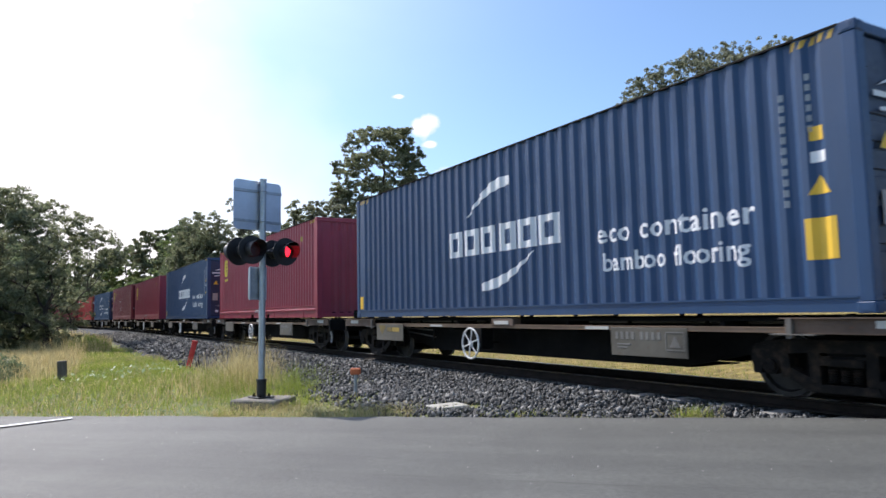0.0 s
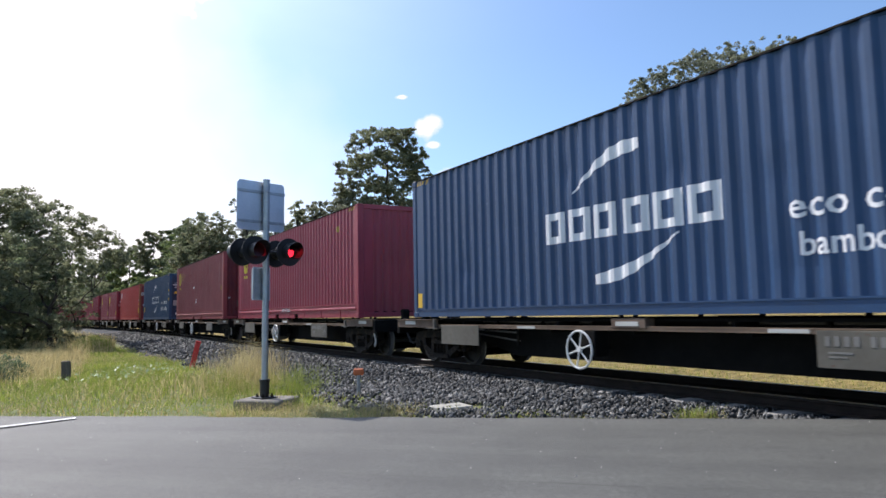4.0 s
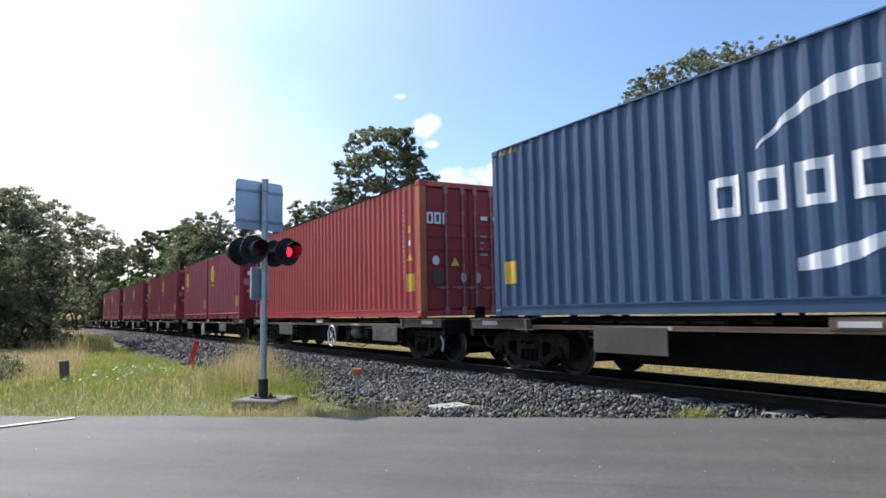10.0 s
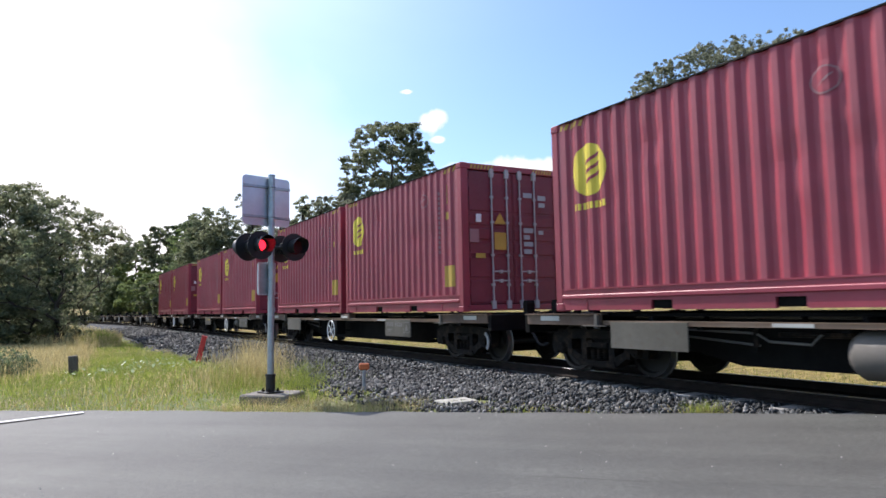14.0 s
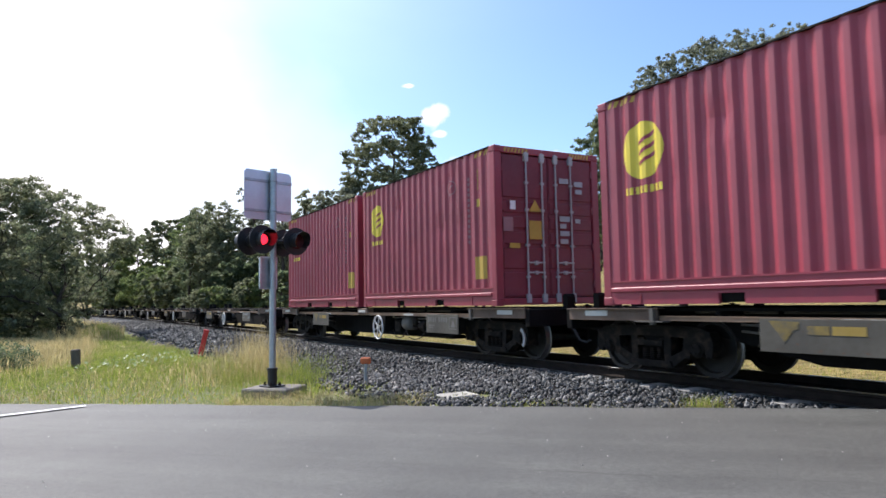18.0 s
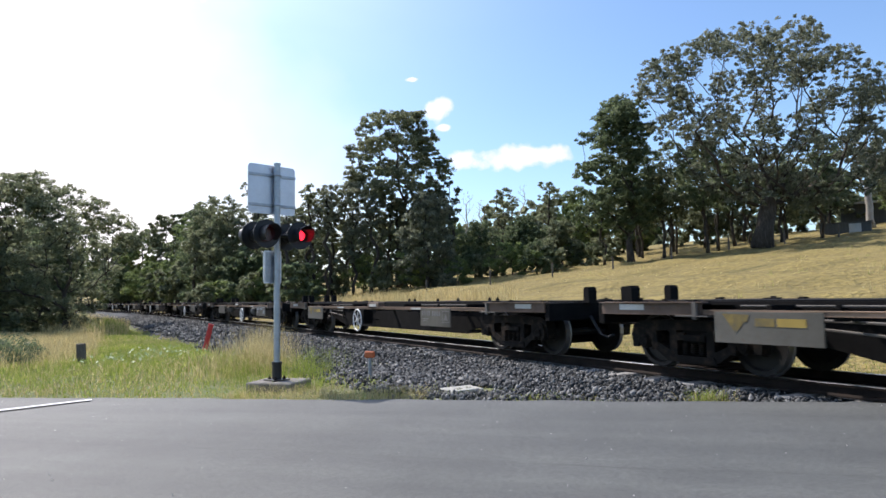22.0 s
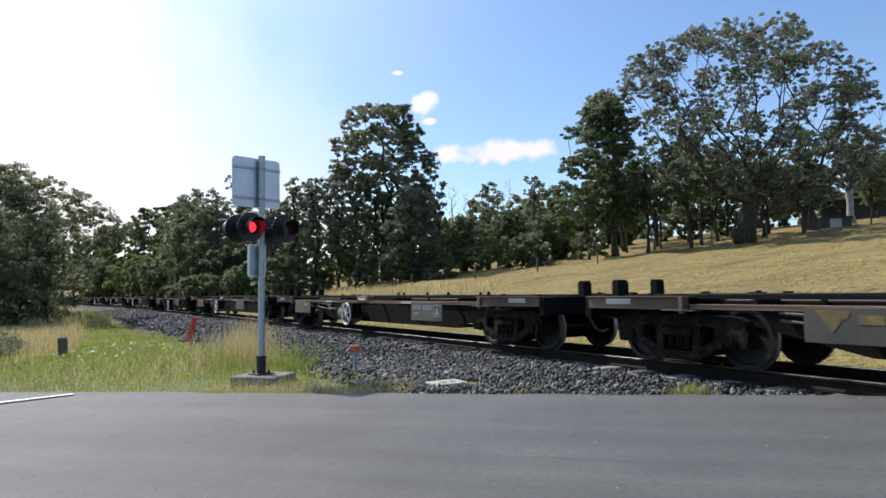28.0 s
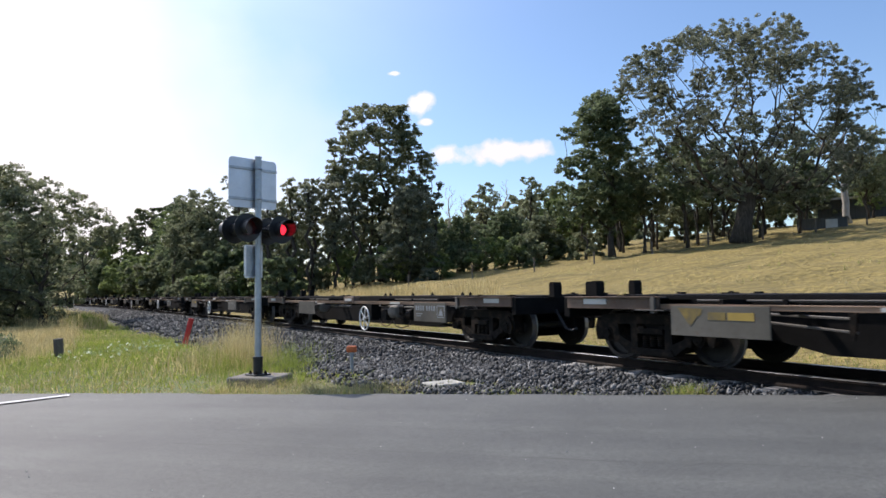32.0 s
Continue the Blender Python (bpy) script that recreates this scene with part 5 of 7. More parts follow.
def build_wagon(wheel_x, label, graffiti=False, plate_mat=None, mirrored=False, guard=None, tank=False, wheel_z=0.46, canister=False, chars=None):
    chars = chars or M_CHARSOLD
    guard = guard or M_ZINC
    board_x, number_x, strip_x = (-3.75, 1.2 if graffiti else 1.25 if canister else 1.4, 2.6) if mirrored else (-5.05, 0.32, 2.33)
    w = thing("container_wagon", Matrix(), label, "railway wagon", "container flat wagons")
    # spine: two fish-bellied plates joined by a top plate
    poly = [(-6.95, 0.62), (-6.95, 0.895), (6.95, 0.895), (6.95, 0.62), (4.9, 0.56), (3.4, 0.25), (-3.4, 0.25), (-4.9, 0.56)]
    bm = bmesh.new()
    for y0, y1 in ((-0.62, -0.59), (0.59, 0.62)):
        a = [bm.verts.new((px, y0, pz)) for px, pz in poly]
        b = [bm.verts.new((px, y1, pz)) for px, pz in poly]
        bm.faces.new(a)
        bm.faces.new(b[::-1])
        for k in range(len(poly)):
            j = (k + 1) % len(poly)
            bm.faces.new((a[j], a[k], b[k], b[j]))
    bmesh.ops.recalc_face_normals(bm, faces=bm.faces[:])
    box(bm, -6.95, 6.95, -0.5, 0.5, 0.895, 0.912)
    box(bm, -3.4, 3.4, -0.5, 0.5, 0.237, 0.25)
    part("centre_sill", bm, M_FRAME, w)
    # side rails with cross bearers
    rail = boxes((-5.3, 5.3, -0.03, 0.03, 0.745, 0.80))
    box(rail, -5.3, 5.3, -0.04, 0.06, 0.795, 0.806)
    sr = part("side_rail", rail, M_SIDERAIL, w, "rust-brown side rail", Matrix.Translation((0, -1.13, 0))).data
    part("side_rail", sr, M_SIDERAIL, w, "rust-brown side rail", Matrix.Translation((0, 1.13, 0)) @ TURNED)
    bear = boxes((-0.05, 0.05, -1.12, 1.12, 0.70, 0.745))
    bmsh = None
    for x in (-3.6, -1.8, 0.0, 1.8, 3.6):
        if bmsh is None:
            bmsh = part("cross_bearer", bear, M_FRAME, w, at=Matrix.Translation((x, 0, 0))).data
        else:
            part("cross_bearer", bmsh, M_FRAME, w, at=Matrix.Translation((x, 0, 0)))
    tr = part("top_rail", boxes((-5.3, 5.3, -0.035, 0.035, 0.865, 0.905)), M_FRAME, w, at=Matrix.Translation((0, -0.98, 0))).data
    part("top_rail", tr, M_FRAME, w, at=Matrix.Translation((0, 0.98, 0)))
    for sx in (-1, 1):
        turn = Matrix() if sx > 0 else TURNED
        # end platform: flanged side plates, deck, headstock
        for sy in (-1, 1):
            y0, y1 = sorted((sy * 1.17, sy * 1.20))
            z0, z1 = sorted((sy * 1.10, sy * 1.235))
            bm = boxes((5.26, 7.02, y0, y1, 0.74, 0.895))
            box(bm, 5.22, 7.04, z0, z1, 0.895, 0.907)
            part("platform_side", bm, M_PLATFORM, w, "rust-stained platform side", turn)
            y0, y1 = sorted((sy * 0.51, sy * 1.165))
            part("platform_deck", boxes((5.26, 7.02, y0, y1, 0.87, 0.888)), M_FRAME, w, at=turn)
        part("headstock", boxes((7.0, 7.12, -1.18, 1.18, 0.60, 0.89), bevel=0.01), M_FRAME, w, at=turn)
        for sy in (-0.41, 0.41):
            bm = prism([(7.15, 0.885), (7.28, 0.885), (7.28, 1.09), (7.25, 1.14), (7.18, 1.14), (7.15, 1.10)], sy - 0.085, sy + 0.085)
            part("end_stop", bm, M_FRAME, w, "black upright end stop", turn)
        bm = boxes((7.1, 7.5, -0.11, 0.11, 0.55, 0.78), (7.42, 7.66, -0.16, 0.12, 0.53, 0.80), bevel=0.02)
        part("coupler", bm, M_CASTING, w, at=turn)
        pts = [(7.15, -0.36, 0.66), (7.28, -0.37, 0.52), (7.42, -0.37, 0.36), (7.56, -0.36, 0.33), (7.65, -0.34, 0.37)]
        v, f = tube(pts, [0.024] * 5, 6)
        part("brake_hose", mesh_of("brake_hose", v, f, M_RUBBER, True), M_RUBBER, w, "black rubber brake hose", turn)
        for sy in (-1, 1):
            bm = boxes((5.30, 5.36, sy * 1.215 - 0.03, sy * 1.215 + 0.03, 0.69, 0.90))
            part("upright", bm, M_DUSTY, w, "pale grey upright", turn)
            y0, y1 = sorted((sy * 1.10, sy * 1.26))
            part("step_flange", boxes((5.12, 5.62, y0, y1, 0.725, 0.738)), M_DUSTY, w, "pale worn step flange", turn)
            part("reflector", boxes((6.2, 6.66, sy * 1.202 - 0.004, sy * 1.202 + 0.004, 0.80, 0.875)), M_REFLECT, w, "white reflective strip", turn)
            bm = boxes((5.82, 6.02, sy * 1.08 - 0.08, sy * 1.08 + 0.08, 0.885, 0.922))
            rod(bm, (5.92, sy * 1.1, 0.915), (5.92, sy * 1.1, 0.944 + (0.0)), 0.04, 8)
            part("twistlock", bm, M_CASTING, w, at=turn)
            bm = boxes((5.40, 5.50, sy * 1.10 - 0.05, sy * 1.10 + 0.05, 0.885, 0.93), (6.78, 6.88, sy * 1.06 - 0.05, sy * 1.06 + 0.05, 0.885, 0.935))
            part("deck_lug", bm, M_CASTING, w, at=turn)
    # train pipe clipped along both flanks of the spine
    for x0, x1 in ((-5.1, -3.9), (-3.82, -2.55), (-2.47, -1.3), (1.2, 2.45), (2.53, 3.8), (3.88, 5.1)):
        bm = rod(bmesh.new(), (x0, -0.66, 0.845), (x1, -0.66, 0.845), 0.019, 8)
        part("train_pipe", bm, M_DUSTY, w, "dusty pale air pipe")
    for x in (-3.86, -2.51, 2.49, 3.84):
        part("pipe_bracket", boxes((x - 0.03, x + 0.03, -0.69, -0.62, 0.80, 0.885), bevel=0.006), M_FRAME, w)
    for x in (-4.4, -1.6, 1.6, 4.4):
        part("stiffener", boxes((x - 0.03, x + 0.03, -1.10, -0.62, 0.745, 0.865)), M_FRAME, w)
    # brake rigging between the spine and the trailing bogie
    for z0, z1 in ((0.62, 0.52), (0.70, 0.66)):
        part("pull_rod", rod(bmesh.new(), (-4.3, -0.80, z0), (-3.0, -0.80, z1), 0.016, 6), M_DUSTY, w, "worn brake pull rod")
    part("brake_lever", prism([(-3.08, 0.44), (-3.02, 0.44), (-2.98, 0.74), (-3.06, 0.74)], -0.83, -0.80), M_CASTING, w)
    for x in (-strip_x, strip_x):
        for sy in (-1, 1):
            part("reflector", boxes((x - 0.24, x + 0.24, sy * 1.168 - 0.004, sy * 1.168 + 0.004, 0.752, 0.793)), M_REFLECT, w, "white reflective strip")
    for x in (-2.35, -2.0, -0.6, 0.5, 2.0, 2.35):
        bm = boxes((x - 0.03, x + 0.03, 0.95, 1.01, 0.905, 0.955))
        rod(bm, (x, 0.98, 0.95), (x, 0.98, 0.985), 0.02, 6)
        part("deck_pin", bm, M_CASTING, w)
    for sy in (-1, 1):
        bm = boxes((-0.32, 0.32, sy * 1.10 - 0.09, sy * 1.10 + 0.09, 0.775, 0.915), bevel=0.01)
        part("twistlock_box", bm, M_PLATFORM, w, "rusty mid-span twistlock box")
        part("reflector", boxes((-0.22, 0.2, sy * 1.196 - 0.004, sy * 1.196 + 0.004, 0.81, 0.87)), M_REFLECT, w, "white reflective strip")
    # number board with a painted triangle, and the plain board over the trailing bogie
    board = part("number_board", boxes((number_x + 2.35, number_x + 3.66, -1.225, -1.205, 0.41, 0.785), bevel=0.004), plate_mat or M_PLATE, w, "dusty grey board with unreadable characters and a triangle")
    for k in (0, 1, 2, 3, 4.6, 5.6, 6.6, 7.6):
        part("character_bar", boxes((number_x + 2.44 + k * 0.098, number_x + 2.495 + k * 0.098, -1.229, -1.2255, 0.63, 0.73)), chars, board)
    part("character_line", boxes((number_x + 2.47, number_x + 2.72, -1.229, -1.2255, 0.555, 0.575), (number_x + 2.47, number_x + 2.66, -1.229, -1.2255, 0.515, 0.53)), chars, board)
    frame_bars = [(3.36, 3.66, 0.72, 0.735), (3.36, 3.66, 0.5, 0.515), (3.36, 3.375, 0.515, 0.72), (3.645, 3.66, 0.515, 0.72)]
    bm = boxes(*[(number_x - 0.04 + a0, number_x - 0.04 + a1, -1.229, -1.2255, c0, c1) for a0, a1, c0, c1 in frame_bars])
    part("mark_frame", bm, chars, board)
    part("triangle_mark", prism([(number_x + 3.38, 0.54), (number_x + 3.56, 0.54), (number_x + 3.47, 0.69)], -1.229, -1.2255), chars, board)
    plate = part("blank_board", boxes((board_x, board_x + 1.36, -1.225, -1.205, 0.43, 0.79), bevel=0.004), plate_mat or M_PLATE, w, "dusty blank grey board")
    if graffiti:
        bm = outline([(board_x + x_, z_) for x_, z_ in ((0.12, 0.77), (0.48, 0.76), (0.46, 0.68), (0.36, 0.66), (0.30, 0.54), (0.22, 0.64))])
        for v_ in bm.verts:
            v_.co.y = -1.229
        part("paint_scrawl", bm, M_SCRAWL, plate, "faint yellow sprayed scrawl")
        part("paint_scrawl", boxes((board_x + 0.56, board_x + 0.80, -1.229, -1.226, 0.63, 0.72)), M_SCRAWL, plate, "worn block of faint paint")
        part("paint_scrawl", boxes((board_x + 0.83, board_x + 1.17, -1.229, -1.226, 0.63, 0.72)), M_OCHRE, plate, "yellow block")
    # hand brake wheel on its bracket
    bm = bmesh.new()
    torus(bm, 0.275, 0.017)
    rim = part("hand_wheel", bm, M_HANDWHEEL, w, "white spoked hand brake wheel", Matrix.Translation((wheel_x, -1.22, wheel_z)))
    for k in range(6):
        a = math.pi * k / 3 + 0.3
        part("spoke", rod(bmesh.new(), (0.03 * math.cos(a), 0, 0.03 * math.sin(a)), (0.268 * math.cos(a), 0, 0.268 * math.sin(a)), 0.012, 6), M_HANDWHEEL, rim)
    part("hub", rod(bmesh.new(), (0, -0.02, 0), (0, 0.03, 0), 0.045, 10), M_HANDWHEEL, rim)
    bm = bmesh.new()
    rod(bm, (0, 0.03, 0), (0, 0.75, 0), 0.022, 8)
    part("wheel_shaft", bm, M_FRAME, rim)
    part("brake_bracket", boxes((wheel_x - 0.05, wheel_x + 0.28, -1.16, -0.9, 0.36, 0.74), bevel=0.015), M_FRAME, w)
    # air reservoir beside the hand wheel, with a bent lever
    if tank:
        x = wheel_x
        v, f = tube([(x - 0.86, -0.90, 0.48), (x - 0.83, -0.90, 0.48), (x - 0.74, -0.90, 0.48), (x - 0.12, -0.90, 0.48), (x - 0.03, -0.90, 0.48), (x + 0.01, -0.90, 0.48)], [0.09, 0.19, 0.255, 0.255, 0.19, 0.09], 20)
        part("air_reservoir", mesh_of("air_reservoir", v, f, M_DUSTY, True), M_DUSTY, w, "dusty grey domed air reservoir")
        v, f = tube([(x - 1.95, -0.95, 0.66), (x - 1.8, -0.95, 0.58), (x - 1.30, -0.95, 0.56), (x - 1.18, -0.95, 0.67)], [0.016] * 4, 6)
        part("bent_lever", mesh_of("bent_lever", v, f, M_DUSTY, True), M_DUSTY, w, "pale bent brake lever")
        part("slack_adjuster", rod(bmesh.new(), (x - 1.7, -0.9, 0.66), (x - 0.7, -0.9, 0.66), 0.03, 8), M_CASTING, w)
    if canister:
        v, f = tube([(-2.95, -0.93, 0.62), (-2.78, -0.93, 0.62), (-2.72, -0.93, 0.62), (-2.30, -0.93, 0.62), (-2.26, -0.93, 0.62)], [0.05, 0.08, 0.15, 0.15, 0.10], 14)
        part("air_reservoir", mesh_of("air_reservoir", v, f, M_DUSTY, True), M_DUSTY, w, "dusty grey air reservoir")
        for x0, x1 in ((-1.85, -1.35), (-1.25, -0.85), (-0.78, -0.45)):
            part("brake_pipe", rod(bmesh.new(), (x0, -0.93, 0.66), (x1, -0.93, 0.66), 0.03, 8), M_DUSTY, w, "dusty brake pipe")
    # air cylinder and reservoir slung in the middle, loops of pipe
    if mirrored:
        v, f = tube([(2.02, -0.92, 0.57), (2.05, -0.92, 0.57), (2.36, -0.92, 0.57), (2.40, -0.92, 0.57)], [0.13, 0.16, 0.16, 0.13], 16)
        part("air_reservoir", mesh_of("air_reservoir", v, f, M_DUSTY, True), M_DUSTY, w, "dusty grey air reservoir")
        bm = bmesh.new()
        rod(bm, (2.85, -0.93, 0.52), (3.08, -0.93, 0.52), 0.125, 14)
        rod(bm, (3.08, -0.93, 0.52), (3.12, -0.93, 0.52), 0.145, 14)
        rod(bm, (2.4, -0.93, 0.52), (2.85, -0.93, 0.52), 0.035, 8)
        part("brake_cylinder", bm, M_CASTING, w)
        for z, x0, x1 in ((0.68, 2.45, 3.3), (0.61, 2.45, 2.8), (0.70, 1.4, 2.1)):
            part("brake_pipe", rod(bmesh.new(), (x0, -0.98, z), (x1, -0.97, z), 0.018, 6), M_DUSTY, w, "dusty brake pipe")
        part("valve_box", boxes((1.55, 1.85, -1.02, -0.78, 0.36, 0.62), bevel=0.02), M_CASTING, w)
        part("valve_box", boxes((2.52, 2.72, -1.04, -0.80, 0.54, 0.70), bevel=0.02), M_CASTING, w)
        pts = [(2.0, -0.95, 0.42), (2.2, -0.96, 0.25), (2.5, -0.96, 0.21), (2.8, -0.96, 0.26), (3.0, -0.95, 0.42)]
        v, f = tube(pts, [0.013] * 5, 5)
        part("pipe_loop", mesh_of("pipe_loop", v, f, M_RUSTY, True), M_RUSTY, w)
        pts = [(1.3, -0.95, 0.42), (1.5, -0.96, 0.25), (1.7, -0.96, 0.22), (1.9, -0.96, 0.26), (2.05, -0.95, 0.42)]
        v, f = tube(pts, [0.013] * 5, 5)
        part("pipe_loop", mesh_of("pipe_loop", v, f, M_RUSTY, True), M_RUSTY, w)
    for x in (BOGIE, -BOGIE):
        build_bogie(w, x, guard)
    return w


S_START, SPEED, SLOW = 15.87 - 6.096, 8.388, 0.0145
DECK = 0.945
SHIFT = {0: 0.10, 1: 0.11, 3: 0.05, 4: -0.05, 5: -0.05, 6: -0.18, 2: -0.10, 7: -0.02, 8: -0.07, 9: 0.02, 10: -0.09, 12: 0.09, 13: -0.08, 15: -0.11, 16: -0.15}


def run(t):
    return SPEED * t - SLOW * t * t


def wagon_pose(k, t, lift=0.0, ahead=0.0):
    s = S_START + WAGON * k + SHIFT.get(k, 0.0) - run(t)
    a, b = track(s - BOGIE), track(s + BOGIE)
    head = math.atan2(a[1] - b[1], a[0] - b[0])
    x, y = (a[0] + b[0]) / 2 + ahead * math.cos(head), (a[1] + b[1]) / 2 + ahead * math.sin(head)
    return pose(x, y, lift, 0, 0, math.degrees(head))


MOVERS = []
LONG = 12.44
eco = container("eco", "blue corrugated high-cube container with white lettering", LONG, M_BLUE, "eco", M_BLUEDOOR_SHADED, 5)
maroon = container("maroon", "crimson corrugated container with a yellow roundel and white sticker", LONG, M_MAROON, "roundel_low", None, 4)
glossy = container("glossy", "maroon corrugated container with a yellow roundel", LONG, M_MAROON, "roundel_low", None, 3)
faded = container("faded", "faded maroon container with ochre roundel and lettering", LONG, M_BROWN, "roundel_text", M_BROWNDOOR_SHADED, 8, tall=2.99)
bright = container("bright", "bright red corrugated container with white marks", LONG, M_REDC, "block_mark", M_REDDOOR_SHADED, 5)
short = container("short", "chalky maroon short container with a yellow roundel", 6.058, M_PINK, "roundel_short", M_PINKDOOR_SHADED, 6)
eco_old = container("eco_old", "weathered dark blue corrugated container with white lettering", LONG, M_BLUEOLD, "eco_old", M_BLUEDOOR_SHADED, 6)
eco_two = container("eco_two", "blue corrugated container with white lettering and scuffed, shade-darkened doors", LONG, M_BLUE, "eco", M_BLUEDOOR_SHADED, 7)
LOADS = [[eco], [maroon], [eco_two], [glossy], [faded], [eco_old], [bright], [short] * 2, [short] * 2, [short] * 2, [short] * 2]
used = set()
wagon_a = build_wagon(-0.97, "dark empty-deck container wagon with rusty sills and grey boards")
wagon_b = build_wagon(1.05, "dark container wagon with rusty sills and white hand wheel", False, None, True)
wagon_c = build_wagon(1.05, "dark container wagon with yellow scrawl on a grey board", True, None, True)
wagon_d = build_wagon(-0.97, "dark container wagon with a yellow-scrawled board over its bogie", True, guard=M_CASTING)
wagon_e = build_wagon(-1.25, "dark container wagon with rusty sills under a faded container")
wagon_f = build_wagon(-0.97, "dark empty container wagon with a grey reservoir by its hand wheel", True, guard=M_CASTING, tank=True, chars=M_CHARS)
wagon_g = build_wagon(1.05, "dark empty container wagon with dusty brake cylinders below the deck", False, None, True, M_CASTING, wheel_z=0.40, canister=True, chars=M_CHARS)
wagon_h = build_wagon(1.05, "dark empty container wagon with yellow paint on its rear board", True, None, True, M_CASTING, wheel_z=0.42, canister=True)
wagon_t = build_wagon(-0.97, "dark container wagon with a grey reservoir by its hand wheel", tank=True)
wagon_y = build_wagon(-0.97, "dark container wagon with faded yellow paint on its rear board", True)
KINDS = [wagon_y, wagon_a, wagon_a, wagon_t, wagon_e, wagon_b, wagon_b, wagon_t, wagon_a, wagon_c, wagon_c]
for k in range(30):
    proto = KINDS[k] if k < len(KINDS) else (wagon_h if k == 14 else wagon_f if k in (11, 15, 19) else wagon_d if k in (12, 16, 18, 21) else wagon_g)
    ob = proto if proto not in used else copy_thing(proto, Matrix())
    used.add(proto)
    ob.matrix_basis = wagon_pose(k, 0)
    MOVERS.append((ob, k, 0.0, 0.0))
    load = LOADS[k] if k < len(LOADS) else []
    for j, kind in enumerate(load):
        ob = kind if kind not in used else copy_thing(kind, Matrix())
        used.add(kind)
        ahead = 0.0 if len(load) == 1 else (-3.205 if j == 0 else 3.205)
        ob.matrix_basis = wagon_pose(k, 0, DECK, ahead)
        MOVERS.append((ob, k, DECK, ahead))

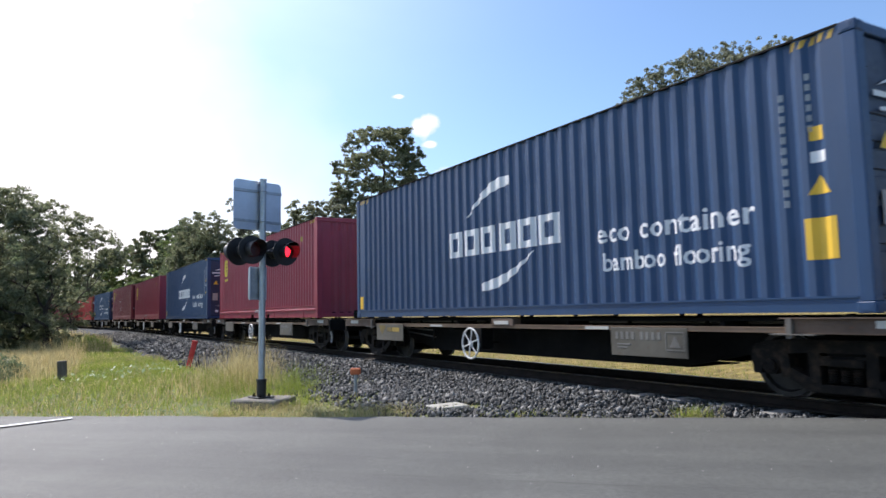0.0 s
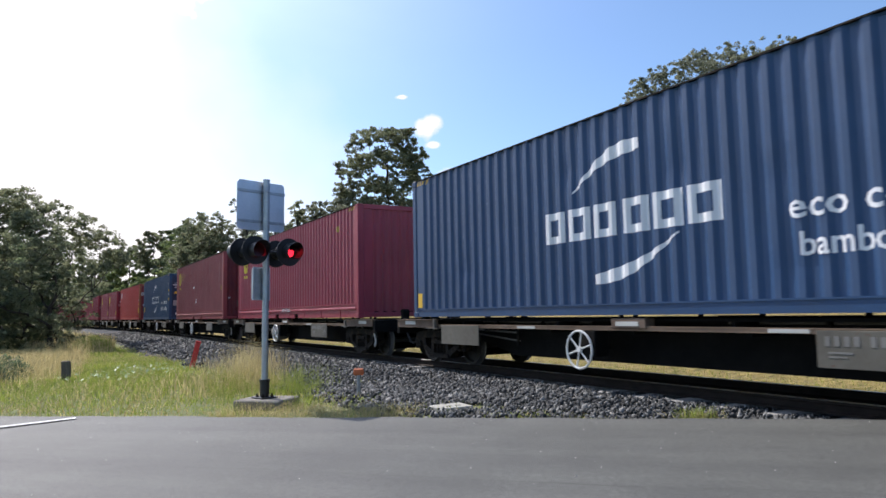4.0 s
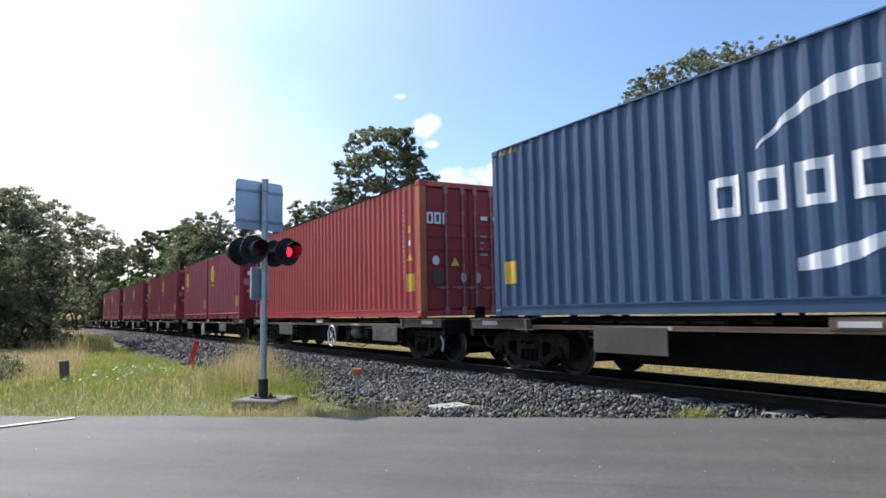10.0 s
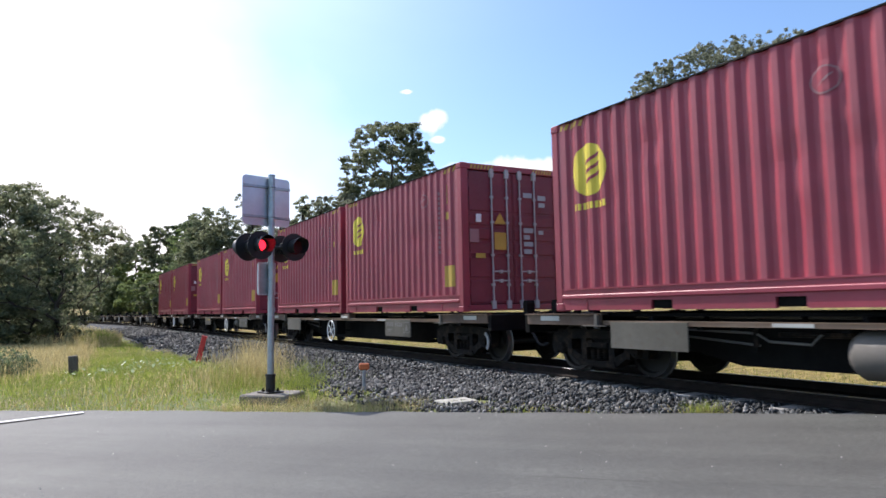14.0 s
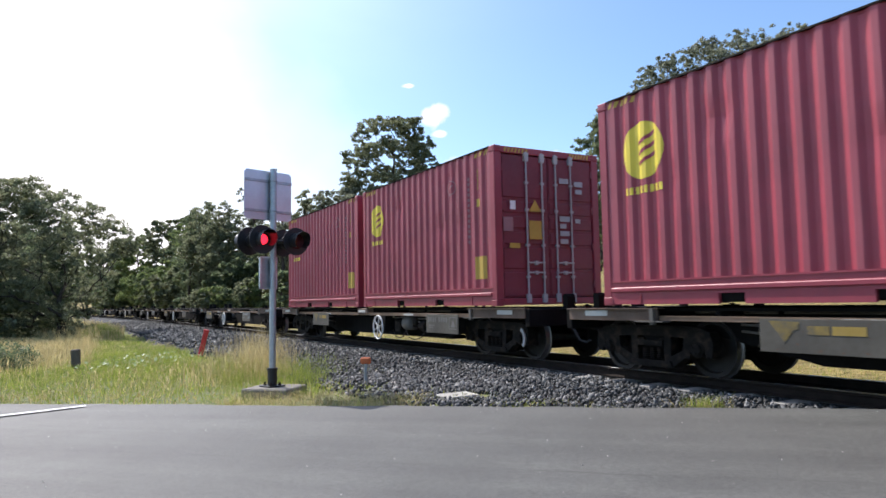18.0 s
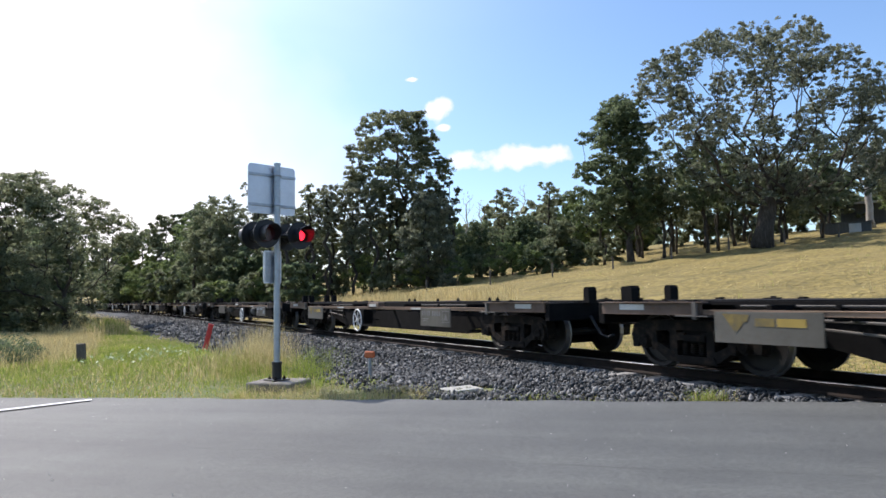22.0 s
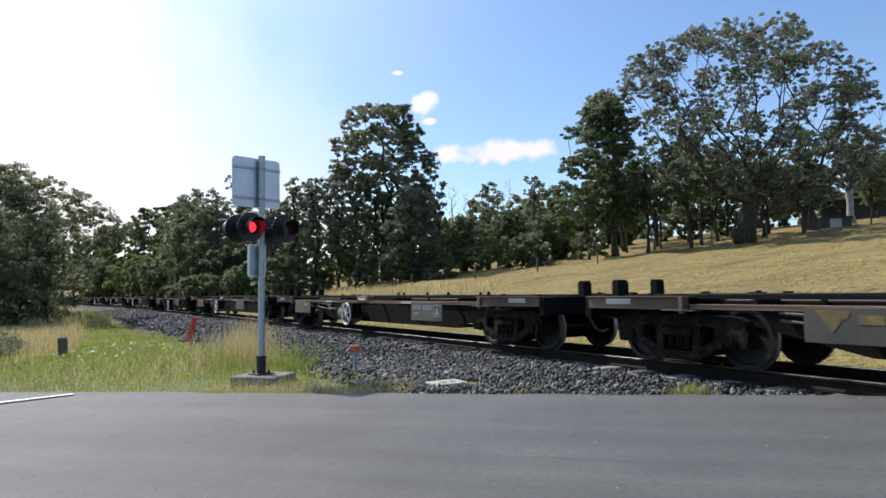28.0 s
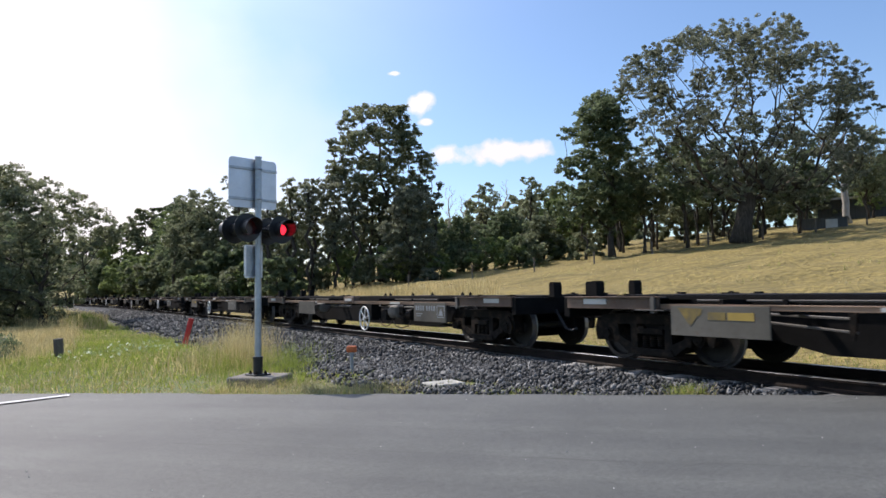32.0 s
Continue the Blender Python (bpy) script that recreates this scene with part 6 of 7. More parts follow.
# ---- crossing signal ----
def build_signal():
    x, y = -2.75, 10.72
    z = -0.20
    sig = thing("crossing_signal", pose(x, y, z, 0, 0.35, 47), "galvanised level crossing mast with twin black flashing lamps", "crossing signal")
    sig.scale = (0.89, 0.89, 0.905)
    bm = boxes((-0.16, 0.16, -0.16, 0.16, 0.0, 0.022), bevel=0.004)
    part("base_plate", bm, M_BLACK, sig)
    bm = bmesh.new()
    rod(bm, (0, 0, 0.02), (0, 0, 0.29), 0.080, 16)
    rod(bm, (0, 0, 0.27), (0, 0, 0.31), 0.090, 16)
    part("base_socket", bm, M_BLACK, sig, "black cast base socket", smooth=False)
    for a in range(4):
        bm = bmesh.new()
        c, s = 0.125 * math.cos(a * math.pi / 2 + 0.78), 0.125 * math.sin(a * math.pi / 2 + 0.78)
        rod(bm, (c, s, 0.0), (c, s, 0.075), 0.016, 6)
        rod(bm, (c, s, 0.022), (c, s, 0.045), 0.028, 6)
        part("bolt", bm, M_CASTING, sig)
    bm = bmesh.new()
    rod(bm, (0, 0, 0.28), (0, 0, 3.70), 0.056, 20)
    part("mast", bm, M_GALV, sig, smooth=False)
    bm = bmesh.new()
    rod(bm, (0, 0, 3.69), (0, 0, 3.715), 0.062, 20)
    part("mast_cap", bm, M_GALV, sig)
    # sign panel seen from behind
    bm = bmesh.new()
    r, w0, w1, h0, h1 = 0.07, -0.53, 0.42, 2.83, 3.68
    pts = []
    for cx, cz, a0 in ((w1 - r, h1 - r, 0), (w0 + r, h1 - r, 90), (w0 + r, h0 + r, 180), (w1 - r, h0 + r, 270)):
        for k in range(5):
            a = radians(a0 + k * 22.5)
            pts.append((cx + r * math.cos(a), cz + r * math.sin(a)))
    a = [bm.verts.new((px, 0.075, pz)) for px, pz in pts]
    b = [bm.verts.new((px, 0.082, pz)) for px, pz in pts]
    bm.faces.new(a)
    bm.faces.new(b[::-1])
    for k in range(len(pts)):
        j = (k + 1) % len(pts)
        bm.faces.new((a[j], a[k], b[k], b[j]))
    bmesh.ops.recalc_face_normals(bm, faces=bm.faces[:])
    sign = part("sign_panel", bm, M_SIGNBACK, sig, "back of a bare aluminium sign")
    for z in (2.98, 3.50):
        part("channel", boxes((w0, w1, 0.055, 0.075, z - 0.022, z + 0.022)), M_GALV, sign)
        bm = torus(bmesh.new(), 0.062, 0.012, 16, 5)
        for v in bm.verts:
            v.co = Vector((v.co.x, v.co.z, v.co.y + z))
        part("clamp", bm, M_GALV, sign)
    # junction box on the mast
    bm = boxes((-0.20, 0.11, 0.07, 0.15, 1.65, 2.19), bevel=0.02)
    jb = part("junction_box", bm, M_GALV, sig)
    part("box_rim", boxes((-0.215, -0.19, 0.058, 0.072, 1.64, 2.20), (0.10, 0.125, 0.058, 0.072, 1.64, 2.20), (-0.19, 0.10, 0.058, 0.072, 2.175, 2.20), (-0.19, 0.10, 0.058, 0.072, 1.64, 1.665)), M_SIGNBACK, jb, "bright folded rim")
    # cross arm and two back-to-back lamp pairs
    zl = 2.46
    bm = bmesh.new()
    rod(bm, (-0.4, 0, zl), (0.4, 0, zl), 0.03, 10)
    part("cross_arm", bm, M_BLACK, sig)
    for sx in (-1, 1):
        for face in (-1, 1):
            cx, cy = sx * 0.335, face * 0.16
            turn = Matrix.Translation((cx, cy, zl)) @ Matrix.Rotation((radians(-6) if face < 0 else math.pi), 4, "Z")
            bm = bmesh.new()
            m = Matrix.Rotation(math.pi / 2, 4, "X")
            bmesh.ops.create_cone(bm, cap_ends=True, segments=28, radius1=0.24, radius2=0.24, depth=0.012, matrix=Matrix.Translation((0, -0.05, 0)) @ m)
            bmesh.ops.create_cone(bm, cap_ends=True, segments=20, radius1=0.125, radius2=0.095, depth=0.16, matrix=Matrix.Translation((0, 0.03, 0)) @ m)
            head = part("lamp_head", bm, M_BLACK, sig, "black round lamp head with a backing disc", turn)
            # hood: open-bottomed tube
            verts, faces = [], []
            for k in range(17):
                a = radians(-50 + 280 * k / 16)
                for r, yy in ((0.135, -0.055), (0.15, -0.30 - 0.05 * math.sin(a))):
                    verts.append((r * math.cos(a), yy, r * math.sin(a)))
            for k in range(16):
                faces.append((2 * k, 2 * k + 1, 2 * k + 3, 2 * k + 2))
            n = len(verts)
            verts += [(vx * 0.97, vy, vz * 0.97) for vx, vy, vz in verts]
            faces += [tuple(n + v for v in reversed(f)) for f in faces]
            part("hood", mesh_of("hood", verts, faces, M_BLACK, True), M_BLACK, head)
            bm = bmesh.new()
            bmesh.ops.create_cone(bm, cap_ends=True, segments=24, radius1=0.088, radius2=0.075, depth=0.03, matrix=Matrix.Translation((0, -0.072, 0)) @ Matrix.Rotation(math.pi / 2, 4, "X"))
            part("lens", bm, M_RED_ON, head, "glowing red lens")
            # added vane, no part of a real lamp: covers the glow between flashes
            vane = part("shutter", boxes_disc(0.128), M_RED_OFF, head, "added dark red vane that hides the glowing lens", Matrix.Translation((0, -0.095, 0.126)))
            ADDED_VANES.append((vane, sx))
    bm = boxes((-0.36, 0.40, -0.34, 0.34, -0.36, 0.0), bevel=0.02)
    me = bpy.data.meshes.new("concrete_footing")
    bm.to_mesh(me)
    bm.free()
    me.materials.append(M_CONCRETE)
    pad = new("concrete_footing", me)
    pad.matrix_basis = pose(x + 0.02, y, -0.202, 0, 0, -14)
    tagged(pad, "weathered concrete footing block under the signal mast", "footing")


def boxes_disc(r):
    """A thin round vane that hangs from its top edge."""
    bm = bmesh.new()
    bmesh.ops.create_cone(bm, cap_ends=True, segments=24, radius1=r, radius2=r, depth=0.008, matrix=Matrix.Translation((0, 0, -r)) @ Matrix.Rotation(math.pi / 2, 4, "X"))
    return bm


ADDED_VANES = []
build_signal()


def build_markers():
    # leaning red marker post in the grass
    x, y = -7.6, 21.0
    z = ground_at(x, y)
    p = thing("marker_post", pose(x, y, z - 0.05, 0, 14, 0), "leaning red plastic marker post in long grass", "marker post")
    part("blade", boxes((-0.075, 0.075, -0.02, 0.02, 0.0, 0.9), bevel=0.015), M_REDPOST, p)
    part("cap", boxes((-0.085, 0.085, -0.03, 0.03, 0.89, 0.95), bevel=0.015), M_REDPOST, p)
    x, y = -1.42, 11.55
    z = ground_at(x, y)
    p = thing("cable_marker", pose(x, y, z - 0.1), "short grey peg with a faded orange top", "marker")
    bm = bmesh.new()
    rod(bm, (0, 0, 0), (0, 0, 0.42), 0.03, 10)
    part("peg", bm, M_GREYPOST, p)
    part("head", boxes((-0.085, 0.085, -0.03, 0.03, 0.42, 0.53), bevel=0.02), M_ORANGE, p)
    x, y = -10.05, 18.68
    z = ground_at(x, y)
    p = thing("timber_post", pose(x, y, z - 0.1, 0, -3, 20), "short weathered grey timber post", "post")
    part("post", boxes((-0.11, 0.11, -0.09, 0.09, 0, 0.62), bevel=0.02), M_POSTWOOD, p)
    x, y = 0.04, 9.38
    p = thing("pit_lid", pose(x + 0.03, y + 0.04, -0.196, 2, 0, 32), "pale concrete cable pit lid among ballast", "pit lid")
    part("slab", boxes((-0.25, 0.25, -0.17, 0.17, -0.08, 0.0), bevel=0.012), M_PITLID, p)
    part("lifting_slot", boxes((-0.1, -0.02, -0.05, -0.03, 0.0, 0.004), (0.04, 0.12, -0.05, -0.03, 0.0, 0.004)), M_BLACK, p)


build_markers()


# ---- trees ----
def leaf_cloud(rng, blobs, per, leaf, droop=0.15, n=28, clump=0.8):
    """Corners of many small leaf sprays, packed in rounded clumps over the shells of the crown's lobes."""
    out = []
    for cx, cy, cz, rx, rz in blobs:
        clumps = max(5, int(per * rx * (rx + rz) / 2 * 1.6))
        u = rng.normal(size=(clumps, 3))
        u[:, 2] += 0.25
        u /= np.linalg.norm(u, axis=1, keepdims=True)
        rad = rng.uniform(0.3, 1.0, (clumps, 1)) ** 0.55
        mid = u * rad * np.array((rx, rx, rz)) + np.array((cx, cy, cz))
        size = rng.uniform(0.28, 0.66, clumps) * (0.55 + 0.18 * rx) * clump
        off = rng.normal(size=(clumps, n, 3))
        off /= np.linalg.norm(off, axis=2, keepdims=True)
        off *= rng.uniform(0.05, 1.0, (clumps, n, 1)) ** 0.45 * size[:, None, None] * np.array((1, 1, 0.62))
        off[..., 2] = np.maximum(off[..., 2], -0.4 * size[:, None]) - droop * np.abs(off[..., 0])
        pts = (mid[:, None] + off).reshape(-1, 3)
        m = len(pts)
        a = rng.normal(size=(m, 3))
        a[:, 2] = a[:, 2] * 0.6 - 0.25
        a /= np.linalg.norm(a, axis=1, keepdims=True)
        b = np.cross(a, rng.normal(size=(m, 3)))
        b /= np.linalg.norm(b, axis=1, keepdims=True)
        ln = leaf * rng.uniform(0.65, 1.35, (m, 1))
        wd = ln * rng.uniform(0.45, 0.8, (m, 1))
        out.append(np.stack([pts - a * ln * 0.5 - b * wd * 0.3, pts + b * wd * 0.7, pts + a * ln * 0.5 - b * wd * 0.2], 1))
    return np.concatenate(out).reshape(-1, 3)


def fill(seed, profile, n, size, deep=0.6):
    """Lobes filling a crown whose outline is given from the top down: height, reach to one side and to the other."""
    rng = np.random.default_rng(seed)
    rows = np.array(profile, float)[::-1]
    cum = np.concatenate([[0], np.cumsum(np.diff(rows[:, 0]) * (rows[1:, 2] - rows[1:, 1] + rows[:-1, 2] - rows[:-1, 1]))])
    out = []
    for k in range(n):
        z = float(np.interp((k + 0.5) / n * cum[-1], cum, rows[:, 0]))
        r = size * rng.uniform(0.65, 1.3)
        z = min(z, rows[-1, 0] - 0.7 * r)
        lo, hi = np.interp(z + 0.3 * r, rows[:, 0], rows[:, 1]) + 0.9 * r, np.interp(z + 0.3 * r, rows[:, 0], rows[:, 2]) - 0.9 * r
        u = 2 * ((k * 0.618034 + rng.uniform(-0.12, 0.12)) % 1.0) - 1
        half = max(0.1, (hi - lo) / 2)
        y = rng.uniform(-1, 1) * deep * half * math.sqrt(max(0.05, 1 - u * u))
        out.append(((lo + hi) / 2 + u * half, y, z, r, r * rng.uniform(0.6, 0.8)))
    return out


def bent(rng, a, b, r0, r1, n=6, wobble=0.06, sag=0.0):
    a, b = Vector(a), Vector(b)
    ln = (b - a).length
    pts, rad = [], []
    for k in range(n):
        u = k / (n - 1)
        p = a.lerp(b, u) + Vector((rng.normal(), rng.normal(), rng.normal() * 0.5)) * wobble * ln * math.sin(math.pi * u)
        p.z += sag * ln * math.sin(math.pi * u)
        pts.append(p)
        rad.append(r0 + (r1 - r0) * u)
    return pts, rad


def tree(name, x, y, height, blobs, trunk_r, seed, leaf_mat, label, bark=None, per=7.0, leaf=0.3, lean=(0, 0), fork=0.45, category="tree", group="gum trees", twigs=2, stem=None, steep=0.9, taper=0.6, clump=0.8, n=28):
    """A tapered trunk with limbs to every lobe of the crown, and the leaves."""
    rng = np.random.default_rng(seed)
    z = ground_at(x, y)
    t = thing(name, pose(x, y, z - 0.1), label, category, group)
    top = Vector((lean[0], lean[1], height * (stem or 0.84)))
    pos, up, chains = [], [], []

    def grow(pts, root):
        """Adds a run of joints to the skeleton, from the joint root."""
        chain = [] if root is None else [root]
        for p in pts:
            pos.append(Vector(p))
            up.append(chain[-1] if chain else None)
            chain.append(len(pos) - 1)
        chains.append(chain)
        return chain

    stem_pts, _ = bent(rng, (0, 0, 0), top, 1, 1, 10, 0.025)
    grow(stem_pts, None)
    tips = []
    lowest = height * fork
    for cx, cy, cz, rx, rz in sorted(blobs, key=lambda b_: math.hypot(b_[0] - lean[0] * 0.5, b_[1]) + 0.35 * abs(b_[2] - height * 0.5)):
        aim = Vector((cx, cy, cz))
        best, cost = 0, 1e9
        for i, p in enumerate(pos):
            if p.z < min(lowest, cz * 0.55) or up[i] is None:
                continue
            d = aim - p
            c = d.length + 2.6 * max(0.0, steep * math.hypot(d.x, d.y) - d.z)
            if c < cost:
                best, cost = i, c
        lp, _ = bent(rng, pos[best], aim, 1, 1, 5, 0.045, -0.03)
        chain = grow(lp[1:], best)
        tips.append(chain[-1])
        for _ in range(twigs):
            w = rng.normal(size=3)
            w /= np.linalg.norm(w)
            tip = aim + Vector((w[0] * rx * 0.85, w[1] * rx * 0.85, abs(w[2]) * rz * 0.8))
            tp, _ = bent(rng, pos[chain[-2]], tip, 1, 1, 4, 0.1, 0.04)
            tips.append(grow(tp[1:], chain[-2])[-1])
    # every joint is as thick as what it carries
    load = [0.0] * len(pos)
    for i in tips:
        while i is not None:
            load[i] += 1.0
            i = up[i]
    full = max(load)
    thick = [max(trunk_r * 0.022, trunk_r * (max(v, 0.4) / full) ** taper) for v in load]
    thick[0] *= 1.4
    verts, faces = [], []
    for n_, chain in enumerate(chains):
        rad = [thick[i] for i in chain]
        if n_:
            rad[0] = min(rad[0], rad[1] * 1.25)
        v, f = tube([pos[i] for i in chain], rad, 8 if n_ == 0 else 3)
        k = len(verts)
        verts.extend(v)
        faces.extend(tuple(k + i for i in q_) for q_ in f)
    part("trunk", mesh_of("trunk", verts, faces, bark or M_BARK, True), None, t)
    if leaf_mat is not None:
        part("crown", cards("crown", leaf_cloud(rng, blobs, per, leaf, 0.15, n, clump), 3, leaf_mat), None, t)
    return t


def lobes(seed, height, width, low, n, deep=None):
    """Random lobes filling a crown from the height low up."""
    rng = np.random.default_rng(seed)
    out = []
    deep = deep or width * 0.8
    n = int(n * 1.9)
    for k in range(n):
        u = (k + 0.5) / n
        cz = low + (height - low) * (0.12 + 0.78 * u)
        bulge = math.sin(math.pi * min(1, 0.22 + 0.72 * u)) ** 0.7
        a = k * 2.4 + rng.uniform(-0.5, 0.5)
        r = width * 0.5 * bulge * rng.uniform(0.2, 0.85)
        size = width * rng.uniform(0.09, 0.20) * (0.7 + 0.4 * bulge)
        out.append((math.cos(a) * r, math.sin(a) * r * deep / width, cz, size, size * rng.uniform(0.6, 0.85)))
    return out


def build_trees():
    gum, wat, blue, bush = M_LEAF, M_LEAFDARK, M_LEAFGREY, M_LEAFGREEN
    dark = "tall dark green gum tree with a clumped crown"
    # big spreading gum on the hillside: an open fan of limbs under a broad dome, hanging sprays below
    dome = ((17.0, -1.6, 4.8), (15.7, -6.0, 6.8), (14.3, -9.0, 9.0), (12.7, -10.3, 10.1), (10.6, -9.3, 10.7), (8.6, -7.4, 10.7))
    skirt = ((8.6, -6.4, 10.6), (6.2, -5.6, 10.4), (4.6, -4.6, 9.4), (3.4, -2.6, 6.5))
    C = fill(55, dome, 215, 0.9, 0.75) + fill(56, skirt, 105, 0.85, 0.7)
    tree("tree", 22.95, 52.0, 17.4, C, 0.62, 101, blue, "huge spreading gum tree with open crown and thick trunk", per=12, leaf=0.165, clump=0.62, n=30, lean=(1.6, 0), fork=0.13, twigs=2, stem=0.8, steep=1.25, taper=0.66)
    # dark dense tree beside it
    B = fill(57, ((14.1, -1.7, 1.2), (12.9, -3.6, 2.5), (11.2, -4.7, 3.0), (7.8, -5.6, 2.8), (5.3, -5.9, 2.6), (2.7, -3.4, 1.6)), 37, 1.25, 0.8)
    tree("tree", 14.5, 57.0, 13.8, B, 0.26, 102, wat, dark, per=17, leaf=0.20, n=40)
    # tall leader on the skyline, with a lower grey shoulder and a dense wattle before it
    A = fill(58, ((17.3, -1.7, 2.1), (16.5, -3.3, 3.2), (15.1, -4.6, 4.2), (13.1, -5.2, 4.9), (11.0, -5.6, 5.9), (8.8, -5.0, 5.9), (6.4, -4.2, 5.8), (4.0, -2.6, 4.6)), 92, 1.02, 0.8)
    tree("tree", -5.2, 66.0, 17.2, A, 0.32, 103, gum, dark, per=16, leaf=0.20, n=40)
    D = fill(59, ((10.9, -1.6, 1.4), (9.6, -2.4, 2.2), (7.2, -2.5, 2.4), (3.0, -2.2, 2.0)), 18, 1.0, 0.9)
    tree("tree", -9.3, 64.0, 11.0, D, 0.15, 104, blue, "slender grey-green gum tree", per=12, leaf=0.19, n=40)
    E = fill(60, ((8.2, -1.2, 1.2), (7.2, -2.2, 2.4), (5.0, -2.9, 3.0), (2.4, -3.0, 3.2), (0.4, -2.6, 3.0)), 24, 1.15, 0.9)
    tree("tree", -2.3, 59.5, 8.2, E, 0.14, 105, blue, "dense grey-green wattle tree", per=14, leaf=0.19, n=40)
    # others along the far side of the line: x, y, top, width, low, lobes, leaf
    rows = ((-11.6, 66, 10.4, 4.6, 3.0, 9, gum, 6), (-13.4, 66, 10.0, 4.2, 2.5, 9, gum, 6), (-16.6, 70, 9.6, 5.0, 2.0, 10, gum, 8), (-22.8, 80, 14.6, 5.0, 4.0, 10, blue, 6),
            (-24.6, 75, 11.6, 6.2, 1.5, 12, gum, 9), (-27.5, 78, 12.2, 6.4, 1.5, 12, gum, 8), (-31, 84, 12.2, 6.0, 1.0, 10, wat, 10), (-36, 97, 13.2, 7.0, 0.5, 10, bush, 10), (-20.0, 74, 8.6, 5.5, 0.8, 10, wat, 10),
            (5.2, 72, 8.6, 3.6, 3.5, 7, gum, 5), (9.8, 70, 8.4, 3.2, 2.8, 7, gum, 5), (12.2, 68, 6.8, 4.4, 1.2, 9, bush, 9), (2.6, 66, 5.4, 5.2, 0.8, 9, wat, 11), (6.6, 65, 5.0, 5.0, 0.8, 9, wat, 11), (9.8, 63, 4.2, 4.2, 0.6, 8, gum, 10),
            (17.6, 66, 10.4, 5.6, 3.4, 9, gum, 7), (20.8, 66, 10.0, 5.0, 4.2, 9, gum, 7), (24.2, 67, 9.8, 5.2, 4.0, 9, gum, 7), (27.5, 66, 9.0, 5.0, 3.0, 9, wat, 7), (30.5, 64, 7.2, 5.0, 1.2, 9, gum, 8), (19.0, 72, 6.5, 7.0, 2.2, 10, gum, 8), (27.0, 74, 6.0, 8.0, 1.6, 10, gum, 8),
            (41.5, 66, 8.6, 6.0, 1.5, 11, gum, 8), (44.6, 70, 6.0, 5.0, 0.8, 9, bush, 9), (38.0, 72, 7.0, 6.0, 1.4, 9, wat, 8), (49, 72, 8.0, 6.0, 1.5, 9, gum, 8))
    for k, (x, y, top, wide, low, n, mat, per) in enumerate(rows):
        lab = {gum: "dark olive gum tree with clumped crown", wat: "dense dark green wattle tree", blue: "slender grey-green gum tree", bush: "fresh green leafy tree"}[mat]
        tree("tree", x, y, top * 1.1, lobes(200 + k, top * 1.1, wide * 1.1, low, n + 3), 0.07 + 0.009 * top, 300 + k, mat, lab, per=per * 1.6, leaf=0.21)
    rng = random.Random(41)
    for k in range(16):
        x, y = -29 + k * 1.9 + rng.uniform(-0.7, 0.7), 64 + rng.uniform(-1.5, 4) + (14 if k < 6 else 0)
        top = rng.uniform(8.5, 12)
        tree("tree", x, y, top, lobes(1200 + k, top, 3.4, top * 0.52, 6), 0.15, 1230 + k, (gum, blue)[k % 2], "slim straight gum sapling with a high crown", per=6, leaf=0.25, group="slim gums", twigs=1)
    for k, (x, y, top, wide, low) in enumerate(((17.2, 57, 7.4, 5.0, 2.6), (20.4, 56, 9.8, 6.0, 2.6), (26.8, 57, 8.0, 5.4, 2.2), (30.6, 58, 9.4, 5.6, 1.8), (32.4, 60, 6.4, 5.0, 1.8), (24.2, 60, 8.2, 5.4, 2.4))):
        tree("tree", x, y, top, lobes(1270 + k, top, wide, low, 9), 0.12, 1280 + k, (gum, wat)[k % 2], "dark olive gum tree under the big crown", per=17, leaf=0.21)
    for k in range(10):
        x, y = 13 + k * 1.75 + rng.uniform(-0.5, 0.5), 58.5 + rng.uniform(-1, 3)
        top = rng.uniform(5.5, 7.5)
        tree("tree", x, y, top, lobes(1310 + k, top, 2.6, top * 0.5, 5), 0.09, 1330 + k, (gum, wat)[k % 2], "thin dark stemmed gum sapling on the hillside", per=7, leaf=0.22, group="slim gums", twigs=1)
    # pale gum by the shed
    tree("tree", 37.1, 62, 9.4, lobes(77, 9.4, 6.2, 4.2, 9), 0.30, 78, blue, "pale-barked gum tree beside a shed", M_BARKPALE, 6, 0.3)
    # leafless saplings on the skyline
    for k, (x, y, h) in enumerate(((1.6, 75, 9.6), (7.6, 75, 9.6), (-12.0, 78, 12.5), (3.0, 77, 8.8))):
        tree("tree", x, y, h, lobes(400 + k, h, 2.6, h * 0.45, 12), 0.10, 410 + k, None, "bare leafless sapling on the skyline", M_BARKPALE, twigs=5, group="bare saplings")
    # the wood on our side of the line
    left = ((-29.5, 41, 9.2, 8.0, 1.5, 14, gum, 8), (-34, 45, 9.5, 8, 1.0, 12, wat, 9), (-30.5, 50, 6.5, 5, 0.3, 12, wat, 11), (-31, 53, 8.5, 8, 0.4, 12, wat, 11), (-37, 60, 9, 9, 0.4, 12, gum, 9), (-47, 70, 9, 9, 0.4, 12, wat, 9), (-57, 82, 10, 10, 0.4, 12, gum, 8))
    wood = ((9.9, -5.0, -0.4), (9.0, -6.4, 1.2), (8.3, -7.0, 2.5), (7.5, -7.2, 4.1), (6.4, -7.2, 4.7), (5.2, -7.2, 4.7), (4.4, -7.2, 3.9), (2.7, -7.0, 2.6), (0.5, -6.6, 2.2))
    tree("tree", -23.6, 42, 9.0, fill(490, wood, 110, 0.95, 0.8), 0.24, 491, gum, "dark gum tree with layered crown reaching over the line", per=13, leaf=0.16, n=36, group="wood beside the line", fork=0.2)
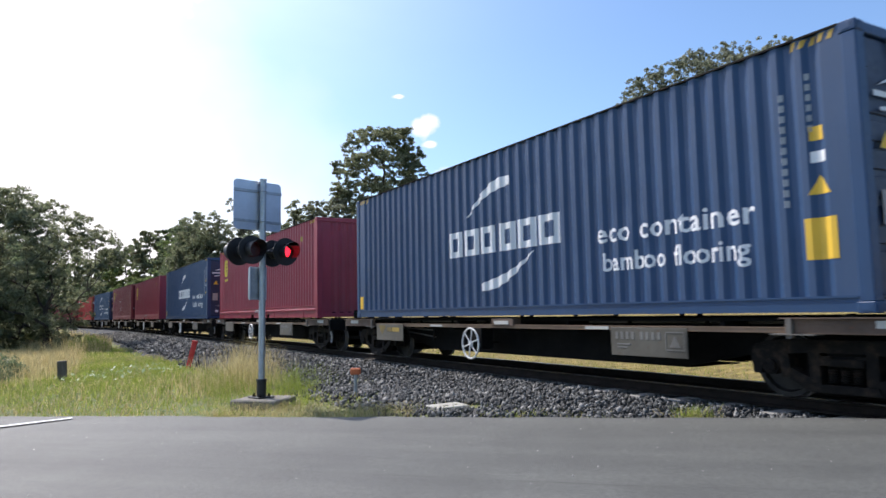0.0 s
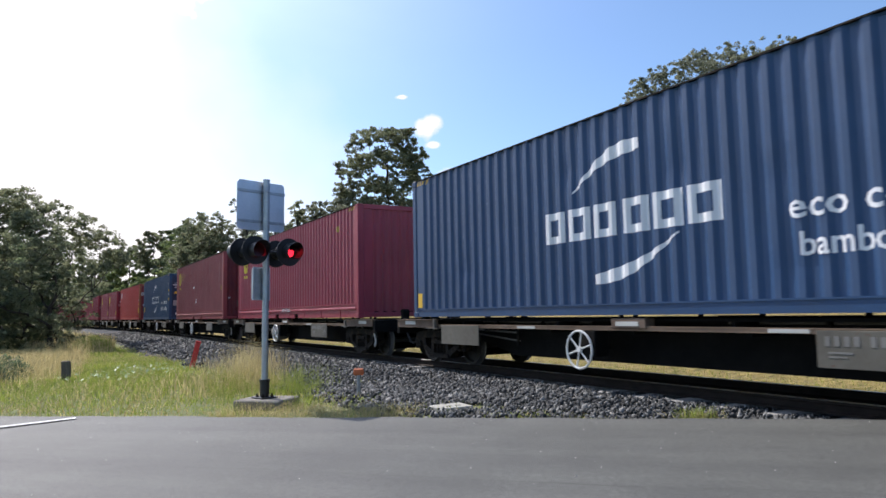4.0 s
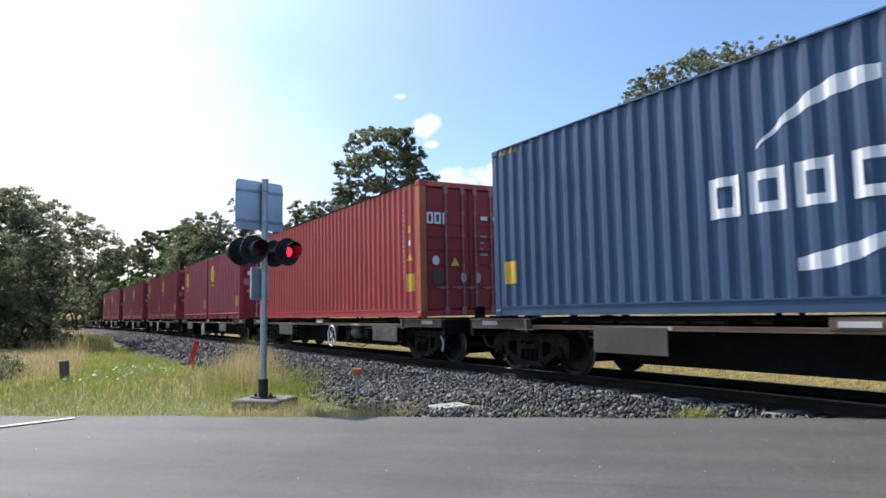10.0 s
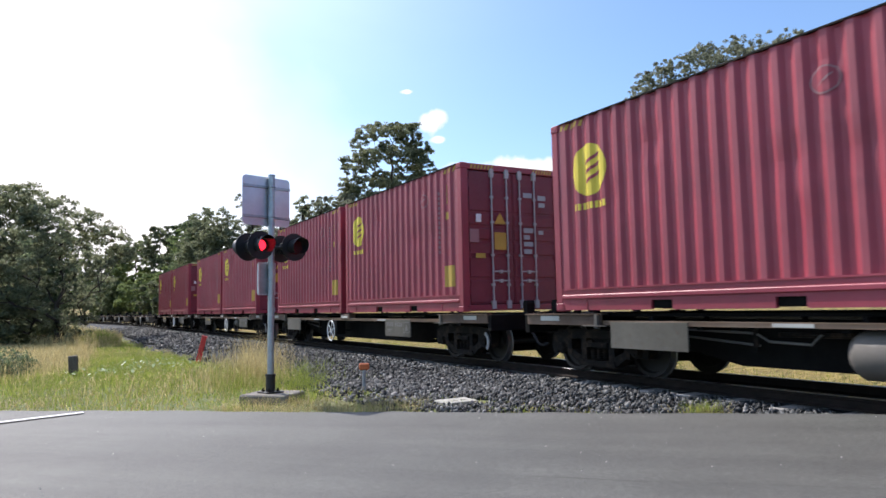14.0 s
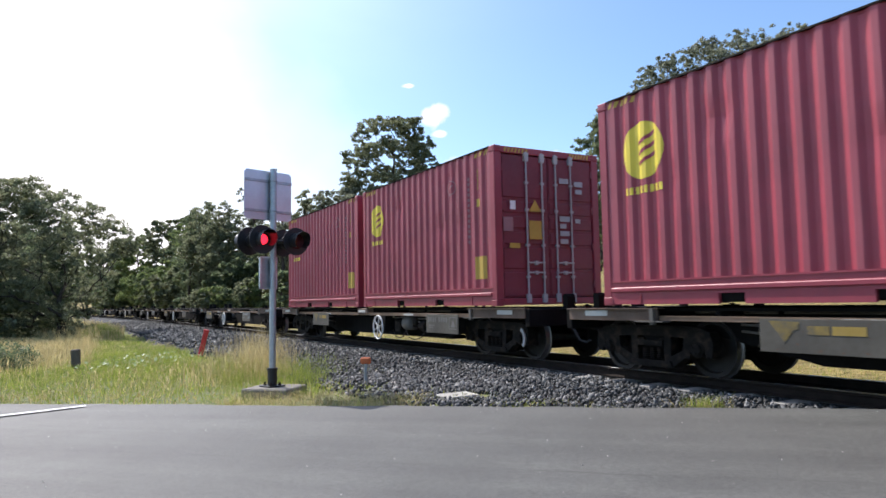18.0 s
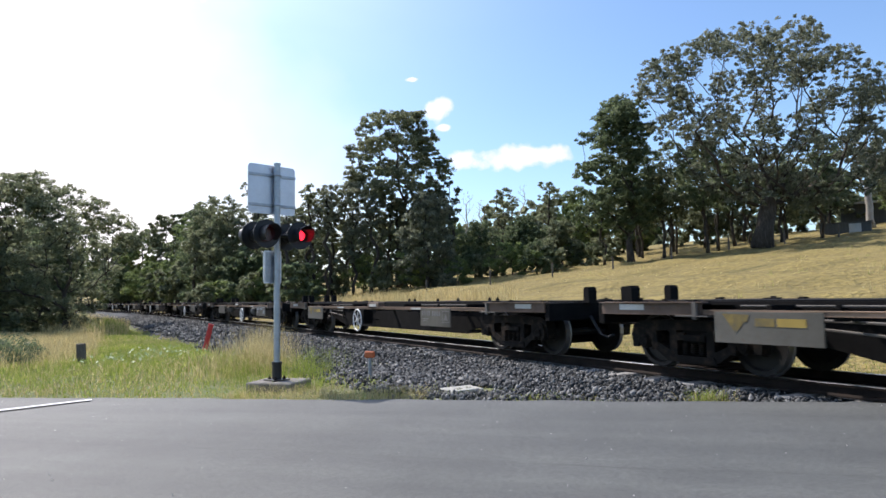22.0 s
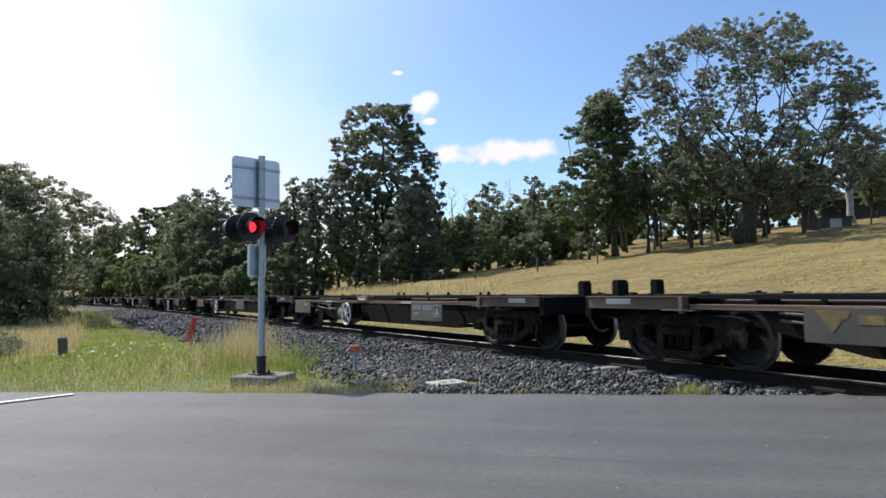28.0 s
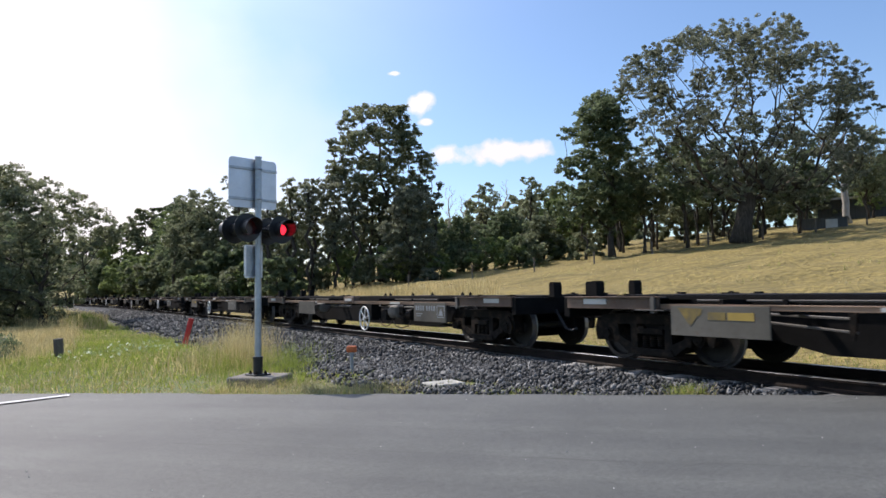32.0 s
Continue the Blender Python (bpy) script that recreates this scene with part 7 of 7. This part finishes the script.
    for k, (x, y, top, wide, low, n, mat, per) in enumerate(left):
        tree("tree", x, y, top * 1.08, lobes(500 + k, top * 1.08, wide, low, n + 2), 0.12 + 0.016 * top, 600 + k, mat, "dark shadowed gum tree in a wood beside the line", per=per * 1.7, leaf=0.18, group="wood beside the line")
    for k, (x, y, top) in enumerate(((-50, 120, 17), (-57, 126, 15), (-44, 114, 16.5), (-66, 138, 13), (-61, 150, 13), (-38, 106, 15.5), (-64, 104, 10), (-74, 118, 11), (-84, 132, 12), (-58, 92, 9), (-95, 140, 12), (-70, 100, 10), (-76, 150, 14), (-84, 160, 15), (-92, 170, 15), (-70, 146, 14), (-72, 118, 12), (-60, 99, 10), (-66, 110, 11))):
        tree("tree", x, y, top, lobes(860 + k, top, 8.5, 0.2, 12), 0.22, 880 + k, (gum, bush, wat)[k % 3], "green gum tree beyond the bend", per=6.5, leaf=0.50, group="wood across the line", twigs=1)
    # second rank of the wood behind
    rng = random.Random(19)
    for k in range(20):
        x, y = -35 + k * 2.9 + rng.uniform(-1, 1), 93 + rng.uniform(-4, 6) - max(0, k - 10) * 1.2
        top = rng.uniform(7.5, 10.5) if k < 12 else rng.uniform(5.0, 6.5)
        tree("tree", x, y, top, lobes(900 + k, top, 7.0, 0.2, 11), 0.2, 930 + k, (gum, wat, gum, bush)[k % 4], "dark gum tree in the wood across the line", per=6, leaf=0.5, group="wood across the line", twigs=1)
    # low scrub under the trees across the line, and under the wood
    rng = random.Random(9)
    for k in range(26):
        x = -26 + k * 1.55 + rng.uniform(-0.6, 0.6)
        y = 68 - 0.12 * k + rng.uniform(-2, 2) - (4 if k > 12 else 0)
        h = rng.uniform(2.2, 3.8)
        tree("bush", x, y, h, lobes(700 + k, h, h * 1.5, 0.1, 6), 0.06, 730 + k, (wat, gum, bush)[k % 3], "dense dark scrub bush under the trees", per=11, leaf=0.28, category="bush", group="scrub", twigs=1)
    for k in range(14):
        y = 40 + k * 1.1 + rng.uniform(-1.5, 1.5)
        x = -0.60 * y - rng.uniform(0, 7)
        h = rng.uniform(1.6, 3.0)
        tree("bush", x, y, h, lobes(760 + k, h, h * 1.6, 0.0, 6), 0.05, 790 + k, (wat, gum)[k % 2], "dark undergrowth at the edge of the wood", per=8, leaf=0.26, category="bush", group="undergrowth", twigs=1)
    for k, (x, y, h) in enumerate(((-12.6, 19.9, 0.95), (-13.5, 20.5, 1.05), (-13.0, 21.2, 0.85))):
        tree("bush", x, y, h, lobes(840 + k, h, h * 1.5, 0.0, 5), 0.02, 850 + k, wat, "low dark weedy shrub in dry grass", per=34, leaf=0.07, category="bush", group="roadside shrubs", twigs=3)
    # thick growth along the far side of the bend, and behind the hillside trees
    rng = random.Random(29)
    for k in range(26):
        s, q = 58 + 4.6 * k, rng.uniform(7.5, 11.5) + (2 if k > 14 else 0)
        x, y, _ = track(s, q)
        h = rng.uniform(3.2, 5.6) + (2.2 if k > 5 else 0)
        tree("bush", x, y, h, lobes(1000 + k, h, h * 1.25, 0.0, 8), 0.08, 1040 + k, (wat, gum, bush, wat)[k % 4], "dense dark growth beside the railway bend", per=7, leaf=0.44, category="bush", group="growth beside the bend", twigs=1)
    for k in range(16):
        x, y = 12 + k * 2.5 + rng.uniform(-0.8, 0.8), 80 + rng.uniform(-3, 4) - k * 0.3
        h = rng.uniform(3.0, 4.6)
        tree("bush", x, y, h, lobes(1080 + k, h, h * 1.4, 0.0, 7), 0.08, 1100 + k, (gum, wat, blue)[k % 3], "dark scrub behind the hillside trees", per=5, leaf=0.42, category="bush", group="scrub on the hill", twigs=1)
    # distant woods closing the view all round
    rng = np.random.default_rng(17)
    spots = []
    for k in range(150):
        a = rng.uniform(0, 2 * math.pi)
        d = rng.uniform(120, 230)
        spots.append((math.sin(a) * d, math.cos(a) * d))
    allv = []
    for x, y in spots:
        q, s = off_track(x, y)
        if abs(q) < 9 or (-12 < x * ROAD_OUT[0] + y * ROAD_OUT[1] - ROAD_EDGE < 4):
            continue
        h = rng.uniform(7, 14)
        z = ground_at(x, y)
        b = [(x + rng.uniform(-3, 3), y + rng.uniform(-3, 3), z + h * f, h * 0.32, h * 0.26) for f in (0.15, 0.3, 0.5, 0.65, 0.8)]
        allv.append(leaf_cloud(rng, b, 0.5, 1.5, 0.3, 14))
    far = new("far_woods", cards("far_woods", np.concatenate(allv), 3, gum))
    tagged(far, "distant olive woodland round the fields", "woodland", kind="stuff")


build_trees()


# ---- sheds and fence on the hill ----
def build_farm():
    M_TIN = surface("grey_iron_sheet", ((0.3, (0.07, 0.075, 0.08)), (0.7, (0.12, 0.125, 0.13))), 1.5, 20, 0.6, 0.3, 0.2, 0.01, (14, 1, 0.2))
    M_ROOF = surface("pale_roof_sheet", ((0.3, (0.5, 0.5, 0.5)), (0.7, (0.68, 0.68, 0.67))), 1.5, 20, 0.5, 0.2, 0.1)
    x, y = 34.0, 60.5
    z = ground_at(x, y)
    shed = thing("shed", pose(x, y, z, 0, 0, -32), "low grey corrugated iron farm shed", "shed")
    part("wall", boxes((-1.9, 1.9, -1.5, 1.5, -0.4, 0.85)), M_TIN, shed)
    part("roof", boxes((-2.0, 2.0, -1.6, 1.6, 0.85, 0.91)), M_TIN, shed)
    part("door", boxes((0.3, 1.2, -1.53, -1.503, -0.3, 0.75)), M_ROOF, shed)
    x, y = 47.0, 74
    z = ground_at(x, y)
    house = thing("house", pose(x, y, z, 0, 0, -32), "distant farm building with a pale low roof", "house")
    part("wall", boxes((-5, 5, -3, 3, -0.5, 2.1)), M_TIN, house)
    part("roof", boxes((-5.4, 5.4, -3.5, 3.5, 2.1, 2.28)), M_ROOF, house)
    for k in range(9):
        px, py = -2.0 + k * 4.6, 49.5 + k * 0.75
        post = thing("fence_post", pose(px, py, ground_at(px, py) - 0.1), "thin weathered paddock fence post", "fence post", "paddock fence")
        part("post", boxes((-0.05, 0.05, -0.05, 0.05, 0, 1.15), bevel=0.01), M_POSTWOOD, post)


build_farm()


# ---- grass ----
def blades(rng, x, y, tall, width, lean=0.35):
    """Corners of bent grass blades, two faces each."""
    z = land(x, y) - 0.02
    n = len(x)
    a = rng.uniform(0, 2 * np.pi, n)
    dx, dy = np.cos(a) * tall * lean * rng.uniform(0.2, 1.2, n), np.sin(a) * tall * lean * rng.uniform(0.2, 1.2, n)
    b = a + np.pi / 2 + rng.normal(size=n) * 0.4
    wx, wy = np.cos(b) * width, np.sin(b) * width
    p0 = np.stack([x - wx, y - wy, z], 1)
    p1 = np.stack([x + wx, y + wy, z], 1)
    mid = np.stack([x + dx * 0.35 + wx * 0.5, y + dy * 0.35 + wy * 0.5, z + tall * 0.62], 1)
    low = mid - np.stack([wx * 1.3, wy * 1.3, np.full(n, 0.004)], 1)
    tip = np.stack([x + dx, y + dy, z + tall], 1)
    return np.concatenate([np.stack([p0, p1, mid], 1), np.stack([low, mid, tip], 1)]).reshape(-1, 3)


def tufts(rng, x, y, tall, each, spread, width, lean=0.8):
    """Blades gathered in tufts about the given places."""
    n = len(x)
    k = rng.integers(max(3, each // 2), each + each // 2, n)
    r = np.repeat(np.full(n, spread) * rng.uniform(0.5, 1.4, n), k)
    bx, by = np.repeat(x, k) + rng.normal(size=k.sum()) * r, np.repeat(y, k) + rng.normal(size=k.sum()) * r
    return blades(rng, bx, by, np.repeat(tall, k) * rng.uniform(0.45, 1.15, k.sum()), np.full(k.sum(), width), lean)


def patchy(x, y, f, seed):
    return 0.5 + 0.5 * np.sin(x * f + seed + 1.7 * np.sin(y * f * 0.7 + seed)) * np.sin(y * f * 1.1 + 2.1 * seed)


def build_grass():
    rng = np.random.default_rng(31)

    def field(n, s0, s1, q0, q1):
        s, q = rng.uniform(s0, s1, n), rng.uniform(q0, q1, n)
        p = np.array([track(a, b)[:2] for a, b in zip(s, q)])
        e = p @ ROAD_OUT - ROAD_EDGE
        return p[:, 0], p[:, 1], e, q, s

    sets = {"green": [], "straw": []}
    # verge between the road and the ballast
    x, y, e, q, s = field(95000, 7, 48, -24, -3.6)
    keep = (e > 0.05) & (e < 34)
    x, y, e, q, s = (v[keep] for v in (x, y, e, q, s))
    dry = ease(11, 16, -x) * 0.8 + 0.25 * patchy(x, y, 0.9, 1.0) + 0.15 * (e < 1.2)
    dry += 0.4 * np.exp(-((x + 4.8) ** 2 + (y - 15) ** 2) / 5)
    dry -= 0.9 * np.exp(-((x + 9.0) ** 2 / 9 + (y - 22) ** 2 / 45))
    strip = ease(0.33, 0.37, -x / y) * (1 - ease(0.50, 0.53, -x / y)) * ease(15.5, 18, y)
    dry -= 1.2 * strip
    is_dry = rng.uniform(0, 1, len(x)) < np.clip(dry + 0.10, 0.14, 0.92)
    tall = rng.uniform(0.06, 0.24, len(x)) * (0.75 + 0.6 * patchy(x, y, 0.6, 2.0)) * np.clip(0.45 + e * 0.35, 0.4, 1.1)
    tall *= np.where((e > 6) & (x > -13), 0.6, 1.0) * np.where((x > -4.2) & (e < 5), 0.55, 1.0) * np.where(e < 2.5, 0.75, 1.0)
    tall = np.where(strip > 0.5, rng.uniform(0.05, 0.18, len(x)), tall)
    wide = 0.006 + 0.0005 * np.clip(y, 0, 40)
    for key, mask in (("green", ~is_dry), ("straw", is_dry)):
        sets[key].append(blades(rng, x[mask], y[mask], tall[mask] * (1.2 if key == "straw" else 0.9), wide[mask], 0.75))
    # tall seeding clumps beside the mast
    n = 3200
    cx = np.concatenate([rng.normal(-4.35, 0.4, n // 5), rng.normal(-16.2, 1.2, n)])
    cy = np.concatenate([rng.normal(14.4, 0.7, n // 5), rng.normal(25, 2.5, n)])
    sets["straw"].append(blades(rng, cx, cy, rng.uniform(0.3, 0.8, len(cx)), np.full(len(cx), 0.005), 0.55))
    # ragged tufts over the verge, greener in the hollow, bleached towards the wood and by the ballast
    x, y, e, q, s = field(5200, 9, 34, -17, -3.7)
    keep = (e > 0.05) & (x < -2.3)
    x, y, e, q = x[keep], y[keep], e[keep], q[keep]
    dry = 0.33 + 0.45 * ease(10.0, 13.0, -x) + 0.35 * patchy(x, y, 1.1, 5.0) * (e < 2.5) - 0.5 * np.exp(-((x + 9.5) ** 2 / 6 + (y - 23) ** 2 / 20))
    is_dry = rng.uniform(0, 1, len(x)) < np.clip(dry, 0.06, 0.9)
    tall = rng.uniform(0.09, 0.30, len(x)) * (0.6 + 0.8 * patchy(x, y, 0.8, 9.0)) * np.clip(0.5 + 0.3 * e, 0.5, 1.1)
    tall *= np.where(np.abs(x / y + 0.362) < 0.035, 0.45, 0.85)
    sets["green"].append(tufts(rng, x[~is_dry], y[~is_dry], tall[~is_dry], 20, 0.10, 0.003, 0.5))
    sets["straw"].append(tufts(rng, x[is_dry], y[is_dry], tall[is_dry] * 1.15, 15, 0.09, 0.0026, 0.5))
    # tall seeding grass between the red marker and the mast, some of it still green
    u = rng.uniform(0, 1, 150)
    x, y = -3.45 - 1.7 * u + rng.normal(0, 0.2, 150), 13.7 + 3.8 * u + rng.normal(0, 0.3, 150)
    sets["straw"].append(tufts(rng, x, y, rng.uniform(0.5, 1.0, 150), 15, 0.14, 0.003, 0.30))
    sets["green"].append(tufts(rng, x[:80] - 0.4, y[:80] - 0.7, rng.uniform(0.22, 0.45, 80), 18, 0.14, 0.0034, 0.4))
    x, y = rng.normal(-2.75, 0.32, 26), rng.normal(13.0, 0.45, 26)
    sets["green"].append(tufts(rng, x, y, rng.uniform(0.35, 0.62, 26), 22, 0.12, 0.003, 0.4))
    # bleached stalks on the bank
    x, y = rng.normal(-14.9, 0.35, 14), rng.normal(28.5, 0.6, 14)
    sets["straw"].append(tufts(rng, x, y, rng.uniform(0.8, 1.5, 14), 18, 0.12, 0.007, 0.25))
    # a yellowing hump of rank grass at the foot of the bank
    y = rng.normal(40, 0.9, 110)
    x = -0.501 * y + rng.uniform(-0.9, 0.9, 110)
    tall = rng.uniform(0.6, 1.05, 110) * np.sqrt(np.clip(1 - ((x + 0.501 * y) / 1.1) ** 2, 0.05, 1))
    sets["green"].append(tufts(rng, x[:75], y[:75], tall[:75], 22, 0.2, 0.02, 0.5))
    sets["straw"].append(tufts(rng, x[75:], y[75:], tall[75:], 18, 0.2, 0.018, 0.5))
    # matted straw blown against the footing
    x, y = rng.normal(-2.2, 0.2, 16), rng.normal(10.35, 0.06, 16)
    sets["straw"].append(tufts(rng, x, y, rng.uniform(0.06, 0.12, 16), 14, 0.08, 0.003, 1.3))
    # rank straw on the bank where the line bends out of sight
    n = 9000
    bs, bq = rng.uniform(40, 105, n), rng.uniform(-9, -3.6, n)
    p = np.array([track(a, b)[:2] for a, b in zip(bs, bq)])
    ratio = p[:, 0] / p[:, 1]
    ok = (ratio < -0.47) & (ratio > -0.64) & (patchy(p[:, 0], p[:, 1], 0.5, 4.0) > 0.35)
    sets["straw"].append(blades(rng, p[ok, 0], p[ok, 1], rng.uniform(0.3, 0.85, ok.sum()), np.full(ok.sum(), 0.013), 0.35))
    # tall tan grass before the wood
    n = 11000
    gx, gy = rng.uniform(-21, -10.2, n), rng.uniform(17.5, 31, n)
    ok = (gx / gy < -0.515) & (rng.uniform(0, 1, n) < 0.35 + 0.65 * patchy(gx, gy, 0.8, 6.0)) & (off_track(gx, gy)[0] < -4.5)
    sets["straw"].append(blades(rng, gx[ok], gy[ok], rng.uniform(0.3, 0.75, ok.sum()), np.full(ok.sum(), 0.008), 0.4))
    n = 24000
    gy = rng.uniform(17, 42, n)
    gx = -gy * rng.uniform(0.36, 0.515, n)
    ok = off_track(gx, gy)[0] < -4.0
    sets["green"].append(blades(rng, gx[ok], gy[ok], rng.uniform(0.06, 0.2, ok.sum()), np.full(ok.sum(), 0.007), 1.0))
    # a tuft beside the mast, and flattened dry weeds at the road's edge
    n = 140
    sets["green"].append(blades(rng, rng.normal(-2.1, 0.14, n), rng.normal(10.75, 0.25, n), rng.uniform(0.08, 0.3, n), np.full(n, 0.005), 0.5))
    n = 1500
    dx = rng.uniform(-3.3, -0.4, n)
    dy = 8.32 - 0.424 * dx + rng.uniform(0.05, 0.9, n) ** 1.3
    sets["straw"].append(blades(rng, dx, dy, rng.uniform(0.04, 0.19, n), np.full(n, 0.004), 1.1))
    # dry grass along the far side of the line
    x, y, e, q, s = field(16000, -4, 75, 2.6, 7.0)
    sets["straw"].append(blades(rng, x, y, rng.uniform(0.04, 0.13, len(x)), np.full(len(x), 0.008), 0.9))
    x, y, e, q, s = field(15000, -4, 36, 2.2, 7.0)
    ok = rng.uniform(0, 1, len(x)) < 0.25 + 0.75 * patchy(x, y, 0.7, 3.0)
    sets["green"].append(blades(rng, x[ok], y[ok], rng.uniform(0.04, 0.16, ok.sum()), np.full(ok.sum(), 0.007), 0.8))
    x, y, e, q, s = field(7000, -6, 5.5, 2.4, 5.2)
    sets["green"].append(blades(rng, x, y, rng.uniform(0.14, 0.45, len(x)), np.full(len(x), 0.005), 0.45))
    # dry tussocks dotted over the hillside
    n = 900
    x, y, e, q, s = field(n, -8, 80, 7, 46)
    k = rng.integers(3, 12, n)
    x, y = np.repeat(x, k) + rng.normal(0, 0.10, k.sum()), np.repeat(y, k) + rng.normal(0, 0.10, k.sum())
    half = rng.uniform(0, 1, len(x)) < 0.25
    for key, mask in (("green", half), ("straw", ~half)):
        sets[key].append(blades(rng, x[mask], y[mask], rng.uniform(0.06, 0.24, mask.sum()), np.full(mask.sum(), 0.012), 0.8))
    n = 5000
    sx, sq = rng.uniform(24, 40, n), rng.uniform(5.5, 9.0, n)
    p = np.array([track(a, b)[:2] for a, b in zip(sx, sq)])
    sets["straw"].append(blades(rng, p[:, 0], p[:, 1], rng.uniform(0.6, 1.25, n), np.full(n, 0.016), 0.25))
    # tufts rooted in the ballast by the road
    for cx, cy, r, n, tall in ((2.66, 7.55, 0.11, 330, 0.24), (0.95, 8.35, 0.3, 160, 0.09), (-0.75, 9.3, 0.5, 220, 0.11), (1.7, 7.95, 0.2, 60, 0.08)):
        sets["green"].append(blades(rng, rng.normal(cx, r, n), rng.normal(cy, r * 0.5, n), rng.uniform(0.4, 1.2, n) * tall, np.full(n, 0.004), 0.6))
        sets["straw"].append(blades(rng, rng.normal(cx, r * 1.3, n // 2), rng.normal(cy, r * 0.5, n // 2), rng.uniform(0.4, 1.1, n // 2) * tall, np.full(n // 2, 0.004), 0.7))
    # pale broad-leaved weeds, and a dark rank tuft by the post
    n = 320
    wx, wy = rng.normal(-8.1, 0.8, n), rng.normal(18.6, 1.1, n)
    wz = land(wx, wy) + rng.uniform(0.02, 0.28, n)
    ang, ln = rng.uniform(0, 6.28, n), rng.uniform(0.03, 0.07, n)
    c, s_ = np.cos(ang) * ln, np.sin(ang) * ln
    tilt = rng.normal(0, 0.025, n)
    quads = np.stack([np.stack([wx - c, wy - s_, wz - tilt], 1), np.stack([wx + s_ * 0.6, wy - c * 0.6, wz], 1), np.stack([wx + c, wy + s_, wz + tilt], 1), np.stack([wx - s_ * 0.6, wy + c * 0.6, wz], 1)], 1)
    weed = new("weeds", cards("weeds", quads.reshape(-1, 3), 4, M_FLOWER))
    tagged(weed, "pale broad-leaved weeds in the green verge", "weeds", kind="stuff")
    for key, mat, lab in (("green", M_GRASS, "long green roadside grass"), ("straw", M_STRAW, "dry straw-coloured seeding grass")):
        ob = new("grass", cards("grass", np.concatenate(sets[key]), 3, mat))
        tagged(ob, lab, "grass", kind="stuff")


build_grass()


# ---- what moves ----
def motions():
    times = [0.5 * k for k in range(65)]
    for ob, k, lift, ahead in MOVERS:
        walk(ob, [(t, wagon_pose(k, t, lift, ahead)) for t in times])
    # the wheels roll with the train
    first = {}
    for ob, k, lift, ahead in MOVERS:
        for o in ob.children_recursive:
            if not o.name.startswith("wheelset"):
                continue
            key = round(o.matrix_basis.translation.x, 3)
            if key in first:
                o.rotation_mode = "QUATERNION"
                data = o.animation_data_create()
                data.action = first[key].animation_data.action
                data.action_slot = first[key].animation_data.action_slot
            else:
                base = o.matrix_basis.translation.copy()
                rows = [(f / FPS, Matrix.Translation(base) @ Matrix.Rotation(run(f / FPS) / WHEEL_R, 4, "Y")) for f in range(0, 961, 2)]
                walk(o, rows)
                first[key] = o
    # the lamps wink in turn: an added vane swings down over each lens
    turn, half = 0.37, 0.7233
    for vane, side in ADDED_VANES:
        base = vane.matrix_basis.copy()
        rows = []
        flips = [turn + half * n for n in range(45) if turn + half * n < 31.9]
        covered = side < 0

        def at(angle):
            return base @ Matrix.Rotation(radians(angle), 4, "X")

        rows.append((0.0, at(0 if covered else -80)))
        for f in flips:
            rows.append((f - 0.04, at(0 if covered else -80)))
            covered = not covered
            rows.append((f + 0.04, at(0 if covered else -80)))
        rows.append((32.0, at(0 if covered else -80)))
        walk(vane, rows)


motions()
